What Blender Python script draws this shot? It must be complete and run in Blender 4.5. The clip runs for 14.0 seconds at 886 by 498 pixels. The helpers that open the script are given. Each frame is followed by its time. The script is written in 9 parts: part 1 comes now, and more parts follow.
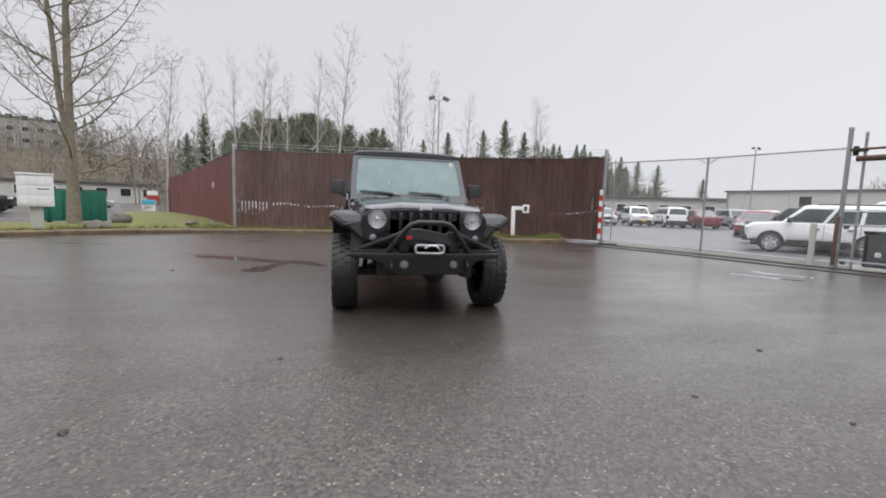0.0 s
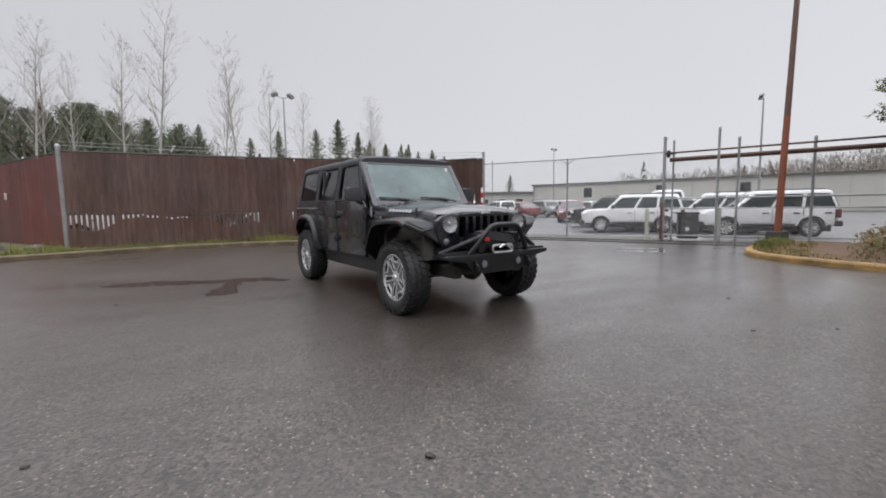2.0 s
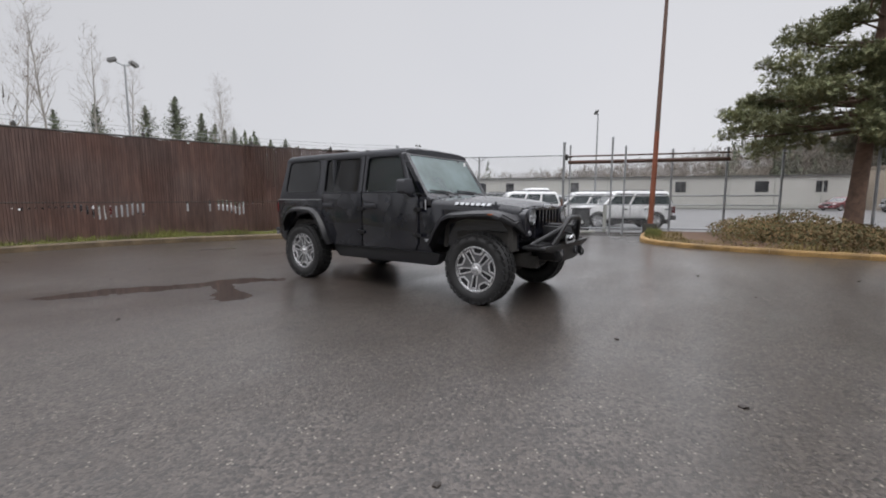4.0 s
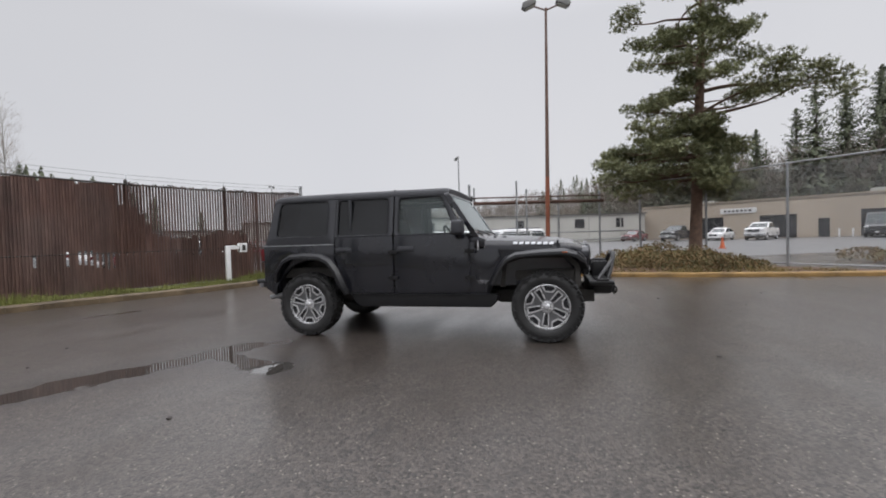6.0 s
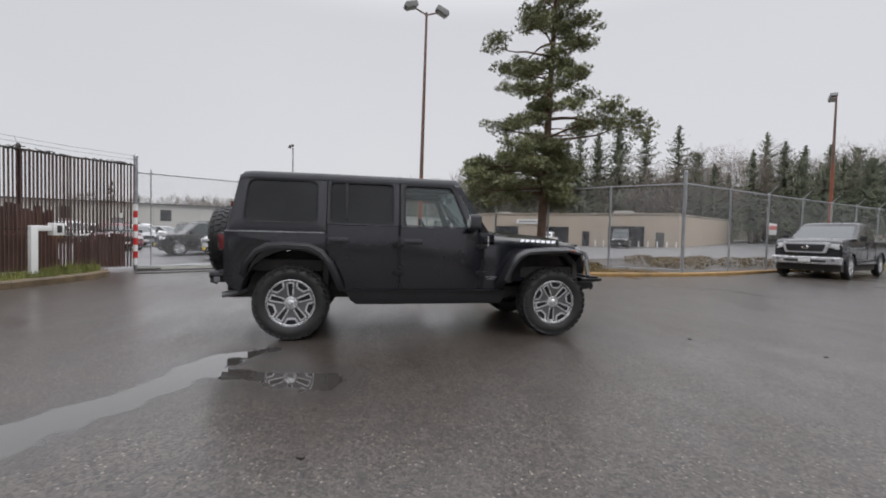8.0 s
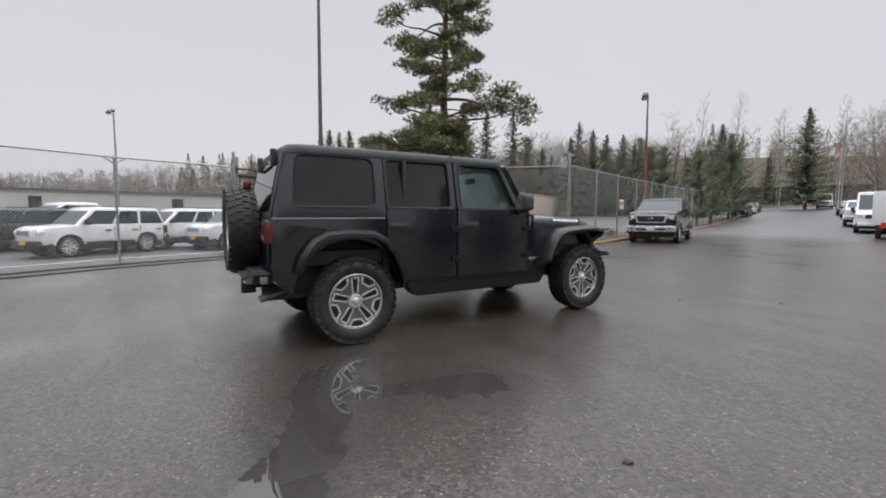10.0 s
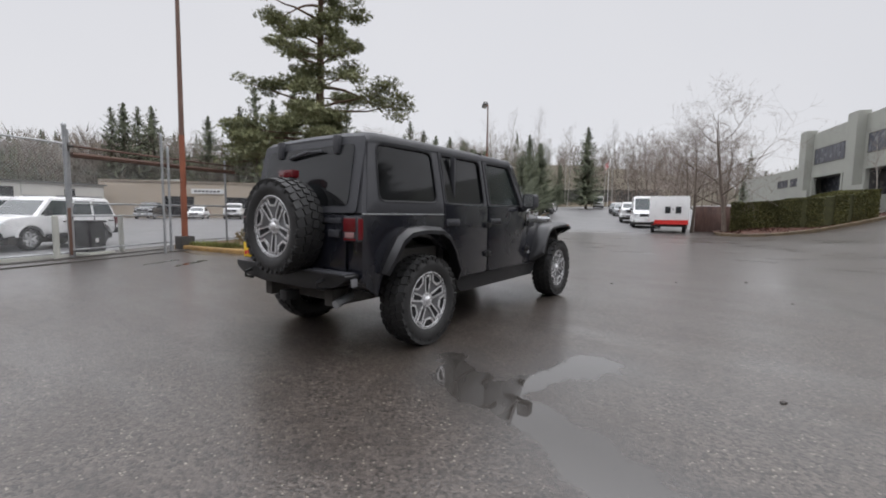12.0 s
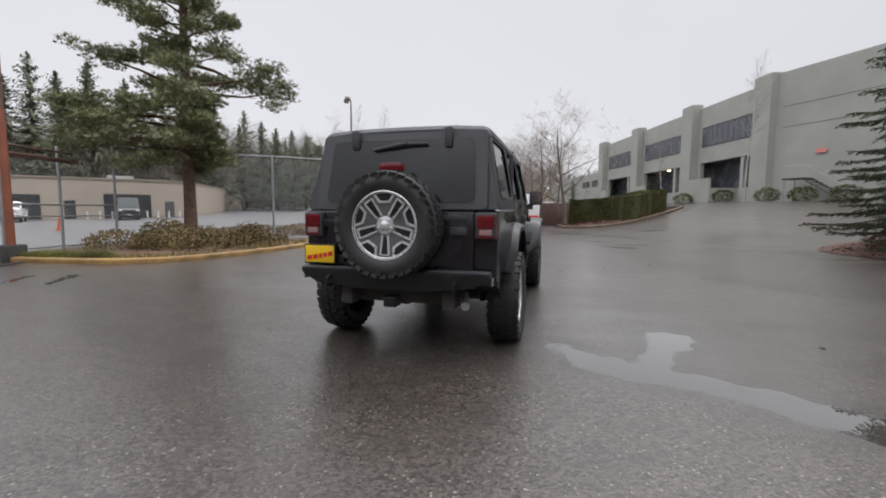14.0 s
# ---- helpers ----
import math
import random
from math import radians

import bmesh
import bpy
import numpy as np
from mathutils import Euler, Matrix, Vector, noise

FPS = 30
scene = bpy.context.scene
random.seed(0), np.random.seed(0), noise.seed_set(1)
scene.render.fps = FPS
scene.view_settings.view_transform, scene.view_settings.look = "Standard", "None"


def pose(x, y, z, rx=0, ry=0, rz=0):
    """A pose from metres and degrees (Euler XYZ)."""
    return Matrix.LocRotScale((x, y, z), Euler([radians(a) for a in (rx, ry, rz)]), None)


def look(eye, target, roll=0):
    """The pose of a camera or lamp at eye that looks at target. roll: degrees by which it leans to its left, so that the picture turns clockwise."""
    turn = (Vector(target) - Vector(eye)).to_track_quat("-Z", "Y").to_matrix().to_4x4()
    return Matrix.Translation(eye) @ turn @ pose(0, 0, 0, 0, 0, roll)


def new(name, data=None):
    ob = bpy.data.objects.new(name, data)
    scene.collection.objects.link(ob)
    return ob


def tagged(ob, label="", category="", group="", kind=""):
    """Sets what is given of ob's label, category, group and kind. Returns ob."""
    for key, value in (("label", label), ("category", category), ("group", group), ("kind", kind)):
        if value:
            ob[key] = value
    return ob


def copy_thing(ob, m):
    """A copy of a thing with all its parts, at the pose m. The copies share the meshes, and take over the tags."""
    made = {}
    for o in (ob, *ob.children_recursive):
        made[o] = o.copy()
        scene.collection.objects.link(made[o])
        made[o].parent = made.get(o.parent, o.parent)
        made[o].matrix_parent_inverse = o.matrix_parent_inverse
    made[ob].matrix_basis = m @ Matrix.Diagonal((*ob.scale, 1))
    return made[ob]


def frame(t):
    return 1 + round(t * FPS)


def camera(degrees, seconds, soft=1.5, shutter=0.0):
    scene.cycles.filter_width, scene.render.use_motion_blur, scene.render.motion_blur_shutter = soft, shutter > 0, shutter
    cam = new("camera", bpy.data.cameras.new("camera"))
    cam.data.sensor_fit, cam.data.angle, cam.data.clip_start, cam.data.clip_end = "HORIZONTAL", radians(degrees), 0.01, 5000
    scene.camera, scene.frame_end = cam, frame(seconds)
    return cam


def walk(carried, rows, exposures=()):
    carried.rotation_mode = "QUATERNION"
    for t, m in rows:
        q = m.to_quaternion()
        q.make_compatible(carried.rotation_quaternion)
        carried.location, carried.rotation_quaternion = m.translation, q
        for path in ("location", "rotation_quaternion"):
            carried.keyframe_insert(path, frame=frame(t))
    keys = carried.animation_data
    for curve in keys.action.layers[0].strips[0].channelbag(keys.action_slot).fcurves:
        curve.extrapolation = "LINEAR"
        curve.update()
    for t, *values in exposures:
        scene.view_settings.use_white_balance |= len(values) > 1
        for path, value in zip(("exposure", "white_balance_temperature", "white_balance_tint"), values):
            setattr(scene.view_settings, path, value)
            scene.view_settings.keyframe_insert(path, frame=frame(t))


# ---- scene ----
cam = camera(91.1, 14.0, 1.85)
PATH = [
    (0, (-0.718, -6.177, 1.122), (-0.304, -4.23, 0.919), 1.8),
    (0.5, (-1.252, -6.087, 1.137), (-0.654, -4.189, 0.934), 1.8),
    (1, (-1.862, -5.982, 1.155), (-1.061, -4.164, 0.926), -1.0),
    (1.5, (-2.447, -5.75, 1.152), (-1.507, -3.996, 0.95), -0.2),
    (2, (-3.056, -5.524, 1.154), (-1.919, -3.891, 0.954), -0.9),
    (2.5, (-3.597, -5.181, 1.139), (-2.348, -3.635, 0.918), -1.8),
    (3, (-4.115, -4.828, 1.136), (-2.7, -3.43, 0.926), -1.4),
    (3.5, (-4.542, -4.377, 1.133), (-3.009, -3.117, 0.885), -1.5),
    (3.7, (-4.687, -4.18, 1.154), (-3.116, -2.967, 0.911), -0.5),
    (5.8, (-5.726, -1.809, 1.19), (-3.815, -1.229, 1.083), -3.6),
    (6, (-5.75, -1.582, 1.196), (-3.815, -1.078, 1.142), -1.7),
    (6.5, (-5.843, -1.006, 1.183), (-3.859, -0.769, 1.109), 1.1),
    (7, (-5.796, -0.41, 1.171), (-3.799, -0.325, 1.128), 1.5),
    (7.5, (-5.775, 0.166, 1.164), (-3.786, -0.029, 1.103), 2.0),
    (8, (-5.634, 0.732, 1.158), (-3.668, 0.371, 1.091), 1.4),
    (8.2, (-5.581, 0.938, 1.17), (-3.63, 0.501, 1.129), 2.2),
    (10.3, (-4.421, 3.061, 1.163), (-2.761, 1.956, 1.018), 0.1),
    (10.5, (-4.306, 3.238, 1.158), (-2.687, 2.071, 1.028), 0.5),
    (11, (-3.999, 3.68, 1.157), (-2.538, 2.326, 0.979), 0.9),
    (11.5, (-3.594, 4.039, 1.157), (-2.2, 2.614, 0.995), 2.1),
    (12, (-3.195, 4.42, 1.173), (-2.013, 2.817, 1.0), 0.7),
    (12.5, (-2.709, 4.687, 1.165), (-1.634, 3.007, 1.014), 1.2),
    (13, (-2.253, 4.97, 1.15), (-1.377, 3.182, 0.961), 1.0),
    (13.5, (-1.739, 5.137, 1.143), (-1.006, 3.288, 0.934), -0.3),
    (14, (-1.239, 5.308, 1.146), (-0.708, 3.388, 0.968), 0.2),
]
walk(cam, [(t, look(eye, target, roll)) for t, eye, target, roll in PATH], ((0, 0.29), (1.5, 0.12), (3.5, 0.07), (6, 0.02), (8, 0.0), (11, 0.06), (12.5, 0.16), (14, 0.21)))

# ---- world and light ----
world = bpy.data.worlds.new("overcast")
scene.world = world
world.use_nodes = True
wn, wl = world.node_tree.nodes, world.node_tree.links
sky = wn.new("ShaderNodeTexSky")
sky.sky_type = "NISHITA"
sky.sun_disc = False
sky.sun_elevation, sky.sun_rotation = radians(38), radians(200)
grey = wn.new("ShaderNodeHueSaturation")
grey.inputs["Saturation"].default_value = 0.25
grey.inputs["Value"].default_value = 0.10
cloud = wn.new("ShaderNodeTexNoise")
cloud.inputs["Scale"].default_value = 1.6
cloud.inputs["Detail"].default_value = 3.0
veil = wn.new("ShaderNodeMix")
veil.data_type = "RGBA"
veil.inputs["A"].default_value = (0.64, 0.65, 0.70, 1)
veil.inputs["B"].default_value = (0.735, 0.735, 0.765, 1)
both = wn.new("ShaderNodeMix")
both.data_type = "RGBA"
both.inputs["Factor"].default_value = 0.9
wl.new(sky.outputs[0], grey.inputs["Color"])
wl.new(cloud.outputs["Fac"], veil.inputs["Factor"])
wl.new(grey.outputs[0], both.inputs["A"])
wl.new(veil.outputs["Result"], both.inputs["B"])
# An overcast sky is brighter overhead than low down.
where = wn.new("ShaderNodeTexCoord")
axes = wn.new("ShaderNodeSeparateXYZ")
lift = wn.new("ShaderNodeMapRange")
lift.interpolation_type = "SMOOTHSTEP"
lift.inputs["From Min"].default_value, lift.inputs["From Max"].default_value = 0.42, 0.75
lift.inputs["To Min"].default_value, lift.inputs["To Max"].default_value = 1.0, 3.7
wl.new(where.outputs["Generated"], axes.inputs[0])
wl.new(axes.outputs[2], lift.inputs["Value"])
wl.new(both.outputs["Result"], wn["Background"].inputs["Color"])
# The cloud is a little thinner to the east.
east = wn.new("ShaderNodeVectorMath")
east.operation = "DOT_PRODUCT"
east.inputs[1].default_value = (0.95, -0.30, 0.0)
thin = wn.new("ShaderNodeMapRange")
thin.inputs["From Min"].default_value, thin.inputs["From Max"].default_value = -0.2, 0.8
thin.inputs["To Min"].default_value, thin.inputs["To Max"].default_value = 0.86, 1.0
lit = wn.new("ShaderNodeMath")
lit.operation = "MULTIPLY"
wl.new(where.outputs["Generated"], east.inputs[0])
wl.new(east.outputs["Value"], thin.inputs["Value"])
wl.new(lift.outputs[0], lit.inputs[0])
wl.new(thin.outputs[0], lit.inputs[1])
wl.new(lit.outputs[0], wn["Background"].inputs["Strength"])

sun = new("sun", bpy.data.lights.new("sun", "SUN"))
sun.data.energy, sun.data.angle, sun.data.color = 0.5, radians(40), (1.0, 0.97, 0.93)
sun.matrix_world = look((0, 0, 30), (11, 20, 0))


# ---- materials ----
class Nodes:
    """A short way to wire a material."""

    def __init__(self, name):
        self.m = bpy.data.materials.new(name)
        self.m.use_nodes = True
        self.t = self.m.node_tree
        self.b = self.t.nodes["Principled BSDF"]

    def n(self, kind, **sets):
        node = self.t.nodes.new("ShaderNode" + kind)
        for key, value in sets.items():
            if key == "op":
                node.operation = value
            elif key == "dtype":
                node.data_type = value
            elif key == "blend":
                node.blend_type = value
            elif key == "feature":
                node.feature = value
        return node

    def put(self, socket, value):
        if isinstance(value, bpy.types.NodeSocket):
            self.t.links.new(value, socket)
        else:
            socket.default_value = value

    def math(self, op, a, b=0.0, c=0.0, clamp=False):
        node = self.n("Math", op=op)
        node.use_clamp = clamp
        for s, v in zip(node.inputs, (a, b, c)):
            self.put(s, v)
        return node.outputs[0]

    def pos(self):
        return self.n("NewGeometry").outputs["Position"]

    def local(self):
        return self.n("TexCoord").outputs["Object"]

    def scaled(self, vec, s):
        node = self.n("VectorMath", op="MULTIPLY")
        self.put(node.inputs[0], vec)
        node.inputs[1].default_value = s
        return node.outputs[0]

    def noise(self, vec, scale, detail=3.0, rough=0.55, distort=0.0):
        node = self.n("TexNoise")
        self.put(node.inputs["Vector"], vec)
        node.inputs["Scale"].default_value = scale
        node.inputs["Detail"].default_value = detail
        node.inputs["Roughness"].default_value = rough
        node.inputs["Distortion"].default_value = distort
        return node.outputs["Fac"]

    def ramp(self, fac, lo, hi, a=0.0, b=1.0):
        node = self.n("MapRange")
        for s, v in zip(node.inputs, (fac, lo, hi, a, b)):
            self.put(s, v)
        return node.outputs[0]

    def mix(self, fac, a, b, blend="MIX"):
        node = self.n("Mix", dtype="RGBA", blend=blend)
        self.put(node.inputs["Factor"], fac)
        self.put(node.inputs["A"], a)
        self.put(node.inputs["B"], b)
        return node.outputs["Result"]

    def bump(self, height, strength=0.3, dist=0.01, into="Normal"):
        node = self.n("Bump")
        self.put(node.inputs["Strength"], strength)
        self.put(node.inputs["Distance"], dist)
        self.put(node.inputs["Height"], height)
        self.put(self.b.inputs[into], node.outputs[0])

    def set(self, **values):
        for key, value in values.items():
            self.put(self.b.inputs[key.replace("_", " ")], value)
        return self


def rgb(r, g, b):
    return (r, g, b, 1.0)


def plain(name, col, rough=0.5, metal=0.0, vary=0.25, scale=6.0, bump=0.0, coat=0.0, spread=0.0, fine=60.0):
    """A surface with mottling at two scales and a little relief; spread: how far alike objects differ."""
    k = Nodes(name)
    p = k.local()
    big, small = k.noise(p, scale, 4), k.noise(p, fine, 2)
    f = k.math("ADD", k.math("MULTIPLY", big, 0.65), k.math("MULTIPLY", small, 0.35))
    lo, hi = [c * (1 - vary) for c in col], [min(1, c * (1 + vary)) for c in col]
    colour = k.mix(k.ramp(f, 0.3, 0.7), rgb(*lo), rgb(*hi))
    if spread:
        r = k.n("ObjectInfo").outputs["Random"]
        hsv = k.n("HueSaturation")
        k.put(hsv.inputs["Value"], k.ramp(r, 0, 1, 1 - spread, 1 + spread))
        k.put(hsv.inputs["Color"], colour)
        colour = hsv.outputs[0]
    k.set(Base_Color=colour, Roughness=k.ramp(big, 0.3, 0.7, max(0.02, rough - 0.08), min(1, rough + 0.08)), Metallic=metal, Coat_Weight=coat)
    k.b.inputs["Coat Roughness"].default_value = 0.06
    if bump:
        k.bump(small, bump, 0.004)
    return k.m


def glassy(name, tint, rough=0.02, ior=1.5):
    """Clear or tinted pane: a real transmitting sheet."""
    k = Nodes(name)
    k.set(Base_Color=rgb(*tint), Roughness=rough, IOR=1.45)
    k.b.inputs["Transmission Weight"].default_value = 1.0
    clear = k.n("BsdfTransparent")
    clear.inputs[0].default_value = rgb(*tint)
    gloss = k.n("BsdfGlossy")
    gloss.inputs["Roughness"].default_value = rough
    fres = k.n("Fresnel")
    fres.inputs["IOR"].default_value = ior
    mixer = k.n("MixShader")
    k.t.links.new(fres.outputs[0], mixer.inputs[0])
    k.t.links.new(clear.outputs[0], mixer.inputs[1])
    k.t.links.new(gloss.outputs[0], mixer.inputs[2])
    k.t.links.new(mixer.outputs[0], k.t.nodes["Material Output"].inputs["Surface"])
    return k.m


def capsule(k, x, y, a, b, r0, r1):
    """Distance from a tapering streak between two places on the ground, in node arithmetic."""
    (ax, ay), (bx, by) = a, b
    dx, dy = bx - ax, by - ay
    ll = dx * dx + dy * dy + 1e-9
    px, py = k.math("SUBTRACT", x, ax), k.math("SUBTRACT", y, ay)
    h = k.math("ADD", k.math("MULTIPLY", px, dx / ll), k.math("MULTIPLY", py, dy / ll), clamp=True)
    ex, ey = k.math("SUBTRACT", px, k.math("MULTIPLY", h, dx)), k.math("SUBTRACT", py, k.math("MULTIPLY", h, dy))
    d = k.math("SQRT", k.math("ADD", k.math("MULTIPLY", ex, ex), k.math("MULTIPLY", ey, ey)))
    return k.math("SUBTRACT", d, k.math("MULTIPLY_ADD", h, r1 - r0, r0))


# Standing water on the yard: streaks by their two ends and radii.
PUDDLES = [
    ((-1.22, 1.58), (-1.52, 1.92), 0.05, 0.17),
    ((-1.52, 1.92), (-1.9, 2.06), 0.17, 0.16),
    ((-1.9, 2.06), (-2.5, 2.35), 0.15, 0.17),
    ((-2.5, 2.35), (-3.0, 2.62), 0.17, 0.20),
    ((-3.0, 2.62), (-3.5, 2.8), 0.19, 0.08),
    ((-1.88, 1.9), (-2.05, 1.5), 0.10, 0.11),
    ((-2.05, 1.5), (-2.2, 1.08), 0.12, 0.18),
    ((6.3, 0.6), (6.9, -0.2), 0.05, 0.08),
    ((7.0, 0.9), (7.5, 0.1), 0.03, 0.05),
    ((-0.1, 6.2), (0.5, 5.9), 0.02, 0.07),
]
# Hairline cracks in the asphalt, by their ends.
CRACKS = [((-0.9, 0.9), (-1.35, -3.6)), ((-1.35, -3.6), (-0.6, -6.4)), ((-2.9, -0.6), (-4.2, -0.2)), ((-4.2, -0.2), (-4.6, 1.2)), ((2.2, 3.6), (6.0, 1.4)), ((-3.0, 4.4), (-4.6, 5.6)), ((1.6, -3.4), (4.4, -8.0))]
# Wider areas where the film of water lies thicker.
FILMS = [((-4.7, 7.1), (-3.2, 7.2), 0.1, 0.3), ((-3.1, 2.7), (-4.1, 3.3), 0.2, 0.3), ((-3.6, -3.4), (-4.6, -2.2), 0.05, 0.2)]


def wet_asphalt():
    k = Nodes("wet_asphalt")
    p = k.pos()
    xyz = k.n("SeparateXYZ")
    k.put(xyz.inputs[0], p)
    wob = k.n("TexNoise")
    k.put(wob.inputs["Vector"], p)
    wob.inputs["Scale"].default_value, wob.inputs["Detail"].default_value = 5.0, 4.0
    wob2 = k.n("SeparateXYZ")
    k.put(wob2.inputs[0], wob.outputs["Color"])
    x = k.math("ADD", xyz.outputs[0], k.math("MULTIPLY_ADD", wob2.outputs[0], 0.3, -0.15))
    y = k.math("ADD", xyz.outputs[1], k.math("MULTIPLY_ADD", wob2.outputs[1], 0.3, -0.15))

    def nearest(rows):
        best = None
        for row in rows:
            d = capsule(k, x, y, *row)
            best = d if best is None else k.math("MINIMUM", best, d)
        return best

    d = nearest(PUDDLES)
    pool = k.ramp(d, 0.0, 0.035, 1.0, 0.0)
    damp = k.ramp(d, 0.0, 0.35, 1.0, 0.0)
    film = k.ramp(nearest(FILMS), -0.2, 0.5, 0.9, 0.0)
    stones = k.n("TexVoronoi")
    k.put(stones.inputs["Vector"], p)
    stones.inputs["Scale"].default_value = 62.0
    grit = k.n("TexVoronoi")
    k.put(grit.inputs["Vector"], p)
    grit.inputs["Scale"].default_value = 210.0
    patch, cloud, streak = k.noise(p, 0.35, 4), k.noise(p, 1.7, 5, 0.65), k.noise(k.scaled(p, (0.5, 2.5, 1)), 0.9, 4)
    shade = k.n("SeparateXYZ")
    k.put(shade.inputs[0], stones.outputs["Color"])
    base = k.mix(k.ramp(shade.outputs[0], 0.0, 1.0), rgb(0.012, 0.0096, 0.0080), rgb(0.105, 0.087, 0.075))
    pale = k.math("GREATER_THAN", shade.outputs[1], 0.952)
    base = k.mix(k.math("MULTIPLY", pale, k.ramp(stones.outputs["Distance"], 0.3, 0.5, 1, 0)), base, rgb(0.27, 0.24, 0.20))
    base = k.mix(k.ramp(cloud, 0.35, 0.7, 0.0, 0.55), base, rgb(0.043, 0.034, 0.028))
    grime = k.ramp(k.noise(p, 4.5, 5, 0.7), 0.5, 0.72, 0.0, 0.5)
    base = k.mix(grime, base, rgb(0.024, 0.021, 0.019))
    base = k.mix(k.math("MULTIPLY", damp, 0.5), base, rgb(0.035, 0.033, 0.032))
    base = k.mix(k.math("MULTIPLY", pool, 0.8), base, rgb(0.050, 0.046, 0.042))
    # Greyer paving past the gate and on the street, sky sheen in its colour.
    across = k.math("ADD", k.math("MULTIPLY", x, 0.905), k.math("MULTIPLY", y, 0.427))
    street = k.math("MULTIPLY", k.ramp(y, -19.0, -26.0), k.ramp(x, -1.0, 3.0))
    pale_sheen = k.math("MAXIMUM", k.ramp(across, 10.0, 10.6), street)
    # Tones of the greyer paving, lightened to stand in for reflected sky.
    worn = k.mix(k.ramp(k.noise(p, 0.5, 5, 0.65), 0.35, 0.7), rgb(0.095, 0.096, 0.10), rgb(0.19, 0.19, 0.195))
    base = k.mix(k.math("MULTIPLY", pale_sheen, 0.8), base, worn)
    seam = None
    for a, b in CRACKS:
        g = capsule(k, x, y, a, b, 0.0, 0.0)
        seam = g if seam is None else k.math("MINIMUM", seam, g)
    broken_up = k.ramp(k.noise(p, 1.3, 2), 0.42, 0.5, 0.0, 1.0)
    crack = k.math("MULTIPLY", k.ramp(seam, 0.006, 0.016, 1.0, 0.0), broken_up)
    base = k.mix(k.math("MULTIPLY", crack, 0.75), base, rgb(0.02, 0.018, 0.017))
    height = k.math("ADD", k.math("MULTIPLY", stones.outputs["Distance"], -0.7), k.math("MULTIPLY", grit.outputs["Distance"], -0.35))
    wetness = k.math("ADD", k.ramp(patch, 0.35, 0.65, 0.0, 0.55), k.ramp(streak, 0.4, 0.65, 0.0, 0.35), clamp=True)
    wetness = k.math("MAXIMUM", wetness, film)
    wetness = k.math("MULTIPLY", wetness, k.ramp(pale_sheen, 0.0, 1.0, 1.0, 0.3))
    rough = k.ramp(wetness, 0.0, 1.0, 0.50, 0.30)
    rough = k.math("MULTIPLY", rough, k.ramp(pool, 0.0, 1.0, 1.0, 0.04))
    keep = k.math("MULTIPLY", k.ramp(pool, 0.0, 1.0, 1.0, 0.0), k.ramp(wetness, 0.0, 1.0, 1.0, 0.55))
    k.set(Base_Color=base, Roughness=rough, IOR=1.40)
    k.put(k.b.inputs["IOR"], k.ramp(pool, 0.0, 1.0, 1.40, 1.45))
    k.put(k.b.inputs["Coat IOR"], k.ramp(pool, 0.0, 1.0, 1.42, 1.48))
    k.put(k.b.inputs["Coat Weight"], k.math("MAXIMUM", pool, k.ramp(wetness, 0.0, 1.0, 0.6, 1.0)))
    k.put(k.b.inputs["Coat Roughness"], k.math("MULTIPLY", k.math("MULTIPLY_ADD", pale_sheen, 0.16, k.ramp(wetness, 0, 1, 0.22, 0.13)), k.ramp(pool, 0, 1, 1.0, 0.05)))
    k.bump(height, k.math("MULTIPLY", keep, 0.6), 0.006)
    k.bump(height, k.math("MULTIPLY", keep, k.ramp(wetness, 0.0, 0.8, 0.42, 0.10)), 0.006, "Coat Normal")
    return k.m


def chain_link():
    """Woven wire of 50 mm diamonds: open between the wires."""
    k = Nodes("chain_link")
    uv = k.n("UVMap")
    s = k.n("SeparateXYZ")
    k.put(s.inputs[0], uv.outputs[0])
    a = k.math("ADD", s.outputs[0], s.outputs[1])
    b = k.math("SUBTRACT", s.outputs[0], s.outputs[1])

    def wire(v):
        f = k.math("FRACT", k.math("MULTIPLY", v, 1 / 0.07))
        return k.math("LESS_THAN", k.math("ABSOLUTE", k.math("SUBTRACT", f, 0.5)), 0.042)

    k.put(k.b.inputs["Alpha"], k.math("MAXIMUM", wire(a), wire(b)))
    k.set(Base_Color=rgb(0.55, 0.56, 0.57), Roughness=0.5, Metallic=0.3)
    return k.m


def slat_material(name, a, b, least=0.88, most=1.12):
    k = Nodes(name)
    p = k.pos()
    isle = k.n("NewGeometry").outputs["Random Per Island"]
    n = k.noise(k.scaled(p, (6, 6, 0.8)), 2.0, 4)
    col = k.mix(k.ramp(n, 0.3, 0.7), rgb(*a), rgb(*b))
    hsv = k.n("HueSaturation")
    stain = k.ramp(k.noise(k.scaled(p, (1.0, 1.0, 0.45)), 1.1, 4, 0.65), 0.3, 0.7, 0.75, 1.3)
    k.put(hsv.inputs["Value"], k.math("MULTIPLY", stain, k.ramp(isle, 0, 1, least, most)))
    k.put(hsv.inputs["Saturation"], k.ramp(k.noise(p, 0.7, 3), 0.3, 0.7, 0.75, 1.05))
    k.put(hsv.inputs["Color"], col)
    k.set(Base_Color=hsv.outputs[0], Roughness=0.55)
    return k.m


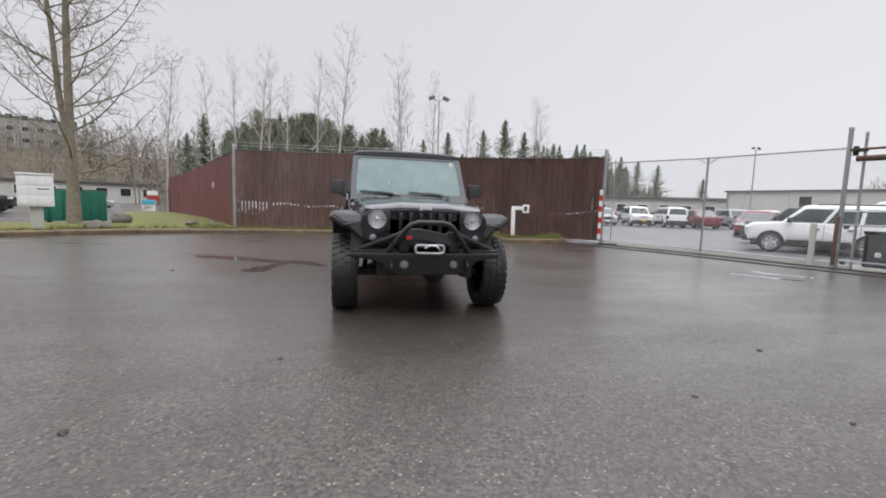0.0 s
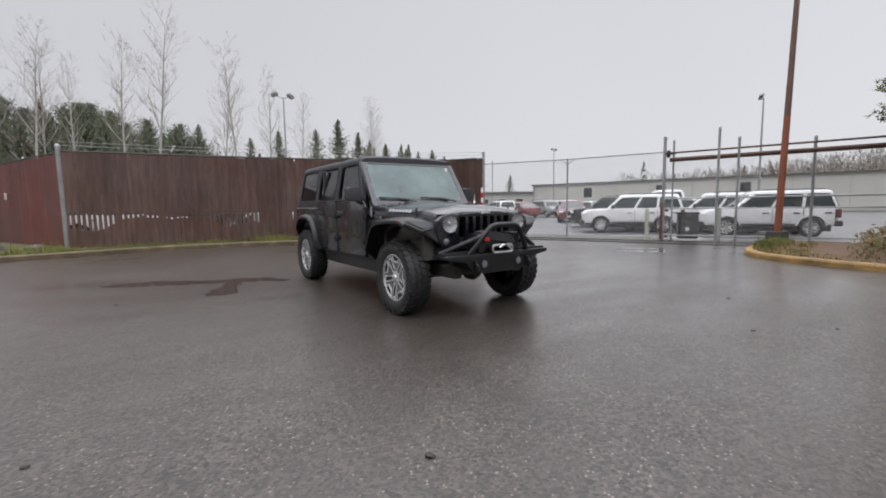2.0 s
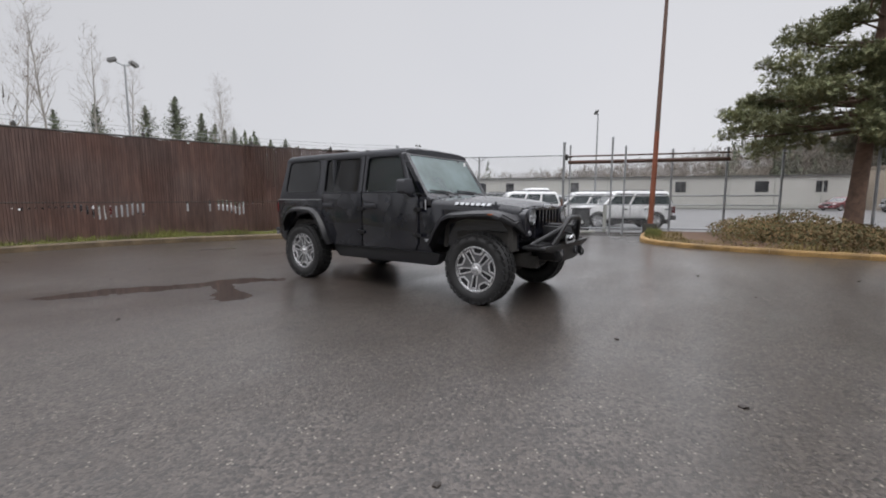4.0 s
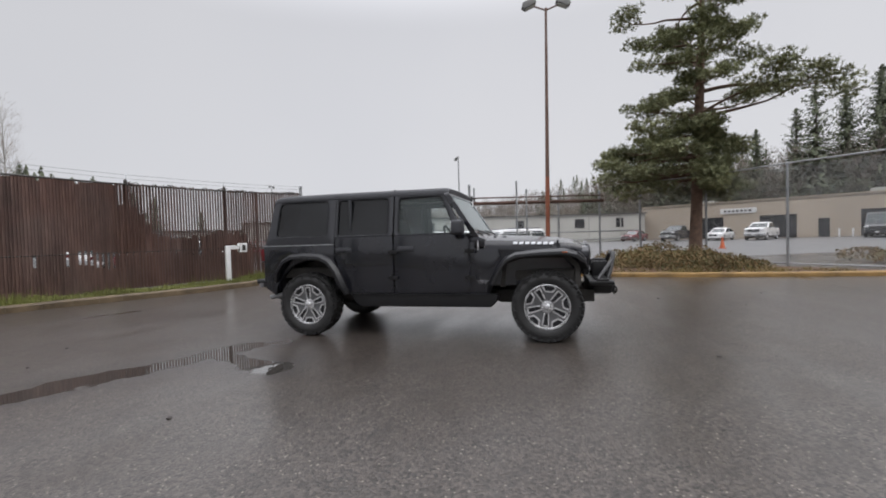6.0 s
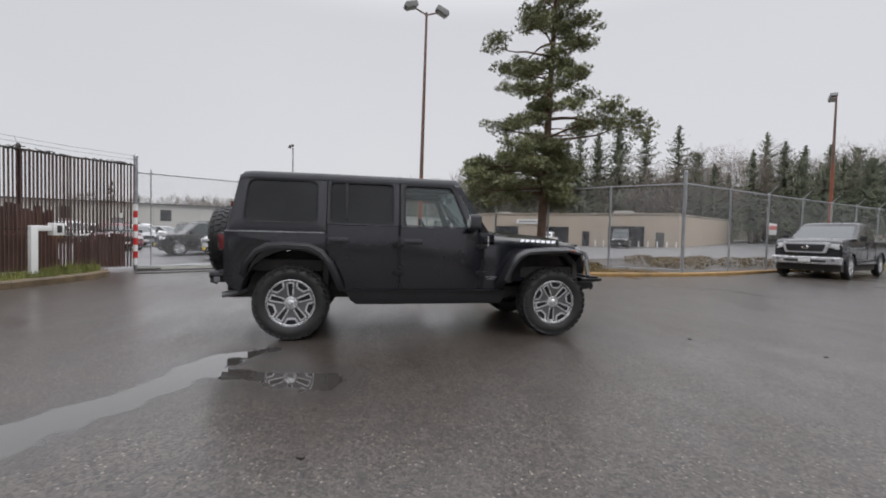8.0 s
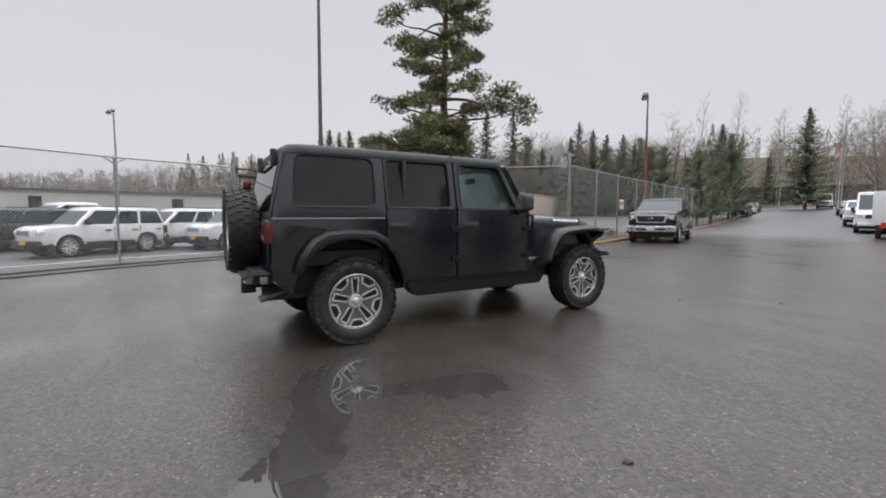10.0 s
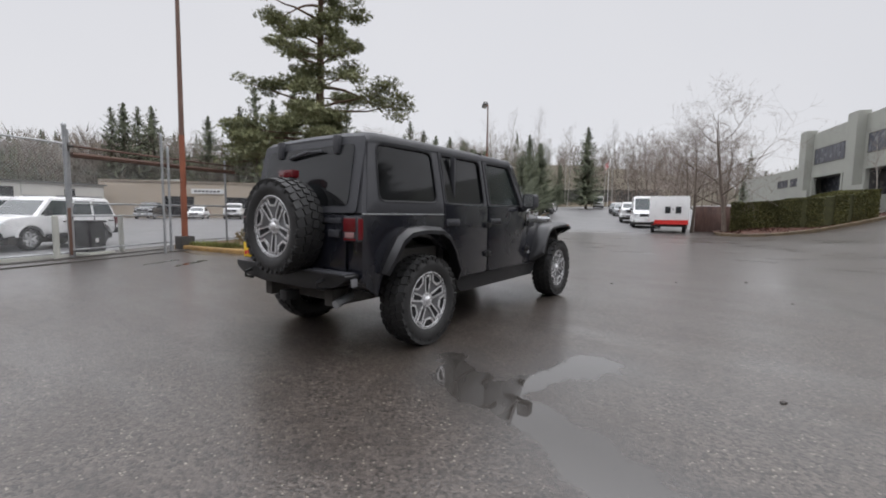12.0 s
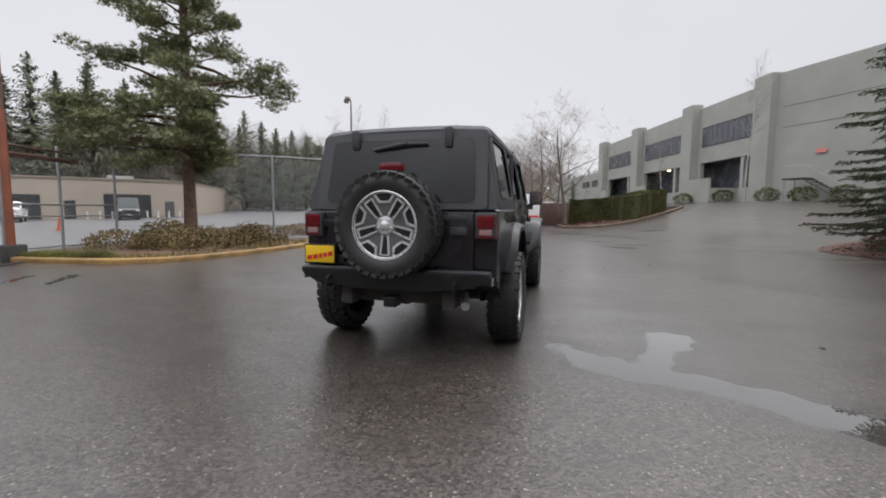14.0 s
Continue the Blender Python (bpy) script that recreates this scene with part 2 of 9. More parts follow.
def slat_single(name, a, b):
    """The same slat stuff for slats that stand as objects of their own."""
    k = Nodes(name)
    p = k.pos()
    n = k.noise(k.scaled(p, (6, 6, 0.8)), 2.0, 4)
    hsv = k.n("HueSaturation")
    stain = k.ramp(k.noise(k.scaled(p, (1.0, 1.0, 0.45)), 1.1, 4, 0.65), 0.3, 0.7, 0.75, 1.3)
    k.put(hsv.inputs["Value"], k.math("MULTIPLY", stain, k.ramp(k.n("ObjectInfo").outputs["Random"], 0, 1, 0.88, 1.12)))
    k.put(hsv.inputs["Saturation"], k.ramp(k.noise(p, 0.7, 3), 0.3, 0.7, 0.75, 1.05))
    k.put(hsv.inputs["Color"], k.mix(k.ramp(n, 0.3, 0.7), rgb(*a), rgb(*b)))
    k.set(Base_Color=hsv.outputs[0], Roughness=0.55)
    return k.m


def leafy(name, a, b, spread=0.35):
    k = Nodes(name)
    isle = k.n("NewGeometry").outputs["Random Per Island"]
    col = k.mix(isle, rgb(*a), rgb(*b))
    n = k.noise(k.pos(), 0.9, 2)
    hsv = k.n("HueSaturation")
    k.put(hsv.inputs["Value"], k.ramp(n, 0.3, 0.7, 1 - spread, 1 + spread))
    k.put(hsv.inputs["Color"], col)
    k.set(Base_Color=hsv.outputs[0], Roughness=0.85)
    return k.m


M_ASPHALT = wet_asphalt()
M_LINK = chain_link()
M_SLAT = slat_material("rust_brown_slat", (0.088, 0.048, 0.040), (0.148, 0.084, 0.067))
M_SLAT_ONE = slat_single("rust_brown_single_slat", (0.088, 0.048, 0.040), (0.148, 0.084, 0.067))
M_SLAT_RED = slat_material("red_brown_slat", (0.125, 0.028, 0.025), (0.155, 0.038, 0.032), 0.93, 1.07)
M_GALV = plain("galvanised_steel", (0.36, 0.37, 0.38), 0.45, 0.6, 0.25, 5)
M_LAMPCASE = plain("weathered_lamp_case", (0.20, 0.20, 0.195), 0.5, 0.2, 0.3, 5)
M_DARKSTEEL = plain("dark_steel", (0.07, 0.065, 0.06), 0.5, 0.4, 0.4, 4)
M_RUSTPOLE = plain("rust_orange_paint", (0.26, 0.085, 0.045), 0.55, 0, 0.35, 1.5, 0.1)
M_RUSTDARK = plain("rusty_dark_steel", (0.10, 0.055, 0.04), 0.6, 0.2, 0.5, 2.5, 0.3)
M_POLEGREY = plain("weathered_bronze_paint", (0.15, 0.085, 0.063), 0.5, 0, 0.3, 2)
M_KERB = plain("worn_yellow_kerb", (0.29, 0.175, 0.06), 0.6, 0, 0.6, 2.2, 0.5)
M_KERBGREY = plain("wet_concrete_kerb", (0.125, 0.09, 0.052), 0.5, 0, 0.65, 3, 0.4)
M_HILL = plain("wooded_hill_floor", (0.085, 0.07, 0.045), 0.95, 0, 0.5, 0.15, 0.5, fine=1.5)
M_CONCRETE = plain("pale_concrete", (0.45, 0.45, 0.41), 0.75, 0, 0.12, 0.6, 0.2)
M_OFFICE = plain("grey_green_concrete", (0.335, 0.34, 0.305), 0.75, 0, 0.14, 0.5, 0.25)
M_GRASS = leafy("grass_blades", (0.10, 0.12, 0.025), (0.2, 0.2, 0.06))
M_DRYGRASS = leafy("dry_grass_blades", (0.13, 0.105, 0.035), (0.24, 0.18, 0.07))
M_TURF = plain("mossy_turf", (0.13, 0.13, 0.035), 0.9, 0, 0.5, 2.0, 0.6)
M_SOIL = plain("leaf_litter", (0.13, 0.075, 0.045), 0.85, 0, 0.5, 4.0, 0.8)
M_MULCH = plain("red_bark_mulch", (0.085, 0.038, 0.026), 0.85, 0, 0.5, 7.0, 0.9)
M_WHITEWALL = plain("off_white_wall", (0.52, 0.51, 0.47), 0.7, 0, 0.12, 0.25, 0.1)
M_TAN = plain("tan_stucco", (0.46, 0.39, 0.31), 0.8, 0, 0.08, 0.3, 0.2)
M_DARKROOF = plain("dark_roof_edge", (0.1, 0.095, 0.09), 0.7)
M_DARKGLASS = plain("dark_window_glass", (0.03, 0.032, 0.036), 0.12, 0, 0.3, 0.5)
M_BLIND = plain("window_with_blinds", (0.10, 0.105, 0.125), 0.25, 0, 0.2, 1.0)
M_WHITE = plain("white_paint", (0.75, 0.75, 0.74), 0.4, 0, 0.06, 2.0)
M_RED = plain("red_paint", (0.55, 0.03, 0.025), 0.4, 0, 0.15, 3.0)
M_SIGNPINK = plain("faded_red_sign", (0.62, 0.22, 0.2), 0.5, 0, 0.1)
M_LAMPGLOW = bpy.data.materials.new("lit_lamp_lens")
M_LAMPGLOW.use_nodes = True
M_LAMPGLOW.node_tree.nodes["Principled BSDF"].inputs["Emission Color"].default_value = rgb(1.0, 0.8, 0.5)
M_LAMPGLOW.node_tree.nodes["Principled BSDF"].inputs["Emission Strength"].default_value = 4.0
M_BLUE = plain("sign_blue", (0.1, 0.42, 0.6), 0.4, 0, 0.1)
M_GREENBOX = plain("green_enamel", (0.02, 0.16, 0.10), 0.5, 0, 0.3, 2.0, 0.1)
M_BARK = plain("grey_brown_bark", (0.14, 0.11, 0.09), 0.9, 0, 0.4, 8.0, 0.9)
M_BIRCH = plain("pale_birch_bark", (0.36, 0.34, 0.31), 0.85, 0, 0.35, 4.0, 0.4)
M_TWIG = plain("bare_twigs", (0.23, 0.19, 0.165), 0.9, 0, 0.3, 2.0)
M_PINEBARK = plain("reddish_pine_bark", (0.15, 0.095, 0.07), 0.95, 0, 0.45, 7.0, 1.0)
M_NEEDLE = leafy("pine_needles", (0.13, 0.15, 0.075), (0.31, 0.31, 0.17))
M_FIR = leafy("fir_needles", (0.068, 0.083, 0.054), (0.15, 0.163, 0.10))
M_HEDGE = leafy("hedge_leaves", (0.07, 0.075, 0.024), (0.17, 0.16, 0.055))
M_SHRUB = leafy("rusty_shrub_leaves", (0.085, 0.09, 0.032), (0.21, 0.125, 0.055))
# Far wood's browns are paled, putting distance haze into the colour.
M_FARWOOD = leafy("far_bare_wood", (0.14, 0.115, 0.095), (0.25, 0.215, 0.18))
def wet_paint():
    """Black car paint beaded with rain."""
    k = Nodes("wet_black_car_paint")
    p = k.local()
    film, grime = k.noise(p, 2.5, 4), k.noise(p, 9.0, 4, 0.7)
    beads = k.n("TexVoronoi")
    k.put(beads.inputs["Vector"], p)
    beads.inputs["Scale"].default_value = 85.0
    size = k.n("SeparateXYZ")
    k.put(size.inputs[0], beads.outputs["Color"])
    bead = k.math("MULTIPLY", k.ramp(beads.outputs["Distance"], 0.0, 0.38, 1.0, 0.0), k.ramp(size.outputs[0], 0.45, 0.75, 0.0, 1.0))
    col = k.mix(k.ramp(grime, 0.45, 0.85), rgb(0.008, 0.0085, 0.0135), rgb(0.015, 0.0154, 0.0195))
    k.set(Base_Color=col, Roughness=k.ramp(film, 0.3, 0.7, 0.16, 0.32), Coat_Weight=0.75)
    k.b.inputs["Coat Roughness"].default_value = 0.06
    k.bump(bead, 0.14, 0.003)
    return k.m


M_PAINT = wet_paint()
M_TEXTURED = plain("textured_black_plastic", (0.038, 0.039, 0.045), 0.55, 0, 0.2, 20, 0.35, fine=400)
M_FLARE = plain("black_flare_plastic", (0.013, 0.013, 0.015), 0.36, 0, 0.25, 15, 0.12, fine=300)
M_RUBBER = plain("wet_tyre_rubber", (0.024, 0.0237, 0.024), 0.55, 0, 0.3, 12, 0.3)
M_TREAD = plain("wet_tread_rubber", (0.015, 0.0148, 0.015), 0.6, 0, 0.3, 12, 0.3)
M_REFLECT = plain("bright_lamp_reflector", (0.92, 0.93, 0.95), 0.32, 1.0, 0.1, 40)
M_ALLOY = plain("machined_alloy", (0.68, 0.68, 0.69), 0.26, 0.5, 0.08, 8)
M_ALLOYDARK = plain("dark_grey_alloy", (0.03, 0.03, 0.033), 0.4, 0.6, 0.2, 8)
M_POCKET = plain("grey_alloy_spoke", (0.13, 0.13, 0.135), 0.35, 0.3, 0.15, 10)
M_CHROME = plain("chrome", (0.75, 0.75, 0.76), 0.1, 1.0, 0.05, 8)
M_CHROMEDULL = plain("wet_dull_chrome", (0.6, 0.6, 0.61), 0.25, 0.5, 0.1, 6)
M_BLACKSTEEL = plain("black_powder_coat", (0.010, 0.010, 0.011), 0.4, 0, 0.3, 10, 0.25)
# Dirty black, lifted further in colour to stand in for lens veil.
M_CHASSIS = plain("dirt_and_veil_chassis", (0.055, 0.051, 0.047), 0.8, 0, 0.4, 8)
M_TAILCLEAR = plain("smoky_pink_lens", (0.34, 0.20, 0.20), 0.15, 0, 0.15, 10, 0, 0.6)
M_TAILRED = plain("red_lens", (0.12, 0.008, 0.012), 0.12, 0, 0.15, 10, 0, 0.6)
M_AMBER = plain("amber_lens", (0.34, 0.085, 0.02), 0.15, 0, 0.15, 10, 0, 0.6)
M_DIMLAMP = plain("smoky_lamp_lens", (0.17, 0.17, 0.18), 0.2, 0.0, 0.15, 25)
M_LAMP = plain("headlight_reflector", (0.80, 0.81, 0.83), 0.3, 0.0, 0.15, 25)
M_LENS = glassy("clear_lens", (0.96, 0.97, 0.98))
def misted(name, least, most, tint=(0.75, 0.83, 0.81), haze=(0.24, 0.33, 0.33), ior=1.55):
    """Glass with a patchy pale haze: misted inside, or sky sheen put into colour."""
    k = Nodes(name)
    clear, gloss, mist, through_it = k.n("BsdfTransparent"), k.n("BsdfGlossy"), k.n("BsdfDiffuse"), k.n("BsdfTranslucent")
    clear.inputs[0].default_value = rgb(*tint)
    gloss.inputs["Roughness"].default_value = 0.05
    mist.inputs[0].default_value = rgb(*haze)
    through_it.inputs[0].default_value = rgb(0.4, 0.47, 0.46)
    patch = k.noise(k.pos(), 2.2, 3)
    soft, one, two = k.n("MixShader"), k.n("MixShader"), k.n("MixShader")
    soft.inputs[0].default_value = 0.3
    k.t.links.new(mist.outputs[0], soft.inputs[1])
    k.t.links.new(through_it.outputs[0], soft.inputs[2])
    k.put(one.inputs[0], k.ramp(patch, 0.35, 0.65, least, most))
    k.t.links.new(clear.outputs[0], one.inputs[1])
    k.t.links.new(soft.outputs[0], one.inputs[2])
    fres = k.n("Fresnel")
    fres.inputs["IOR"].default_value = ior
    k.t.links.new(fres.outputs[0], two.inputs[0])
    k.t.links.new(one.outputs[0], two.inputs[1])
    k.t.links.new(gloss.outputs[0], two.inputs[2])
    k.t.links.new(two.outputs[0], k.t.nodes["Material Output"].inputs["Surface"])
    return k.m


M_FOGGED = misted("misted_screen", 0.45, 0.78)
# Privacy glass: a little diffuse grey stands in for reflected sky.
M_TINT = misted("wet_sheen_privacy_glass", 0.02, 0.07, (0.16, 0.165, 0.175), (0.27, 0.28, 0.31), 1.62)
M_HALFFOG = misted("lightly_misted_glass", 0.02, 0.08, (0.965, 0.985, 0.98))
M_SEAT = plain("black_seat_cloth", (0.02, 0.02, 0.022), 0.85, 0, 0.3, 15)
M_BADGE = plain("silver_badge", (0.62, 0.63, 0.65), 0.35, 0.3, 0.05)
M_YELLOW = plain("yellow_plate", (0.80, 0.52, 0.015), 0.45, 0, 0.06)
M_ORANGE = plain("safety_orange", (0.6, 0.12, 0.03), 0.6)


# ---- mesh tools ----
def empty(name, label="", category="", group="", kind="", at=(0, 0, 0), rz=0.0):
    ob = new(name)
    ob.empty_display_size = 0.2
    ob.matrix_world = pose(*at, 0, 0, rz)
    return tagged(ob, label, category, group, kind)


def mesh_of(name, bm, material, smooth=False):
    me = bpy.data.meshes.new(name)
    bmesh.ops.recalc_face_normals(bm, faces=bm.faces)
    bm.to_mesh(me)
    bm.free()
    if material:
        me.materials.append(material)
    if smooth:
        me.shade_smooth()
        me.set_sharp_from_angle(angle=radians(38))
    return me


def part(name, bm, material, parent=None, label="", smooth=True):
    ob = new(name, mesh_of(name, bm, material, smooth))
    if parent:
        ob.parent = parent
    if label:
        ob["label"] = label
    return ob


def raw(name, verts, faces, material, parent=None, label="", smooth=False):
    me = bpy.data.meshes.new(name)
    me.from_pydata([tuple(v) for v in verts], [], faces)
    me.materials.append(material)
    if smooth:
        me.shade_smooth()
    ob = new(name, me)
    if parent:
        ob.parent = parent
    if label:
        ob["label"] = label
    return ob


def bevelled(bm, width, seg=2, angle=30):
    edges = [e for e in bm.edges if len(e.link_faces) == 2 and e.calc_face_angle(0) > radians(angle)]
    bmesh.ops.bevel(bm, geom=edges, offset=width, segments=seg, profile=0.6, affect="EDGES", clamp_overlap=True)
    return bm


def box(x0, x1, y0, y1, z0, z1, bevel=0.0, seg=2, bm=None):
    own = bmesh.new()
    bmesh.ops.create_cube(own, size=1, matrix=Matrix.Translation(((x0 + x1) / 2, (y0 + y1) / 2, (z0 + z1) / 2)) @ Matrix.Diagonal((abs(x1 - x0), abs(y1 - y0), abs(z1 - z0), 1)))
    if bevel:
        bevelled(own, bevel, seg)
    return merge(bm, own)


def merge(bm, own):
    if bm is None:
        return own
    me = bpy.data.meshes.new("tmp")
    own.to_mesh(me)
    own.free()
    bm.from_mesh(me)
    bpy.data.meshes.remove(me)
    return bm


def moved(bm, m):
    bmesh.ops.transform(bm, matrix=m, verts=bm.verts)
    return bm


def prism(pts, a, b, axis="x", bevel=0.0, seg=2, bm=None):
    """A polygon carried from a to b along an axis. The polygon's plane: yz for x, xz for y, xy for z."""
    own = bmesh.new()
    put = {"x": lambda u, v, w: (w, u, v), "y": lambda u, v, w: (u, w, v), "z": lambda u, v, w: (u, v, w)}[axis]
    lo = [own.verts.new(put(u, v, a)) for u, v in pts]
    hi = [own.verts.new(put(u, v, b)) for u, v in pts]
    own.faces.new(lo)
    own.faces.new(hi[::-1])
    for i in range(len(pts)):
        j = (i + 1) % len(pts)
        own.faces.new((lo[i], lo[j], hi[j], hi[i]))
    bmesh.ops.recalc_face_normals(own, faces=own.faces)
    if bevel:
        bevelled(own, bevel, seg)
    return merge(bm, own)


def frame_of(way):
    w = Vector(way).normalized()
    u = w.orthogonal().normalized()
    return u, w.cross(u), w


def tube(points, radius, seg=8, bm=None, taper=None, closed=False):
    own = bmesh.new()
    pts = [Vector(p) for p in points]
    rings = []
    n = len(pts)
    u = None
    for i, p in enumerate(pts):
        a, b = pts[(i - 1) % n] if closed or i else p, pts[(i + 1) % n] if closed or i < n - 1 else p
        w = (b - a).normalized()
        u = (u - w * u.dot(w)).normalized() if u is not None and (u - w * u.dot(w)).length > 1e-4 else w.orthogonal().normalized()
        v = w.cross(u)
        r = radius if taper is None else radius + (taper - radius) * i / max(1, n - 1)
        rings.append([own.verts.new(p + r * (math.cos(t) * u + math.sin(t) * v)) for t in (2 * math.pi * k / seg for k in range(seg))])
    for i in range(n if closed else n - 1):
        a, b = rings[i], rings[(i + 1) % n]
        for k in range(seg):
            own.faces.new((a[k], a[(k + 1) % seg], b[(k + 1) % seg], b[k]))
    if not closed:
        own.faces.new(rings[0][::-1])
        own.faces.new(rings[-1])
    return merge(bm, own)


def lathe(profile, m=None, seg=32, bm=None, closed=False):
    """Profile of (radius, height), turned round z and then laid by m."""
    own = bmesh.new()
    rings = []
    for r, h in profile:
        rings.append([own.verts.new((r * math.cos(2 * math.pi * k / seg), r * math.sin(2 * math.pi * k / seg), h)) for k in range(seg)] if r > 1e-5 else [own.verts.new((0, 0, h))])
    pairs = list(zip(rings, rings[1:])) + ([(rings[-1], rings[0])] if closed else [])
    for a, b in pairs:
        for k in range(seg):
            j = (k + 1) % seg
            ring = [a[k % len(a)], a[j % len(a)], b[j % len(b)], b[k % len(b)]]
            ring = [v for i, v in enumerate(ring) if v not in ring[:i]]
            if len(ring) > 2:
                own.faces.new(ring)
    if m is not None:
        moved(own, m)
    return merge(bm, own)


def loft(rings, bm=None, closed=True, caps=True):
    own = bmesh.new()
    vs = [[own.verts.new(p) for p in ring] for ring in rings]
    for a, b in zip(vs, vs[1:]):
        n = len(a)
        for k in range(n if closed else n - 1):
            j = (k + 1) % n
            own.faces.new((a[k], a[j], b[j], b[k]))
    if caps:
        own.faces.new(vs[0][::-1])
        own.faces.new(vs[-1])
    return merge(bm, own)


def panel(corners, thick, bm=None, bevel=0.0):
    """A flat or slightly bent plate from corners in a ring, thickened along its normal."""
    ps = [Vector(c) for c in corners]
    nrm = Vector((0, 0, 0))
    for i in range(len(ps)):
        a, b = ps[i], ps[(i + 1) % len(ps)]
        nrm += a.cross(b)
    nrm.normalize()
    own = loft([[p for p in ps], [p - nrm * thick for p in ps]])
    bmesh.ops.recalc_face_normals(own, faces=own.faces)
    if bevel:
        bevelled(own, bevel, 2)
    return merge(bm, own)


def rounded(pts, r, seg=4):
    """A polygon's corners rounded by radius r."""
    out = []
    n = len(pts)
    for i in range(n):
        p, a, b = Vector(pts[i]), Vector(pts[i - 1]), Vector(pts[(i + 1) % n])
        da, db = a - p, b - p
        c = min(r, da.length * 0.45, db.length * 0.45)
        s, e = p + da.normalized() * c, p + db.normalized() * c
        for k in range(seg + 1):
            t = k / seg
            out.append(tuple((1 - t) ** 2 * s + 2 * t * (1 - t) * p + t * t * e))
    return out


def smooth01(t):
    t = max(0.0, min(1.0, t))
    return t * t * (3 - 2 * t)


# ---- the lie of the land ----
def rise(x, y):
    """Height of the ground: level round the yard, climbing along the street and up to the offices."""
    street = 0.042 * (math.log1p(math.exp(min(40, (-y - 34) / 6))) * 6)
    offices = 1.7 * smooth01((-x - 1.5 + 0.1 * (y + 20)) / 11) * smooth01((-y - 13) / 14)
    lot = -0.12 * smooth01((0.905 * x + 0.427 * y - 9.9) / 3.2)
    back = -0.2 * smooth01((y - 14) / 20)
    return min(street, 14.0) + offices * (1 - smooth01((-y - 70) / 40)) + min(back, lot)


# ---- ground, kerbs, verges ----
def ground():
    near = [i * 1.0 for i in range(-40, 41)]
    far = [44, 50, 58, 70, 85, 105, 130, 160, 200, 260, 340, 450, 650, 950, 1400, 2200]
    axis = [-v for v in far[::-1]] + near + far
    verts = [(x, y, rise(x, y)) for y in axis for x in axis]
    n = len(axis)
    faces = [(j * n + i, j * n + i + 1, (j + 1) * n + i + 1, (j + 1) * n + i) for j in range(n - 1) for i in range(n - 1)]
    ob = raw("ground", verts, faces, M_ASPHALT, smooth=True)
    return tagged(ob, "wet dark grey asphalt yard and street with puddles", "asphalt ground", kind="structure")


ground()


def dense(points, step=0.5):
    out = []
    for a, b in zip(points, points[1:]):
        d = math.dist(a, b)
        k = max(1, round(d / step))
        out += [(a[0] + (b[0] - a[0]) * i / k, a[1] + (b[1] - a[1]) * i / k) for i in range(k)]
    return out + [points[-1]]


def curved(points, rounds=2):
    """Corner cutting: a smooth line near the given places."""
    for _ in range(rounds):
        out = [points[0]]
        for a, b in zip(points, points[1:]):
            out += [(0.75 * a[0] + 0.25 * b[0], 0.75 * a[1] + 0.25 * b[1]), (0.25 * a[0] + 0.75 * b[0], 0.25 * a[1] + 0.75 * b[1])]
        points = out + [points[-1]]
    return points


def normals(line):
    out = []
    for i in range(len(line)):
        a, b = line[max(0, i - 1)], line[min(len(line) - 1, i + 1)]
        d = math.dist(a, b) or 1
        out.append((-(b[1] - a[1]) / d, (b[0] - a[0]) / d))
    return out


def kerb(name, line, material, label, height=0.14, width=0.16):
    """A kerb of cast stones end to end, each a little off its neighbours."""
    owner = empty(name, label, "kerb", kind="structure")
    rnd = random.Random(3)
    pts = dense(line, 0.9)
    side = normals(pts)
    for i in range(len(pts) - 1):
        rings = []
        for j, inset in ((i, 0.0025), (i + 1, -0.0025)):
            (x, y), (nx, ny) = pts[j], side[j]
            z = rise(x, y) + rnd.uniform(-0.003, 0.003)
            dx, dy = pts[i + 1][0] - pts[i][0], pts[i + 1][1] - pts[i][1]
            d = math.hypot(dx, dy)
            x, y = x + inset * dx / d, y + inset * dy / d
            prof = [(0, -0.05), (0, height - 0.035), (0.015, height - 0.01), (0.04, height), (width, height), (width, -0.05)]
            rings.append([(x + nx * u, y + ny * u, z + v) for u, v in prof])
        part("kerb_stone", loft(rings), material, owner, smooth=False)
    return owner


def sheet(name, outline, material, label, category, lift=0.1, wave=0.03, step=0.45, mound=0.0):
    """Raised soft ground inside an outline, with small humps."""
    bm = bmesh.new()
    xs, ys = [p[0] for p in outline], [p[1] for p in outline]
    inside = lambda x, y: sum(((y0 > y) != (y1 > y)) and x < (x1 - x0) * (y - y0) / (y1 - y0) + x0 for (x0, y0), (x1, y1) in zip(outline, outline[1:] + outline[:1])) % 2
    ring = [bm.verts.new((x, y, 0)) for x, y in dense(outline + outline[:1], step * 1.5)[:-1]]
    bm.faces.new(ring)
    bmesh.ops.triangulate(bm, faces=bm.faces)
    for _ in range(3):
        long = [e for e in bm.edges if e.calc_length() > step * 2]
        if not long:
            break
        bmesh.ops.subdivide_edges(bm, edges=long, cuts=1, use_grid_fill=False)
        bmesh.ops.triangulate(bm, faces=bm.faces)
    bmesh.ops.delete(bm, geom=[f for f in bm.faces if not inside(*f.calc_center_median().xy)], context="FACES")
    rim = dense(outline + outline[:1], 0.7)
    for v in bm.verts:
        heap = mound * smooth01(min(math.dist(v.co.xy, q) for q in rim) / 2.5) if mound else 0.0
        v.co.z = heap + rise(v.co.x, v.co.y) + lift + wave * (noise.noise(v.co * 0.9) + 0.5 * noise.noise(v.co * 3.1)) * (0 if v.is_boundary else 1)
    return tagged(part(name, bm, material), label, category, kind="structure")


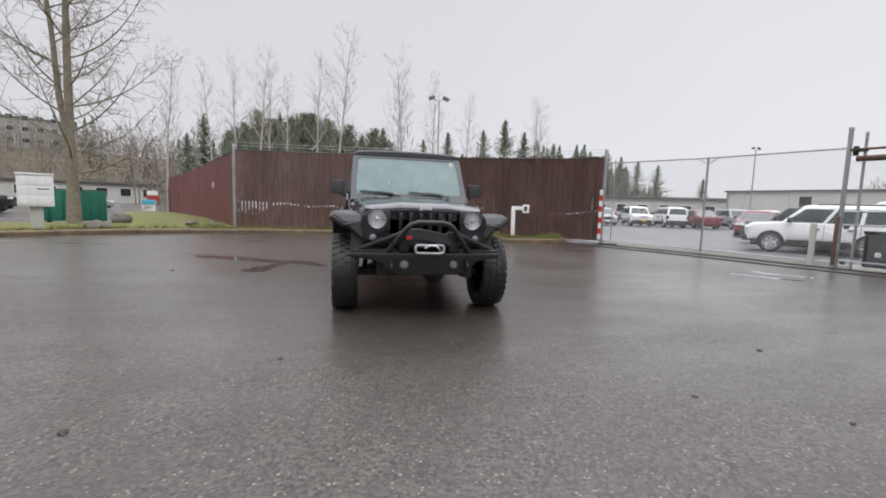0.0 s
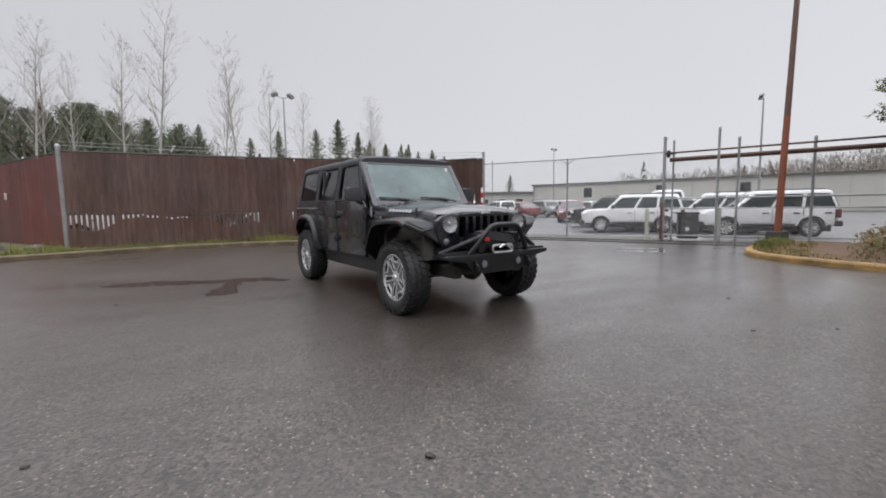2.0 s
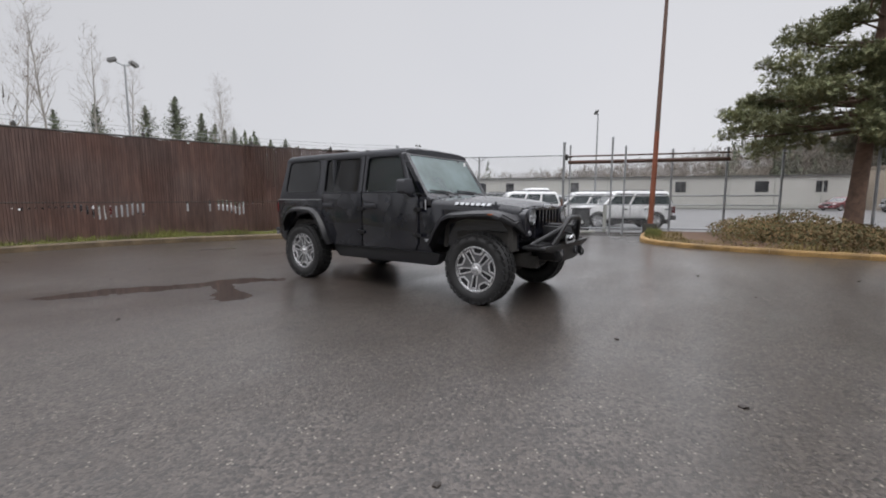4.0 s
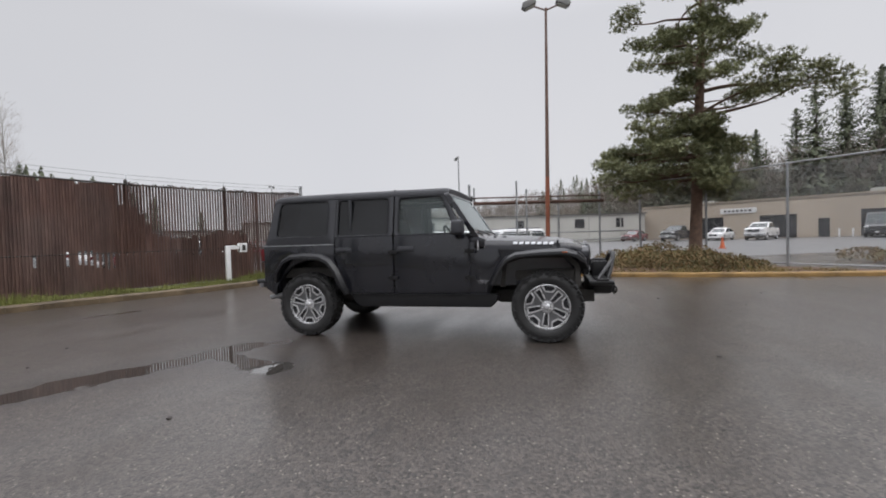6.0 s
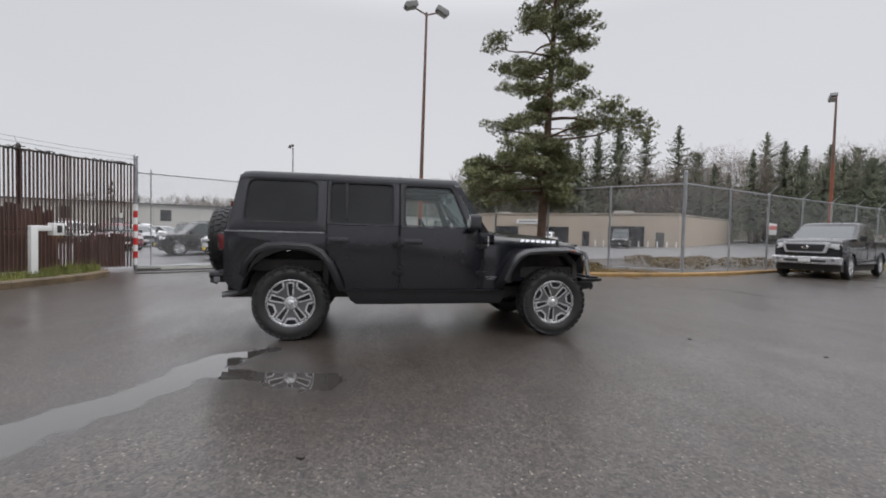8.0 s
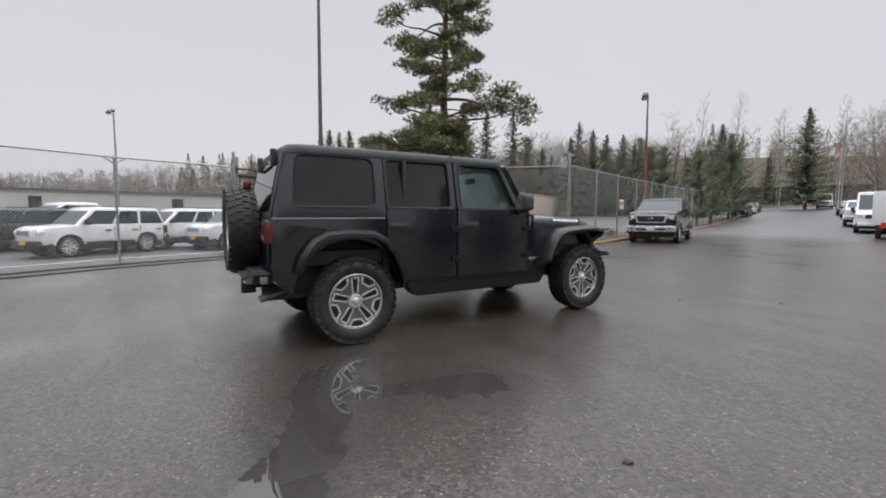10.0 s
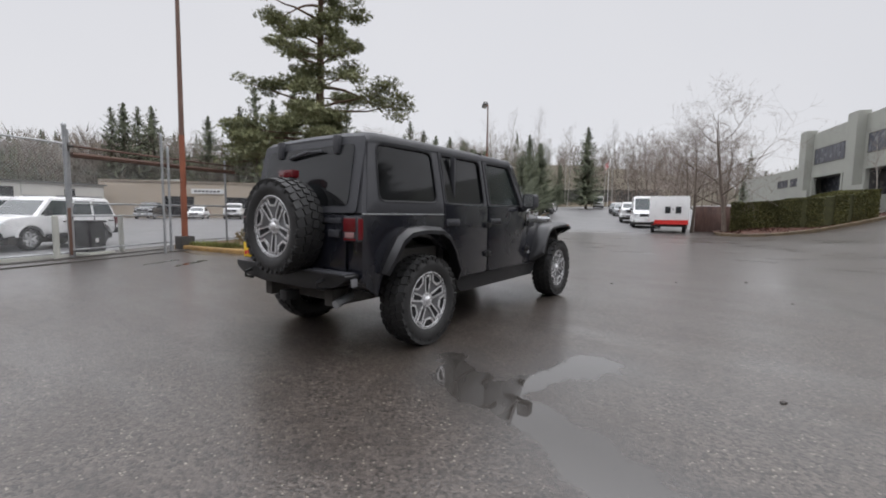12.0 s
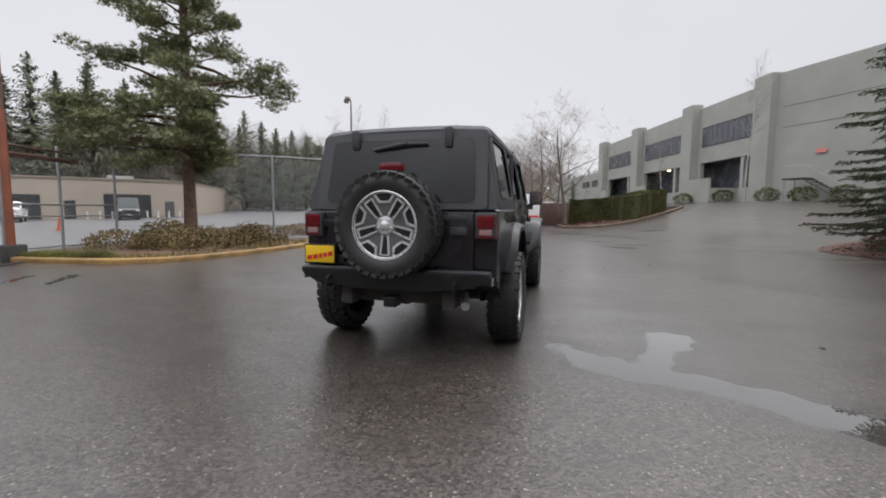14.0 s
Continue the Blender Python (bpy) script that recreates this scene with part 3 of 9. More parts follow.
KERB_LEFT = curved([(-18, 1.2), (-12, 4.6), (-9.0, 6.4), (-7.2, 7.9), (-4.7, 8.75), (-2.0, 9.0), (0.4, 8.4), (1.9, 7.55), (3.1, 6.95), (4.8, 6.45), (5.8, 6.5), (6.3, 7.1), (6.4, 7.5)])
KERB_RIGHT = curved([(10.6, -1.1), (9.0, -1.25), (7.5, -1.55), (6.75, -2.4), (6.45, -4.0), (6.4, -6.0), (6.45, -9.0), (7.0, -11.3), (8.4, -15.0), (11.8, -25.0), (19.5, -47.0), (30, -78)])
FENCE_BACK = [(-4.75, 10.4), (-2.2, 10.15), (0.3, 9.75), (2.9, 9.2), (4.8, 8.5), (6.3, 7.7), (7.34, 6.75)]
FENCE_RED = [(-4.75, 10.4), (-5.95, 13.2), (-7.2, 16.1), (-8.45, 18.9), (-9.7, 21.7), (-11.0, 24.5), (-12.3, 27.2), (-13.7, 29.8), (-15.2, 33.0)]
FENCE_YARD = [(9.85, 1.43), (11.3, -1.7), (11.7, -3.2), (11.6, -4.6), (10.7, -6.5), (8.65, -7.95), (7.0, -9.6)]
FENCE_STREET = [(7.0, -9.6), (8.0, -12.3), (9.0, -15.0), (10.0, -17.8), (11.0, -20.6), (12.0, -23.4), (13.0, -26.2), (14.0, -29.0), (15.0, -31.8), (16.0, -34.6), (17.1, -37.4), (18.1, -40.2), (19.2, -43.0)]

kerb("kerb_left", KERB_LEFT, M_KERBGREY, "wet stained concrete kerb with worn yellow paint along grass")
kerb("kerb_right", KERB_RIGHT, M_KERB, "worn yellow painted concrete kerb round planted island", 0.11)
sheet("verge_left", KERB_LEFT + FENCE_BACK[-2::-1] + FENCE_RED[1:8] + [(-16.5, 29), (-9.6, 13.2), (-12.5, 9.6), (-19, 5)], M_TURF, "mossy winter grass verge beside brown fence", "grass verge")
sheet("verge_right", KERB_RIGHT[:-6] + [(13.6, -27.5)] + FENCE_STREET[5::-1] + FENCE_YARD[-2:0:-1], M_SOIL, "planted island of leaf litter and moss by the kerb", "planting bed", 0.075, 0.04)

# The rising forecourt across the street has a mulched corner bed and a hedge bed.
BED_HEDGE = curved([(-0.9, -24.6), (-1.6, -22.6), (-4.4, -23.0), (-7.4, -25.8), (-9.3, -29.2), (-10.3, -32.4), (-9.7, -34.6)])
BED_CORNER = curved([(-16.5, -5.2), (-12.0, -5.4), (-8.8, -7.2), (-8.2, -9.2), (-9.2, -11.6), (-12.5, -14.0), (-17.0, -15.5)])
kerb("kerb_hedge", BED_HEDGE, M_KERBGREY, "wet concrete kerb round the hedge bed", 0.15)
sheet("bed_hedge", BED_HEDGE + [(-7.0, -33.0), (-3.2, -28.8), (-0.6, -27.0)], M_MULCH, "red bark mulch bed under a clipped hedge", "mulch bed", 0.12, 0.05, 0.45, 0.25)
sheet("bed_corner", BED_CORNER + [(-22, -14), (-22, -5)], M_MULCH, "red bark mulch mound with conifers beside the drive", "mulch bed", 0.015, 0.05, 0.45, 0.75)


def grass_tufts(name, line, depth, count, seed, label, height=(0.05, 0.16), material=None):
    rnd = random.Random(seed)
    side = normals(line)
    verts, faces = [], []
    for _ in range(count):
        i = rnd.randrange(len(line) - 1)
        t, off = rnd.random(), 0.18 + depth * rnd.random() ** 1.5
        x = line[i][0] + (line[i + 1][0] - line[i][0]) * t + side[i][0] * off
        y = line[i][1] + (line[i + 1][1] - line[i][1]) * t + side[i][1] * off
        z = rise(x, y) + 0.09
        lush = noise.noise(Vector((x * 0.9, y * 0.9, 7.0))) + 0.35
        if rnd.random() > lush + 0.45:
            continue
        for _ in range(5):
            a, h, w = rnd.uniform(0, 6.28), rnd.uniform(*height) * (0.5 + 1.3 * max(0.0, lush)) * (1.8 if rnd.random() < 0.06 else 1.0), 0.009
            lean = rnd.uniform(0.02, 0.09)
            dx, dy = math.cos(a), math.sin(a)
            bx, by = x + rnd.uniform(-0.05, 0.05), y + rnd.uniform(-0.05, 0.05)
            k = len(verts)
            verts += [(bx - dy * w, by + dx * w, z), (bx + dy * w, by - dx * w, z), (bx + dx * lean, by + dy * lean, z + h)]
            faces.append((k, k + 1, k + 2))
    return tagged(raw(name, verts, faces, material or M_GRASS), label, "grass", kind="stuff")


grass_tufts("grass_tufts", KERB_LEFT, 1.0, 5200, 4, "green grass tufts along the kerb and fence foot")
grass_tufts("grass_tufts", KERB_RIGHT[:9], 0.3, 900, 6, "green grass spilling over the kerb by the lamp post", (0.06, 0.15))
grass_tufts("grass_tufts", KERB_RIGHT[:26], 0.9, 1100, 5, "short yellowing grass at the island's edge", (0.03, 0.10), M_DRYGRASS)


# ---- fences and gates ----
def link_sheet(name, a, b, z0, z1, parent):
    """Chain-link cloth between two posts, laid out in metres."""
    d = math.dist(a, b)
    za, zb = rise(*a), rise(*b)
    ob = raw(name, [(*a, za + z0), (*b, zb + z0), (*b, zb + z1), (*a, za + z1)], [(0, 1, 2, 3)], M_LINK, parent)
    uv = ob.data.uv_layers.new(name="metres")
    for loop, co in zip(uv.data, ((0, z0), (d, z0), (d, z1), (0, z1))):
        loop.uv = co
    return ob


def post(at, height, radius, material, parent, name="post", lean=0.0):
    z = rise(*at)
    bm = tube([(*at, z - 0.1), (at[0] + lean * 0.5, at[1], z + height * 0.5), (at[0] + lean, at[1], z + height)], radius, 10)
    lathe([(0, 0.05), (radius * 0.7, 0.035), (radius * 1.15, 0.0), (radius * 1.15, -0.05)], Matrix.Translation((at[0] + lean, at[1], z + height)), 10, bm)
    return part(name, bm, material, parent)


def rail(a, b, z, radius, material, parent, name="rail"):
    return part(name, tube([(*a, rise(*a) + z), (*b, rise(*b) + z)], radius, 8), material, parent)


SLAT = mesh_of("slat", box(-1, 1, -1, 1, 0, 1), M_SLAT_ONE)


def slat_cloth(name, line, material, parent, seed, gaps, top=2.78, turn=None, pitch=0.068, width=0.082, singles=(1, 0), thick=0.004):
    """Upright plastic slats threaded through the wire, broken and missing where gaps says so."""
    rnd = random.Random(seed)
    verts, faces = [], []
    for a, b in zip(line, line[1:]):
        d = math.dist(a, b)
        ux, uy = (b[0] - a[0]) / d, (b[1] - a[1]) / d
        s = rnd.uniform(0, 0.02)
        odd = False
        while s < d:
            odd = not odd
            x, y = a[0] + ux * s, a[1] + uy * s
            step, wide = (pitch, width) if turn is None else (pitch(x), width(x))
            s += step
            for z0, z1 in gaps(x, rnd, top, odd):
                ang = (math.atan2(uy, ux) if turn is None or z0 == 0.12 else radians(turn(x))) + rnd.uniform(-0.06, 0.06)
                w, g = wide * 0.5 * rnd.uniform(0.94, 1.04), rise(x, y)
                lean = rnd.uniform(-0.012, 0.012)
                cx, cy, th = math.cos(ang), math.sin(ang), thick
                if singles[0] < x < singles[1]:
                    one = new("slat", SLAT)
                    one.parent = parent
                    one.matrix_local = Matrix.Translation((x, y, g + z0)) @ pose(0, 0, 0, 0, 0, math.degrees(ang)) @ Matrix(((w, 0, lean, 0), (0, th, 0, 0), (0, 0, z1 - z0, 0), (0, 0, 0, 1)))
                    continue
                k = len(verts)
                for zz, l in ((z0, 0), (z1, lean)):
                    for sx, sy in ((-w, -th), (w, -th), (w, th), (-w, th)):
                        verts.append((x + cx * (sx + l) - cy * sy, y + cy * (sx + l) + cx * sy, g + zz))
                faces += [(k, k + 1, k + 5, k + 4), (k + 1, k + 2, k + 6, k + 5), (k + 2, k + 3, k + 7, k + 6), (k + 3, k, k + 4, k + 7), (k + 4, k + 5, k + 6, k + 7)]
    if not verts:
        return None
    return tagged(raw(name, verts, faces, material, parent), kind="stuff")


OPEN_FROM = 2.9  # past this the slats hang like half-open blinds


def slat_turn(x):
    return 12 if x < OPEN_FROM else 26 - 16 * smooth01((x - 4.2) / 2.6)


def slat_pitch(x):
    return 0.060 if x < OPEN_FROM else 0.075


def slat_width(x):
    return slat_pitch(x) * (1.3 if x < OPEN_FROM else 1.66 - 0.08 * smooth01((x - 3.4) / 1.5))


def broken(x, rnd, top, odd):
    """Slats snapped at waist height: a wavy tear, with every other strip gone for a stretch below it."""
    tear = 1.02 + 0.07 * math.sin(x * 0.9) + 0.03 * math.sin(x * 3.7)
    ragged = 0.03 * noise.noise(Vector((x * 2.0, 0, 0))) - (rnd.uniform(0.02, 0.06) if rnd.random() < 0.05 else 0)
    upper = (tear + rnd.uniform(-0.03, 0.03), top + ragged + (rnd.uniform(0.0, 0.08) if x > OPEN_FROM else 0))
    if x > OPEN_FROM:
        if rnd.random() < 0.04:
            upper = (tear + rnd.uniform(0.2, 0.7), upper[1])
        solid = 1.48 + 0.9 * smooth01((3.9 - x) / 1.0) + 0.15 * smooth01((5.5 - x) / 0.3) * smooth01((x - 4.6) / 0.6) - 1.5 * smooth01((x - 5.9) / 0.25)
        hole = 0.03 + 0.16 * max(0.0, noise.noise(Vector((x * 0.8, 9.7, 0))))
        rows = [upper, (0.1, tear - hole * rnd.uniform(0.3, 1.0))]
        if odd and rnd.random() < 0.4 + 0.9 * noise.noise(Vector((x * 1.6, 2.2, 0))):
            rows.append((0.12, tear - hole - 0.30 * max(0.0, noise.noise(Vector((x * 1.1, 5.5, 0)))) - rnd.uniform(0.0, 0.12)))
        if solid > 0.3:
            cap = solid + rnd.uniform(-0.12, 0.12)
            toothed = odd and noise.noise(Vector((x * 1.2, 4.4, 0))) > -0.15
            rows += [(0.12, tear - 0.04), (tear + rnd.uniform(0.08, 0.22), max(cap, tear + 0.3))] if toothed else [(0.12, cap)]
        return rows
    hole = 0.06 + 0.46 * smooth01((-3.0 - x) / 1.0) + 0.40 * smooth01((x + 1.4) / 0.8)
    hole *= 0.75 + 0.5 * noise.noise(Vector((x * 1.3, 3.1, 0)))
    patchy = noise.noise(Vector((x * 0.75, 6.4, 0))) + 0.4 * noise.noise(Vector((x * 3.1, 1.4, 0)))
    if odd and rnd.random() < 0.96 * smooth01((patchy + 0.8) / 0.4):
        return [(tear + rnd.uniform(-0.015, 0.015), upper[1]), (0.1, tear - max(0.045, hole) + rnd.uniform(-0.03, 0.03))]
    return [(0.1, upper[1])]


def whole(x, rnd, top, odd):
    return [(0.12, top + rnd.uniform(-0.01, 0.01))]


def back_fence():
    owner = empty("slatted_fence", "rust-brown slatted chain-link fence with snapped slats and wire on top", "fence", kind="structure")
    slat_cloth("slats", FENCE_BACK, M_SLAT, owner, 11, broken, 2.78, slat_turn, slat_pitch, slat_width, (-3.6, 9.0), 0.006)
    for i, (a, b) in enumerate(zip(FENCE_BACK, FENCE_BACK[1:])):
        link_sheet("wire_mesh", (a[0] + 0.03, a[1] + 0.05), (b[0] + 0.03, b[1] + 0.05), 0.05, 1.15, owner)
        rail(a, b, 2.8, 0.024, M_DARKSTEEL, owner)
        rail(a, b, 1.05, 0.016, M_DARKSTEEL, owner, "tension_wire")
        for z in (2.95, 3.05):
            rail(a, b, z, 0.006, M_GALV, owner, "barbed_wire")
    for a in FENCE_BACK[1:3] + [(3.1, 9.13), (5.45, 8.15)]:
        post((a[0] + 0.04, a[1] + 0.06), 2.9, 0.04, M_DARKSTEEL, owner)
        arm = tube([(a[0] + 0.04, a[1] + 0.06, 2.85), (a[0] + 0.22, a[1] + 0.25, 3.12)], 0.014, 6)
        part("wire_arm", arm, M_GALV, owner)
    post(FENCE_BACK[0], 2.95, 0.055, M_GALV, owner, "corner_post")
    # Snagged barbed wire lies in tangles along the top past the grass.
    rnd = random.Random(15)
    for i in range(22):
        x = rnd.uniform(2.9, 7.2)
        a, b = next((a, b) for a, b in zip(FENCE_BACK, FENCE_BACK[1:]) if x <= b[0])
        y = a[1] + (b[1] - a[1]) * (x - a[0]) / (b[0] - a[0])
        pts = [(x + 0.035 * j - 0.1 + rnd.uniform(-0.03, 0.03), y - 0.03 * j + rnd.uniform(-0.03, 0.03), rise(x, y) + 2.81 + rnd.uniform(-0.05, 0.05)) for j in range(7)]
        part("wire_tangle", tube(pts, 0.011, 4), M_DARKSTEEL, owner)


def red_fence():
    owner = empty("red_slatted_fence", "red-brown slatted chain-link fence running away along grass", "fence", kind="structure")
    slat_cloth("slats", FENCE_RED, M_SLAT_RED, owner, 40, whole, 2.72, pitch=0.066, width=0.068)
    for i, (a, b) in enumerate(zip(FENCE_RED, FENCE_RED[1:])):
        rail(a, b, 2.76, 0.022, M_DARKSTEEL, owner)
        if i:
            post((a[0] + 0.06, a[1]), 2.8, 0.035, M_GALV, owner)
            part("wire_arm", tube([(a[0], a[1], 2.75), (a[0] - 0.2, a[1] - 0.05, 3.02)], 0.012, 6), M_GALV, owner)
    part("reflector", box(-6.62, -6.56, 14.42, 14.5, 1.55, 1.78, 0.01), M_WHITE, owner, "small white reflector plate")


def gate():
    """Rolling chain-link gate shut between two posts, over two rails in the ground."""
    g0, g1, g2 = FENCE_BACK[-1], (8.85, 4.19), FENCE_YARD[0]
    owner = empty("rolling_gate", "galvanised chain-link rolling gate shut across the lot entrance", "gate", kind="structure")
    for a, b in ((g0, g1), (g1, g2)):
        rail(a, b, 2.62, 0.022, M_GALV, owner, "top_rail")
        rail(a, b, 0.10, 0.022, M_GALV, owner, "bottom_rail")
        link_sheet("wire_mesh", a, b, 0.1, 2.6, owner)
    post(g1, 2.62, 0.03, M_GALV, owner, "middle_post")
    part("bracket", tube([(g1[0] - 0.12, g1[1] + 0.2, 2.6), (*g1, 2.45), (g1[0] + 0.12, g1[1] - 0.2, 2.6)], 0.016, 6), M_GALV, owner)
    striped = empty("gate_post", "galvanised gate post wrapped in red and white bands", "gate post", kind="structure")
    post(g0, 3.05, 0.05, M_GALV, striped)
    for i in range(9):
        z = 0.15 + i * 0.18
        part("band", tube([(g0[0] - 0.12, g0[1] - 0.05, z), (g0[0] - 0.12, g0[1] - 0.05, z + 0.175)], 0.05, 10), M_RED if i % 2 else M_WHITE, striped)
    post((g0[0] + 0.16, g0[1] - 0.3), 2.7, 0.014, M_GALV, striped, "latch_post")
    part("foot_plate", box(g0[0] - 0.15, g0[0] + 0.9, g0[1] - 0.5, g0[1] - 0.1, 0.0, 0.05, 0.01), M_DARKSTEEL, striped)
    end = empty("gate_post", "weathered steel gate post with rollers and rust streaks", "gate post", kind="structure")
    post(g2, 3.05, 0.044, M_GALV, end)
    post((g2[0] + 0.28, g2[1] - 0.12), 2.95, 0.028, M_GALV, end)
    part("rust_plate", box(g2[0] - 0.10, g2[0] - 0.058, g2[1] - 0.02, g2[1] + 0.04, 0.05, 1.15, 0.008), M_POLEGREY, end)
    for z in (2.5, 2.62, 0.9, 0.12):
        part("roller", lathe([(0, -0.04), (0.05, -0.04), (0.05, 0.04), (0, 0.04)], Matrix.Translation((g2[0] + 0.12, g2[1] - 0.05, z)), 12), M_DARKSTEEL, end)
    part("cross_arm", box(g2[0] - 0.02, g2[0] + 0.32, g2[1] - 0.16, g2[1] + 0.02, 2.55, 2.6, 0.008), M_DARKSTEEL, end)
    for off, name in ((0.35, "gate_track"), (1.05, "gate_track")):
        ts = [(p[0] - off, p[1] - off * 0.45) for p in (g0, g1, g2, (11.0, -0.9))]
        line = curved(ts, 1)
        rings = []
        for (x, y), (nx, ny) in zip(line, normals(line)):
            rings.append([(x - nx * 0.05, y - ny * 0.05, -0.01), (x - nx * 0.05, y - ny * 0.05, 0.022), (x + nx * 0.05, y + ny * 0.05, 0.022), (x + nx * 0.05, y + ny * 0.05, -0.01)])
        tagged(part(name, loft(rings), M_DARKSTEEL), "worn steel gate rail set in asphalt", "gate rail", kind="structure")
    kerbline = [(p[0] + 0.08, p[1] + 0.04) for p in (g0, g1, g2)]
    rings = [[(x - 0.09, y - 0.05, -0.02), (x - 0.09, y - 0.05, 0.07), (x + 0.09, y + 0.05, 0.07), (x + 0.09, y + 0.05, -0.02)] for x, y in dense(kerbline, 1.0)]
    tagged(part("gate_sill", loft(rings), M_CONCRETE), "low wet concrete sill under the gate", "sill", kind="structure")


def yard_fence():
    owner = empty("chain_link_fence", "galvanised chain-link fence with pipe rails behind the island", "fence", kind="structure")
    for i, (a, b) in enumerate(zip(FENCE_YARD, FENCE_YARD[1:])):
        tall = 2.45 if i < 3 else 3.0
        link_sheet("wire_mesh", a, b, 0.06, tall - 0.1, owner)
        rail(a, b, tall if i >= 3 else 1.25, 0.024, M_GALV, owner)
        rail(a, b, 0.16, 0.02, M_GALV, owner)
        if i < 3:
            rail(a, b, 0.95, 0.018, M_GALV, owner)
    for i, a in enumerate(FENCE_YARD[1:-1]):
        post(a, 3.0 if i > 1 else 2.75, 0.036, M_GALV, owner)
    post(FENCE_YARD[-1], 3.4, 0.055, M_GALV, owner, "corner_post")
    beam = empty("cantilever_track", "dark rusty cantilever gate beam carried on posts", "gate beam", kind="structure")
    run = [(9.9, 1.3), (10.6, -1.0), (11.3, -3.3)]
    for z, r in ((2.38, 0.062), (2.58, 0.026)):
        part("beam" if r > 0.03 else "rail", tube([(x, y, z) for x, y in run], r, 6), M_RUSTDARK, beam)
    for x, y, h in ((9.2, -0.32, 3.0), (9.6, -0.62, 2.75)):
        post((x, y), h, 0.03, M_GALV, beam)


def street_fence():
    owner = empty("street_fence", "tall galvanised chain-link fence with outward arms along the street", "fence", kind="structure")
    for i, (a, b) in enumerate(zip(FENCE_STREET, FENCE_STREET[1:])):
        link_sheet("wire_mesh", a, b, 0.06, 3.0, owner)
        rail(a, b, 3.02, 0.022, M_GALV, owner)
        rail(a, b, 0.12, 0.014, M_GALV, owner)
        post(b, 3.05, 0.034, M_GALV, owner)
        g = rise(*b)
        part("wire_arm", tube([(*b, g + 3.03), (b[0] - 0.26, b[1] - 0.1, g + 3.36)], 0.016, 6), M_GALV, owner)


back_fence()
red_fence()
gate()
yard_fence()
street_fence()


# ---- posts and lamps ----
def lamp_post(at, height, heads, label, lower, upper, base=True, split=0.35, r=0.095, lean=(0, 0), size=1.0):
    """Tapered pole with shoebox lamp heads on short arms; heads: angles."""
    z = rise(*at)
    owner = empty("street_lamp", label, "street lamp", at=(at[0], at[1], z))
    if base:
        part("footing", prism(rounded([(-0.2, -0.2), (0.2, -0.2), (0.2, 0.2), (-0.2, 0.2)], 0.05), -0.05, 0.36, "z", 0.02), M_CHASSIS, owner)
    lx, ly = lean
    part("pole", tube([(0, 0, 0), (lx * split, ly * split, height * split)], r, 14, taper=r * 0.85), lower, owner)
    part("upper_pole", tube([(lx * split, ly * split, height * split), (lx, ly, height)], r * 0.84, 14, taper=r * 0.5), upper, owner)
    for a in heads:
        c, s = math.cos(radians(a)), math.sin(radians(a))
        part("arm", tube([(lx, ly, height - 0.08), (lx + 0.5 * size * c, ly + 0.5 * size * s, height + 0.08)], 0.03, 8), upper, owner)
        head = prism(rounded([(-0.3, -0.11), (0.22, -0.15), (0.32, 0.0), (0.22, 0.13), (-0.3, 0.11)], 0.04), -0.16, 0.16, "y", 0.02)
        m = Matrix.Translation((lx + 0.72 * size * c, ly + 0.72 * size * s, height + 0.16)) @ pose(0, 0, 0, 0, 0, a) @ pose(0, 0, 0, 0, 22, 0) @ Matrix.Diagonal((size, size, size, 1))
        lamp = part("lamp_head", moved(head, m), M_LAMPCASE, owner)
        lens = moved(box(-0.22, 0.22, -0.13, 0.13, -0.165, -0.15, 0.01), m)
        part("lens", lens, M_CONCRETE, lamp)
    return owner


lamp_post((10.37, -1.29), 9.3, (100, -80), "tall rust-orange lamp post with two lamp heads on a dark footing", M_RUSTPOLE, M_POLEGREY, r=0.085, lean=(0.17, -0.12), size=0.85)
lamp_post((14.0, -24.35), 9.1, (-40,), "rust-brown lamp post with one tilted head beside the street fence", M_RUSTPOLE, M_POLEGREY, split=0.6, r=0.09)
lamp_post((31.0, 6.4), 7.9, (40, 185), "grey lamp post with two heads in the car lot", M_GALV, M_GALV, r=0.09, size=0.6)
lamp_post((5.1, 23.9), 8.35, (20, 160), "grey floodlight pole with two heads behind the fence", M_GALV, M_GALV, r=0.08, size=0.75)
lamp_post((38.0, 30.0), 7.6, (10, 190), "grey lamp post with two heads far across the car lot", M_GALV, M_GALV, r=0.09, size=0.6)


def keypad_post(at):
    owner = empty("keypad_post", "white square steel entry keypad post with side arm on grass", "keypad post", at=(at[0], at[1], 0.1), rz=-30)
    part("column", box(-0.06, 0.06, -0.06, 0.06, -0.1, 1.02, 0.012), M_WHITE, owner)
    part("arm", box(-0.06, 0.30, -0.055, 0.055, 0.93, 1.04, 0.012), M_WHITE, owner)
    head = part("keypad_box", box(0.30, 0.50, -0.10, 0.10, 0.84, 1.10, 0.015), M_WHITE, owner)
    part("keypad", box(0.36, 0.45, -0.112, -0.10, 0.90, 1.05, 0.005), M_DARKSTEEL, head, "dark keypad plate")
    part("base_plate", box(-0.12, 0.12, -0.12, 0.12, -0.05, -0.01, 0.005), M_GALV, owner)


keypad_post((4.45, 7.27))


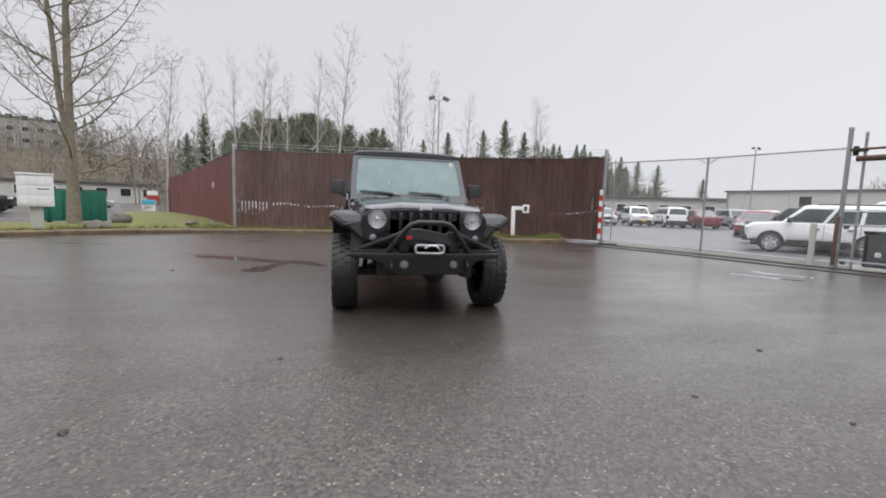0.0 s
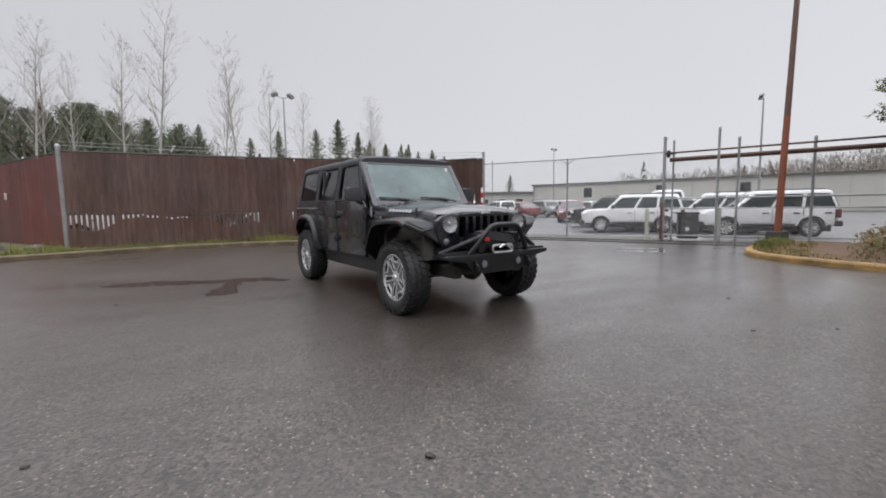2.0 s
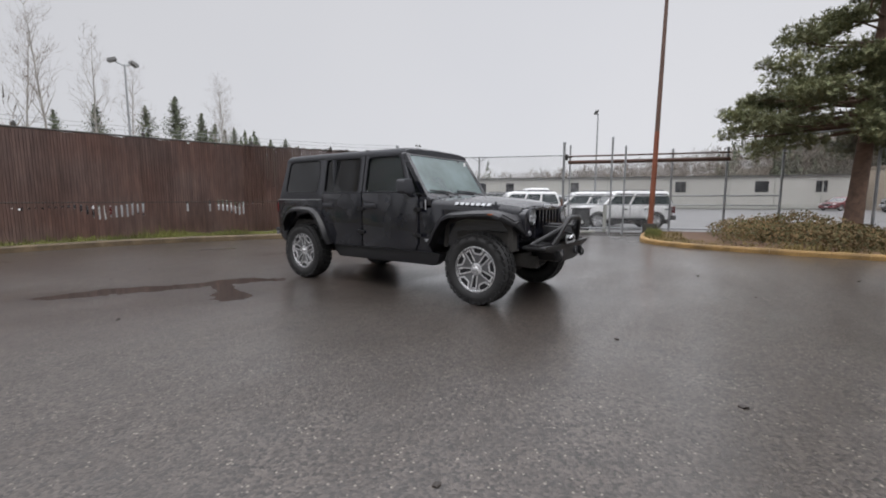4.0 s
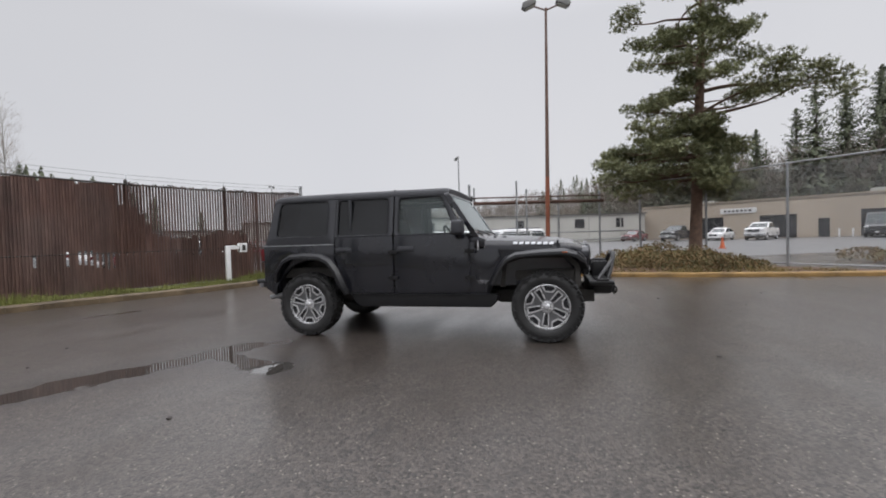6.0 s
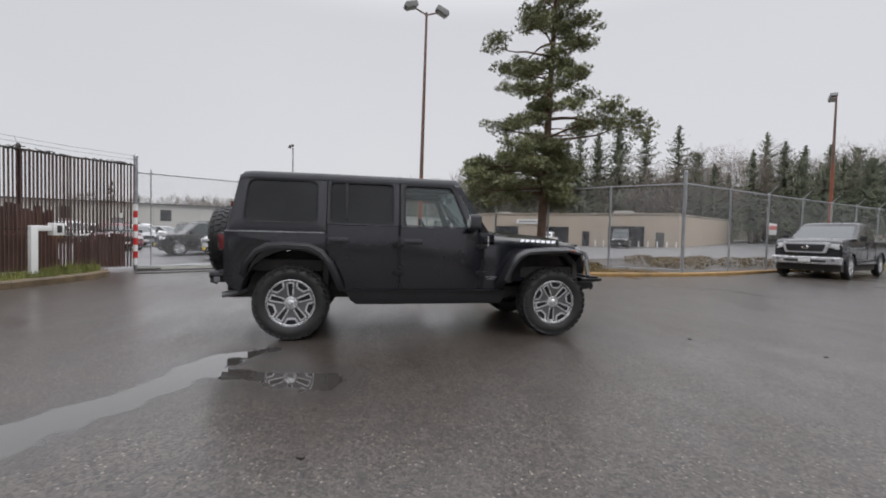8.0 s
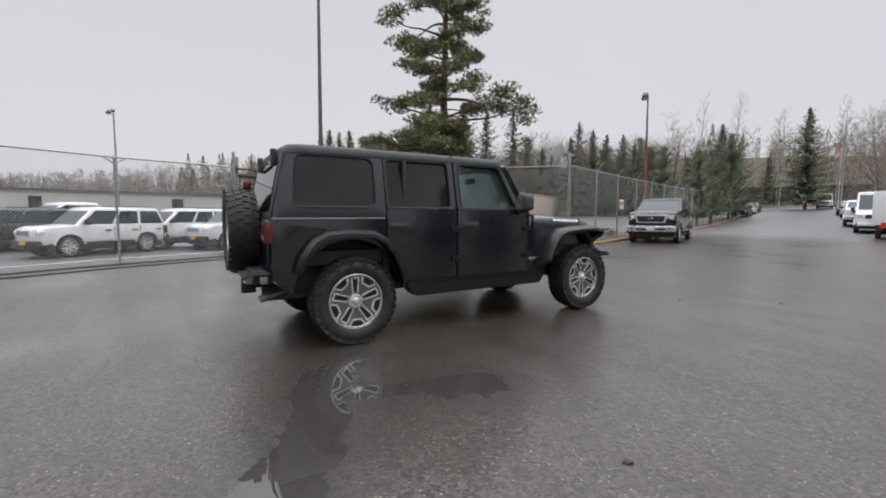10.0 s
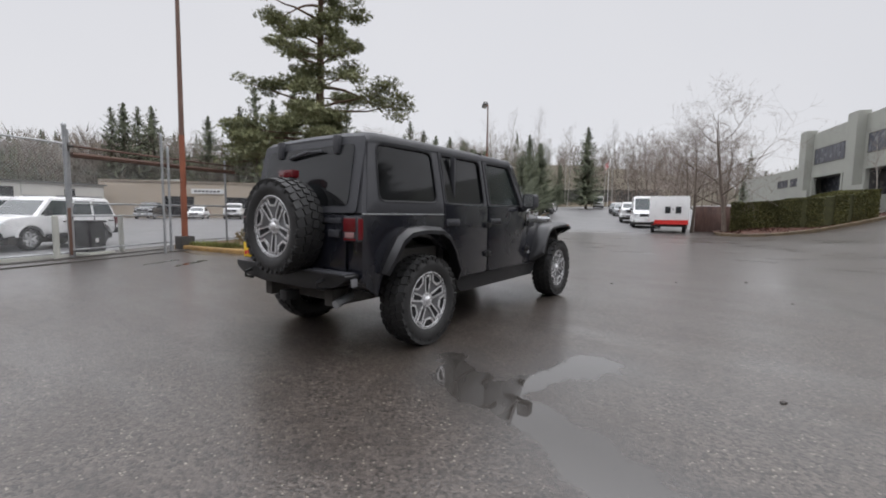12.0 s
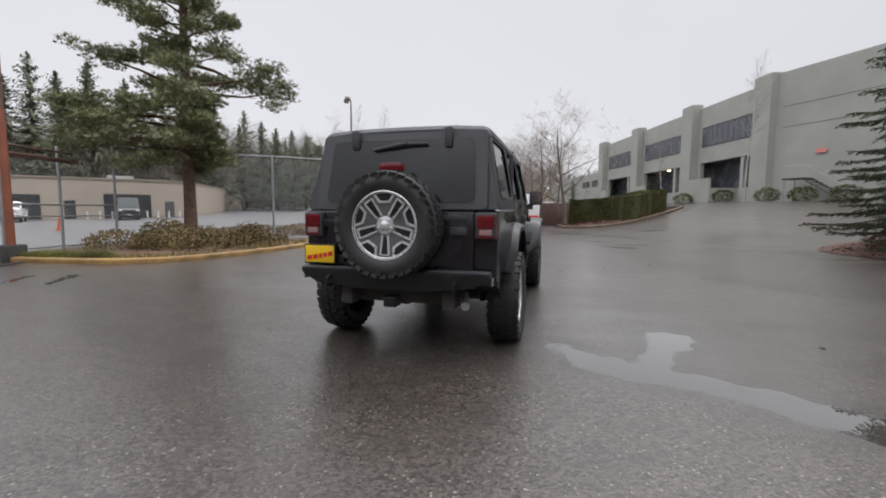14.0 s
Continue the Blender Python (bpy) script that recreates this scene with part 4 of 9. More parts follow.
# ---- buildings ----
def wall_run(a, b, z0, z1, thick, name, material, parent, inward=1):
    """An upright slab from a to b; its outer face lies on the line."""
    d = math.dist(a, b)
    ux, uy = (b[0] - a[0]) / d, (b[1] - a[1]) / d
    nx, ny = -uy * inward, ux * inward
    ring = [(a[0], a[1]), (b[0], b[1]), (b[0] + nx * thick, b[1] + ny * thick), (a[0] + nx * thick, a[1] + ny * thick)]
    return part(name, prism(ring, z0, z1, "z"), material, parent, smooth=False)


def along(a, b, s, off=0.0):
    d = math.dist(a, b)
    ux, uy = (b[0] - a[0]) / d, (b[1] - a[1]) / d
    return (a[0] + ux * s - uy * off, a[1] + uy * s + ux * off)


def inset_window(a, b, s0, s1, z0, z1, parent, inward=1, pane=None, frame=M_DARKSTEEL, mullions=0, depth=0.12):
    """A window standing in a wall's face: frame, pane and bars."""
    w = part("window", bmesh.new(), frame, parent)
    bm = bmesh.new()
    e = 0.07
    out = -0.03 * inward
    for t0, t1, y0, y1 in ((s0, s1, z0, z0 + e), (s0, s1, z1 - e, z1), (s0, s0 + e, z0 + e, z1 - e), (s1 - e, s1, z0 + e, z1 - e)):
        ring = [along(a, b, t0, out), along(a, b, t1, out), along(a, b, t1, depth * inward), along(a, b, t0, depth * inward)]
        prism(ring, y0, y1, "z", bm=bm)
    for i in range(mullions):
        t = s0 + (s1 - s0) * (i + 1) / (mullions + 1)
        prism([along(a, b, t - 0.025, out * 0.6), along(a, b, t + 0.025, out * 0.6), along(a, b, t + 0.025, depth * inward), along(a, b, t - 0.025, depth * inward)], z0 + e, z1 - e, "z", bm=bm)
    bm.to_mesh(w.data)
    bm.free()
    p = prism([along(a, b, s0 + e, out * 0.25), along(a, b, s1 - e, out * 0.25), along(a, b, s1 - e, depth * 0.5 * inward), along(a, b, s0 + e, depth * 0.5 * inward)], z0 + e, z1 - e, "z")
    part("pane", p, pane or M_DARKGLASS, w)
    return w


def warehouse():
    """Long low white building across the car lot."""
    owner = empty("warehouse", "long low off-white warehouse with small windows and dark roof edge", "warehouse")
    a, b = (44.5, 39.5), (62.0, -14.0)
    d, h = math.dist(a, b), 3.75
    z = -0.1
    wall_run(a, b, z, h, 0.3, "wall", M_WHITEWALL, owner, 1)
    c0, c1 = along(a, b, 0, 16), along(a, b, d, 16)
    wall_run(a, c0, z, h, 0.3, "wall", M_WHITEWALL, owner, -1)
    wall_run(b, c1, z, h, 0.3, "wall", M_WHITEWALL, owner, 1)
    wall_run(c0, c1, z, h, 0.3, "wall", M_WHITEWALL, owner, 1)
    part("roof", prism([along(a, b, -0.2, -0.25), along(a, b, d + 0.2, -0.25), along(a, b, d + 0.2, 16.3), along(a, b, -0.2, 16.3)], h, h + 0.16, "z"), M_DARKROOF, owner)
    for s, w in ((7.5, 1.1), (16.5, 1.1), (25, 1.1), (37.5, 1.2), (46, 1.4), (52, 1.1)):
        inset_window(a, b, s, s + w, 1.9, 3.2, owner, mullions=1)
    for s in (12.0, 31.0):
        inset_window(a, b, s, s + 1.0, 0.0, 2.1, owner, pane=M_GALV)
    for i in range(12):
        s = 2 + i * 4.6
        part("downpipe", prism([along(a, b, s, -0.08), along(a, b, s + 0.1, -0.08), along(a, b, s + 0.1, -0.005), along(a, b, s, -0.005)], 0, h, "z"), M_CONCRETE, owner)
    part("base_band", prism([along(a, b, 0, -0.06), along(a, b, d, -0.06), along(a, b, d, -0.004), along(a, b, 0, -0.004)], 0, 0.5, "z"), M_CONCRETE, owner)


def tan_building():
    owner = empty("tan_building", "low tan stucco workshop with roller doors and a sign board", "workshop")
    a, b, c = (64.0, -14.0), (45.0, -40.0), (55.0, -58.0)
    d = math.dist(a, b)
    h = 4.6
    wall_run(a, b, -0.2, h, 0.3, "wall", M_TAN, owner, 1)
    wall_run(b, c, -0.2, h, 0.3, "wall", M_TAN, owner, 1)
    e = (a[0] + 14, a[1] - 10)
    f = (c[0] + 12, c[1] + 6)
    wall_run(c, f, -0.2, h, 0.3, "wall", M_TAN, owner, 1)
    wall_run(e, a, -0.2, h, 0.3, "wall", M_TAN, owner, 1)
    part("roof", prism([a, b, c, f, e], h - 0.3, h - 0.12, "z"), M_DARKROOF, owner)
    part("cap", prism([along(a, b, 0, -0.08), along(a, b, d, -0.08), along(a, b, d, 0.34), along(a, b, 0, 0.34)], h, h + 0.1, "z"), M_TAN, owner)
    for s, w, z0, z1, pane in ((7, 3.6, 0.0, 2.7, M_DARKGLASS), (14.5, 3.6, 0, 2.7, M_DARKGLASS), (20, 1.0, 0, 2.1, M_DARKGLASS), (23.5, 4.6, 0, 2.9, M_DARKGLASS), (29.5, 1.0, 0, 2.1, M_DARKROOF)):
        inset_window(a, b, s, s + w, z0, z1, owner, pane=pane, mullions=2 if w > 2 else 0)
    part("sign_board", prism([along(a, b, 10.3, -0.14), along(a, b, 14.2, -0.14), along(a, b, 14.2, -0.01), along(a, b, 10.3, -0.01)], 3.1, 3.75, "z"), M_WHITE, owner, "white sign board with dark lettering bars")
    for i in range(7):
        s = 10.7 + i * 0.45
        part("sign_bar", prism([along(a, b, s, -0.16), along(a, b, s + 0.3, -0.16), along(a, b, s + 0.3, -0.142), along(a, b, s, -0.142)], 3.3, 3.55, "z"), M_DARKROOF, owner)
    for s, hh in ((24, 0.55), (6, 0.4)):
        part("roof_unit", prism([along(a, b, s, 2), along(a, b, s + 2.6, 2), along(a, b, s + 2.6, 4), along(a, b, s, 4)], h - 0.15, h + hh, "z", 0.05), M_CONCRETE, owner)
    for i in range(10):
        p = along(a, b, 22 + i * 1.1, -1.6 - (i % 3) * 0.2)
        tagged(part("bollard", tube([(*p, 0), (*p, 0.9)], 0.09, 10), M_WHITE), "short pale bollard in front of the workshop", "bollard", "bollards by the workshop")


def offices():
    """Two-storey tilt-up offices with piers, deep ground-floor openings and a stair at each door."""
    owner = empty("office_building", "grey-green concrete two-storey office building with projecting piers", "office building")
    a, b = (-6.7, -66.8), (-16.36, -33.17)
    d = math.dist(a, b)
    top, z = 10.9, 1.7
    cuts = [1.5, 12.8, 24.3, 34.3]
    sill, head, low, high = 3.1, 5.7, 7.15, 9.0
    for z0, z1 in ((z - 1.5, sill), (head, low), (high, top)):
        wall_run(a, b, z0, z1, 0.35, "wall", M_OFFICE, owner, 1)
    wall_run(along(a, b, 0, 1.8), along(a, b, d, 1.8), z - 1, head, 0.2, "inner_wall", M_BLIND, owner, 1)
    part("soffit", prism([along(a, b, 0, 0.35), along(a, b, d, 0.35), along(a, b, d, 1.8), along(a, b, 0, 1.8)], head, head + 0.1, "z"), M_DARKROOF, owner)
    for i, s in enumerate(cuts):
        ring = [along(a, b, s - 0.9, -0.75), along(a, b, s + 0.9, -0.75), along(a, b, s + 0.9, 0.3), along(a, b, s - 0.9, 0.3)]
        part("pier", prism(ring, z - 1.7, top + 0.42, "z", 0.04), M_OFFICE, owner, smooth=False)
        if i < len(cuts) - 1:
            s0, s1 = s + 0.9, cuts[i + 1] - 0.9
            inset_window(a, b, s0 + 0.6, s1 - 0.3, low, high, owner, pane=M_BLIND, mullions=9, depth=0.3)
            for lo, hi, z0, z1 in ((s0, s0 + 0.6, low, high), (s1 - 0.3, s1, low, high), (s0, s0 + 0.5, sill, head), (s1 - 0.35, s1, sill, head)):
                part("wall_panel", prism([along(a, b, lo, 0.0), along(a, b, hi, 0.0), along(a, b, hi, 0.35), along(a, b, lo, 0.35)], z0, z1, "z"), M_OFFICE, owner, smooth=False)
            mid = s0 + 1.3 + 0.72 * (s1 - s0 - 1.65)
            part("door_mullion", prism([along(a, b, mid, 0.05), along(a, b, mid + 0.4, 0.05), along(a, b, mid + 0.4, 0.35), along(a, b, mid, 0.35)], sill, head, "z"), M_OFFICE, owner)
            if i == 1:
                part("wall_lamp", prism([along(a, b, s0 + 5.0, 0.45), along(a, b, s0 + 5.4, 0.45), along(a, b, s0 + 5.4, 0.7), along(a, b, s0 + 5.0, 0.7)], head - 0.14, head - 0.02, "z"), M_LAMPGLOW, owner, "lit warm ceiling lamp")
            at = s0 + 3.4
            for k in range(8):
                ring = [along(a, b, at - 1.0 - 0.28 * k, -2.2), along(a, b, at - 0.72 - 0.28 * k, -2.2), along(a, b, at - 0.72 - 0.28 * k, -0.9), along(a, b, at - 1.0 - 0.28 * k, -0.9)]
                part("step", prism(ring, z - 0.4, 3.05 - 0.17 * k, "z"), M_OFFICE, owner, smooth=False)
            part("landing", prism([along(a, b, at - 0.7, -2.2), along(a, b, at + 2.4, -2.2), along(a, b, at + 2.4, -0.02), along(a, b, at - 0.7, -0.02)], z - 0.4, 3.1, "z"), M_OFFICE, owner, smooth=False)
            part("parapet", prism([along(a, b, at - 0.7, -2.35), along(a, b, at + 2.4, -2.35), along(a, b, at + 2.4, -2.2), along(a, b, at - 0.7, -2.2)], z - 0.4, 3.95, "z"), M_OFFICE, owner, smooth=False)
    e0, e1 = along(a, b, d + 0.2, -0.25), along(a, b, d + 24, 7.0)
    wall_run(e0, e1, z - 1.7, top + 0.3, 0.4, "wall", M_OFFICE, owner, 1)
    for zz in (7.2, 8.7):
        part("joint", prism([along(e0, e1, 0.5, -0.012), along(e0, e1, 20, -0.012), along(e0, e1, 20, -0.003), along(e0, e1, 0.5, -0.003)], zz, zz + 0.03, "z"), M_DARKROOF, owner)
    badge = part("wall_sign", prism(rounded([(-0.35, -0.14), (0.35, -0.14), (0.35, 0.14), (-0.35, 0.14)], 0.1), -0.05, 0.0, "y"), M_SIGNPINK, owner, "small pale red wall sign")
    badge.matrix_local = Matrix.Translation((*along(e0, e1, 3.2, -0.06), 5.25)) @ pose(0, 0, 0, 0, 0, math.degrees(math.atan2(e1[1] - e0[1], e1[0] - e0[0])))
    part("roof", prism([along(a, b, 0.2, 0.35), along(a, b, d + 0.1, 0.35), along(a, b, d, 22), along(a, b, 0, 22)], top - 0.5, top - 0.3, "z"), M_DARKROOF, owner)
    wall_run(along(a, b, 0, 22), a, z - 1, top, 0.35, "wall", M_OFFICE, owner, 1)
    # A lower wing carries on beyond the far pier.
    f0 = along(a, b, -34, 1.5)
    wall_run(f0, along(a, b, 0, 1.5), z - 1, 7.6, 0.35, "wing_wall", M_OFFICE, owner, 1)
    for i in range(4, 7):
        inset_window(f0, along(a, b, 0, 1.5), 1.5 + 4.8 * i, 5.4 + 4.8 * i, 5.2, 6.3, owner, pane=M_BLIND, mullions=3)
    turn = math.degrees(math.atan2(e1[1] - e0[1], e1[0] - e0[0]))
    stair = empty("outside_stair", "dark metal outside stair with handrail against concrete wall", "stair", at=(*along(e0, e1, 3.0, -0.95), 1.7), rz=turn)
    part("landing", box(-1.2, 0.1, -0.6, 0.6, 1.62, 1.72), M_DARKSTEEL, stair)
    for k in range(9):
        part("tread", box(0.1 + 0.28 * k, 0.38 + 0.28 * k, -0.5, 0.5, 1.52 - 0.18 * k, 1.56 - 0.18 * k), M_DARKSTEEL, stair)
    for y in (-0.52, 0.52):
        part("stringer", tube([(0.1, y, 1.6), (2.7, y, 0.0)], 0.05, 6), M_DARKSTEEL, stair)
        part("handrail", tube([(-1.2, y, 2.6), (0.1, y, 2.6), (2.7, y, 0.95)], 0.016, 6), M_GALV, stair)
        part("support", tube([(-1.1, y, -0.2), (-1.1, y, 1.65)], 0.04, 6), M_GALV, stair)


warehouse()
tan_building()
offices()


# ---- wheels ----
def tyre_mesh(radius, width, rim_r, lugs=0, depth=0.012):
    """Turned tyre with rounded shoulders; lugs: blocks round the tread, joined in."""
    w, r = width / 2, radius - (depth if lugs else 0)
    prof = [(rim_r - 0.01, -w * 0.72), (rim_r + 0.01, -w * 0.86), (rim_r + (r - rim_r) * 0.45, -w), (r - 0.05, -w * 0.97), (r - 0.012, -w * 0.86), (r, -w * 0.7), (r, w * 0.7), (r - 0.012, w * 0.86), (r - 0.05, w * 0.97), (rim_r + (r - rim_r) * 0.45, w), (rim_r + 0.01, w * 0.86), (rim_r - 0.01, w * 0.72)]
    return lathe(prof, seg=40)


def tread_mesh(radius, width, lugs):
    """Blocks round the tread and along the shoulders."""
    w = width / 2
    bm = bmesh.new()
    if lugs:
        ring = math.pi * 2 / lugs
        for k in range(lugs):
            for row, (h, ww, skew, size) in enumerate(((-w * 0.76, w * 0.40, 0.0, 0.76), (w * 0.76, w * 0.40, 0.5, 0.76), (-w * 0.26, w * 0.40, 0.3, 0.72), (w * 0.26, w * 0.40, 0.8, 0.72))):
                a = (k + skew) * ring
                ln = ring * radius * size
                own = bmesh.new()
                bmesh.ops.create_cube(own, size=1)
                drop = 0.012 if row < 2 else 0.003
                m = pose(0, 0, 0, 0, 0, math.degrees(a)) @ Matrix.Translation((radius - 0.012 - drop, 0, h)) @ pose(0, 0, 0, 14 if row % 2 else -14, (12 if h < 0 else -12) if row < 2 else 0, 0) @ Matrix.Diagonal((0.03, ln, ww, 1))
                moved(own, m)
                merge(bm, own)
            if k % 2:
                for sgn in (-1, 1):
                    own = bmesh.new()
                    bmesh.ops.create_cube(own, size=1)
                    moved(own, pose(0, 0, 0, 0, 0, math.degrees(k * ring)) @ Matrix.Translation((radius - 0.05, 0, sgn * w * 0.96)) @ Matrix.Diagonal((0.035, ring * radius * 0.5, 0.010, 1)))
                    merge(bm, own)
    return bm


def spoke_rim(rim_r, width, pairs=5):
    """Alloy rim: barrel, bright lip, grey dished spokes, and dark pockets with machined edges; the face looks along +z."""
    f = width / 2 * 0.72
    k = rim_r / 0.25
    barrel = lathe([(rim_r, f), (rim_r + 0.006, f + 0.008), (rim_r - 0.012, f + 0.012), (rim_r - 0.022, f - 0.006), (rim_r - 0.035, f - 0.06), (rim_r - 0.045, -f)], seg=40)
    bright = bmesh.new()
    lathe([(rim_r + 0.004, f - 0.010), (rim_r + 0.006, f + 0.008), (rim_r - 0.006 * k, f + 0.013), (rim_r - 0.018 * k, f + 0.006), (rim_r - 0.022 * k, f - 0.014)], seg=40, bm=bright)
    grey = lathe([(rim_r - 0.016 * k, f - 0.008), (0.20 * k, f - 0.006), (0.12 * k, f - 0.016), (0.06 * k, f - 0.020), (0.0, f - 0.020)], seg=40)
    dish = lambda r: f - 0.006 - 0.010 * smooth01((0.20 - r / k) / 0.08) - 0.004 * smooth01((0.12 - r / k) / 0.06)

    def plate(bm, pts, up, down=0.010):
        own = loft([[(x, y, dish(math.hypot(x, y)) + up) for x, y in pts], [(x, y, dish(math.hypot(x, y)) - down) for x, y in pts]])
        merge(bm, own)

    def polar(c, rows):
        return [(r * k * math.cos(c + t), r * k * math.sin(c + t)) for r, t in rows]

    for i in range(pairs):
        c = 2 * math.pi * i / pairs + math.pi / 2
        # Pocket against the lip, its three inner edges machined bright.
        plate(barrel, polar(c, [(0.234, -0.31), (0.234, 0.0), (0.234, 0.31), (0.176, 0.21), (0.170, 0.0), (0.176, -0.21)]), 0.0015)
        for a, b in (((0.236, -0.325), (0.175, -0.225)), ((0.175, -0.225), (0.168, 0.0)), ((0.168, 0.0), (0.175, 0.225)), ((0.175, 0.225), (0.236, 0.325))):
            p, q = [Vector(v) for v in polar(c, [a, b])]
            n = Vector((-(q - p).y, (q - p).x)).normalized() * 0.0085 * k
            e = (q - p).normalized() * 0.004
            plate(bright, [tuple(p - e + n), tuple(q + e + n), tuple(q + e - n), tuple(p - e - n)], 0.008)
        # Long slot down the middle of each spoke.
        d = c + math.pi / pairs
        ux, uy, vx, vy = math.cos(d), math.sin(d), -math.sin(d), math.cos(d)
        at = lambda r, o: (k * (r * ux + o * vx), k * (r * uy + o * vy))
        plate(barrel, [at(0.085, -0.016), at(0.085, 0.016), at(0.206, 0.026), at(0.206, -0.026)], 0.0015)
        for o0, o1, r0, r1 in ((-0.022, -0.033, 0.072, 0.214), (0.022, 0.033, 0.072, 0.214)):
            plate(bright, [at(r0, o0 - 0.0072), at(r1, o1 - 0.0072), at(r1, o1 + 0.0072), at(r0, o0 + 0.0072)], 0.008)
        plate(bright, [at(0.206, -0.036), at(0.220, -0.036), at(0.220, 0.036), at(0.206, 0.036)], 0.008)
    hub = lathe([(0, f + 0.014), (0.022 * k, f + 0.013), (0.033 * k, f + 0.004), (0.036 * k, f - 0.008), (0.066 * k, f - 0.014), (0.072 * k, f - 0.04)], seg=24)
    for i in range(5):
        a = 2 * math.pi * (i + 0.5) / 5 + math.pi / 2
        lathe([(0, 0.014), (0.008, 0.012), (0.010, 0.0)], Matrix.Translation((0.05 * k * math.cos(a), 0.05 * k * math.sin(a), f - 0.014)), 8, hub)
    return barrel, bright, grey, hub


def wheel(parent, radius, width, rim_r, lugs=0, label=""):
    owner = new("wheel")
    owner.parent = parent
    if label:
        owner["label"] = label
    part("tyre", tyre_mesh(radius, width, rim_r, lugs), M_RUBBER, owner, "black mud-terrain tyre" if lugs else "")
    if lugs:
        tagged(part("tread", tread_mesh(radius, width, lugs), M_TREAD, owner, "chunky tread blocks", smooth=False), kind="stuff")
    barrel, face, dark, hub = spoke_rim(rim_r, width)
    part("barrel", barrel, M_ALLOYDARK, owner)
    part("rim", face, M_ALLOY, owner, "machined silver rim lip and spoke edges")
    part("spokes", dark, M_POCKET, owner, "dished grey spokes")
    part("hub", hub, M_ALLOY, owner)
    return owner


OUT_RIGHT = pose(0, 0, 0, 0, -90, 0)  # face along -x
OUT_LEFT = pose(0, 0, 0, 0, 90, 0)  # face along +x


# ---- the black off-road car ----
def side_x(z):
    """Half width of the cabin's side at a height: upright to the belt, then leaning in."""
    return 0.785 if z < 1.2 else 0.785 - (z - 1.2) * 0.19


def ring_panel(outer, inner, s, thick=0.03, out=0.0, r=0.05, ri=0.05):
    """A window surround on the cabin's side (s: -1 or 1) from two four-cornered outlines in y and z."""
    o, i = rounded(outer, r, 4), rounded(inner, ri, 4)
    lay = lambda pts, d: [(s * (side_x(z) + out - d), y, z) for y, z in pts]
    own = bmesh.new()
    rows = [[own.verts.new(p) for p in row] for row in (lay(o, thick), lay(o, 0.004), lay([(a[0] * 0.93 + b[0] * 0.07, a[1] * 0.93 + b[1] * 0.07) for a, b in zip(o, i)], 0), lay(i, 0.003), lay(i, thick))]
    n = len(o)
    for a, b in zip(rows, rows[1:] + rows[:1]):
        for k in range(n):
            j = (k + 1) % n
            own.faces.new((a[k], a[j], b[j], b[k]))
    return own


def pane_on_side(outline, s, d, r=0.05, thick=0.005):
    pts = rounded(outline, r, 4)
    a = [(s * (side_x(z) - d), y, z) for y, z in pts]
    b = [(s * (side_x(z) - d - thick), y, z) for y, z in pts]
    return loft([a, b])


def arch(cy, cz, r, a0, a1, n=14):
    return [(cy + r * math.cos(radians(a0 + (a1 - a0) * i / n)), cz + r * math.sin(radians(a0 + (a1 - a0) * i / n))) for i in range(n + 1)]


def fender(parent, s, line, x0, x1, lip, name="fender_flare", nose=None):
    """A flare that follows a line over the wheel, from the body out to x1, with a turned-down lip."""
    rings = []
    pts = [Vector((y, z)) for y, z in line]
    for i, p in enumerate(pts):
        a, b = pts[max(0, i - 1)], pts[min(len(pts) - 1, i + 1)]
        d = (b - a).normalized()
        n = Vector((d.y, -d.x))
        if n.y < 0:
            n = -n
        k = 1.0 if 0 < i < len(pts) - 1 else 0.55
        q = lambda u, v: (s * u, p.x + n.x * v, p.y + n.y * v)
        e = x0 + (x1 - x0) * k
        rings.append([q(x0, 0.0), q(x0 + (e - x0) * 0.6, 0.012), q(e - 0.03, 0.0), q(e, -0.022), q(e + 0.004, -lip), q(e - 0.018, -lip), q(e - 0.03, -0.03), q(x0, -0.03)])
    bm = loft(rings)
    return part(name, bm, M_FLARE, parent, "textured black plastic fender flare")


def bars(parent, s, x, y0, z0, length, height, count, name, slant=0.0, gap=0.18, thick=0.004):
    """A row of plain bars that stands for lettering on the body's side."""
    bm = bmesh.new()
    w = length / count
    for i in range(count):
        ya, yb = y0 - i * w, y0 - (i + 1 - gap) * w
        xs = x(0.5 * (ya + yb))
        own = bmesh.new()
        ring = [(s * xs, ya, z0(ya)), (s * xs, yb, z0(yb)), (s * (xs - 0.014), yb - slant, z0(yb) + height), (s * (xs - 0.014), ya - slant, z0(ya) + height)]
        loft([ring, [(p[0] + s * thick, p[1], p[2]) for p in ring]], bm)
    return part(name, bm, M_BADGE, parent, "silver-white lettering bars")


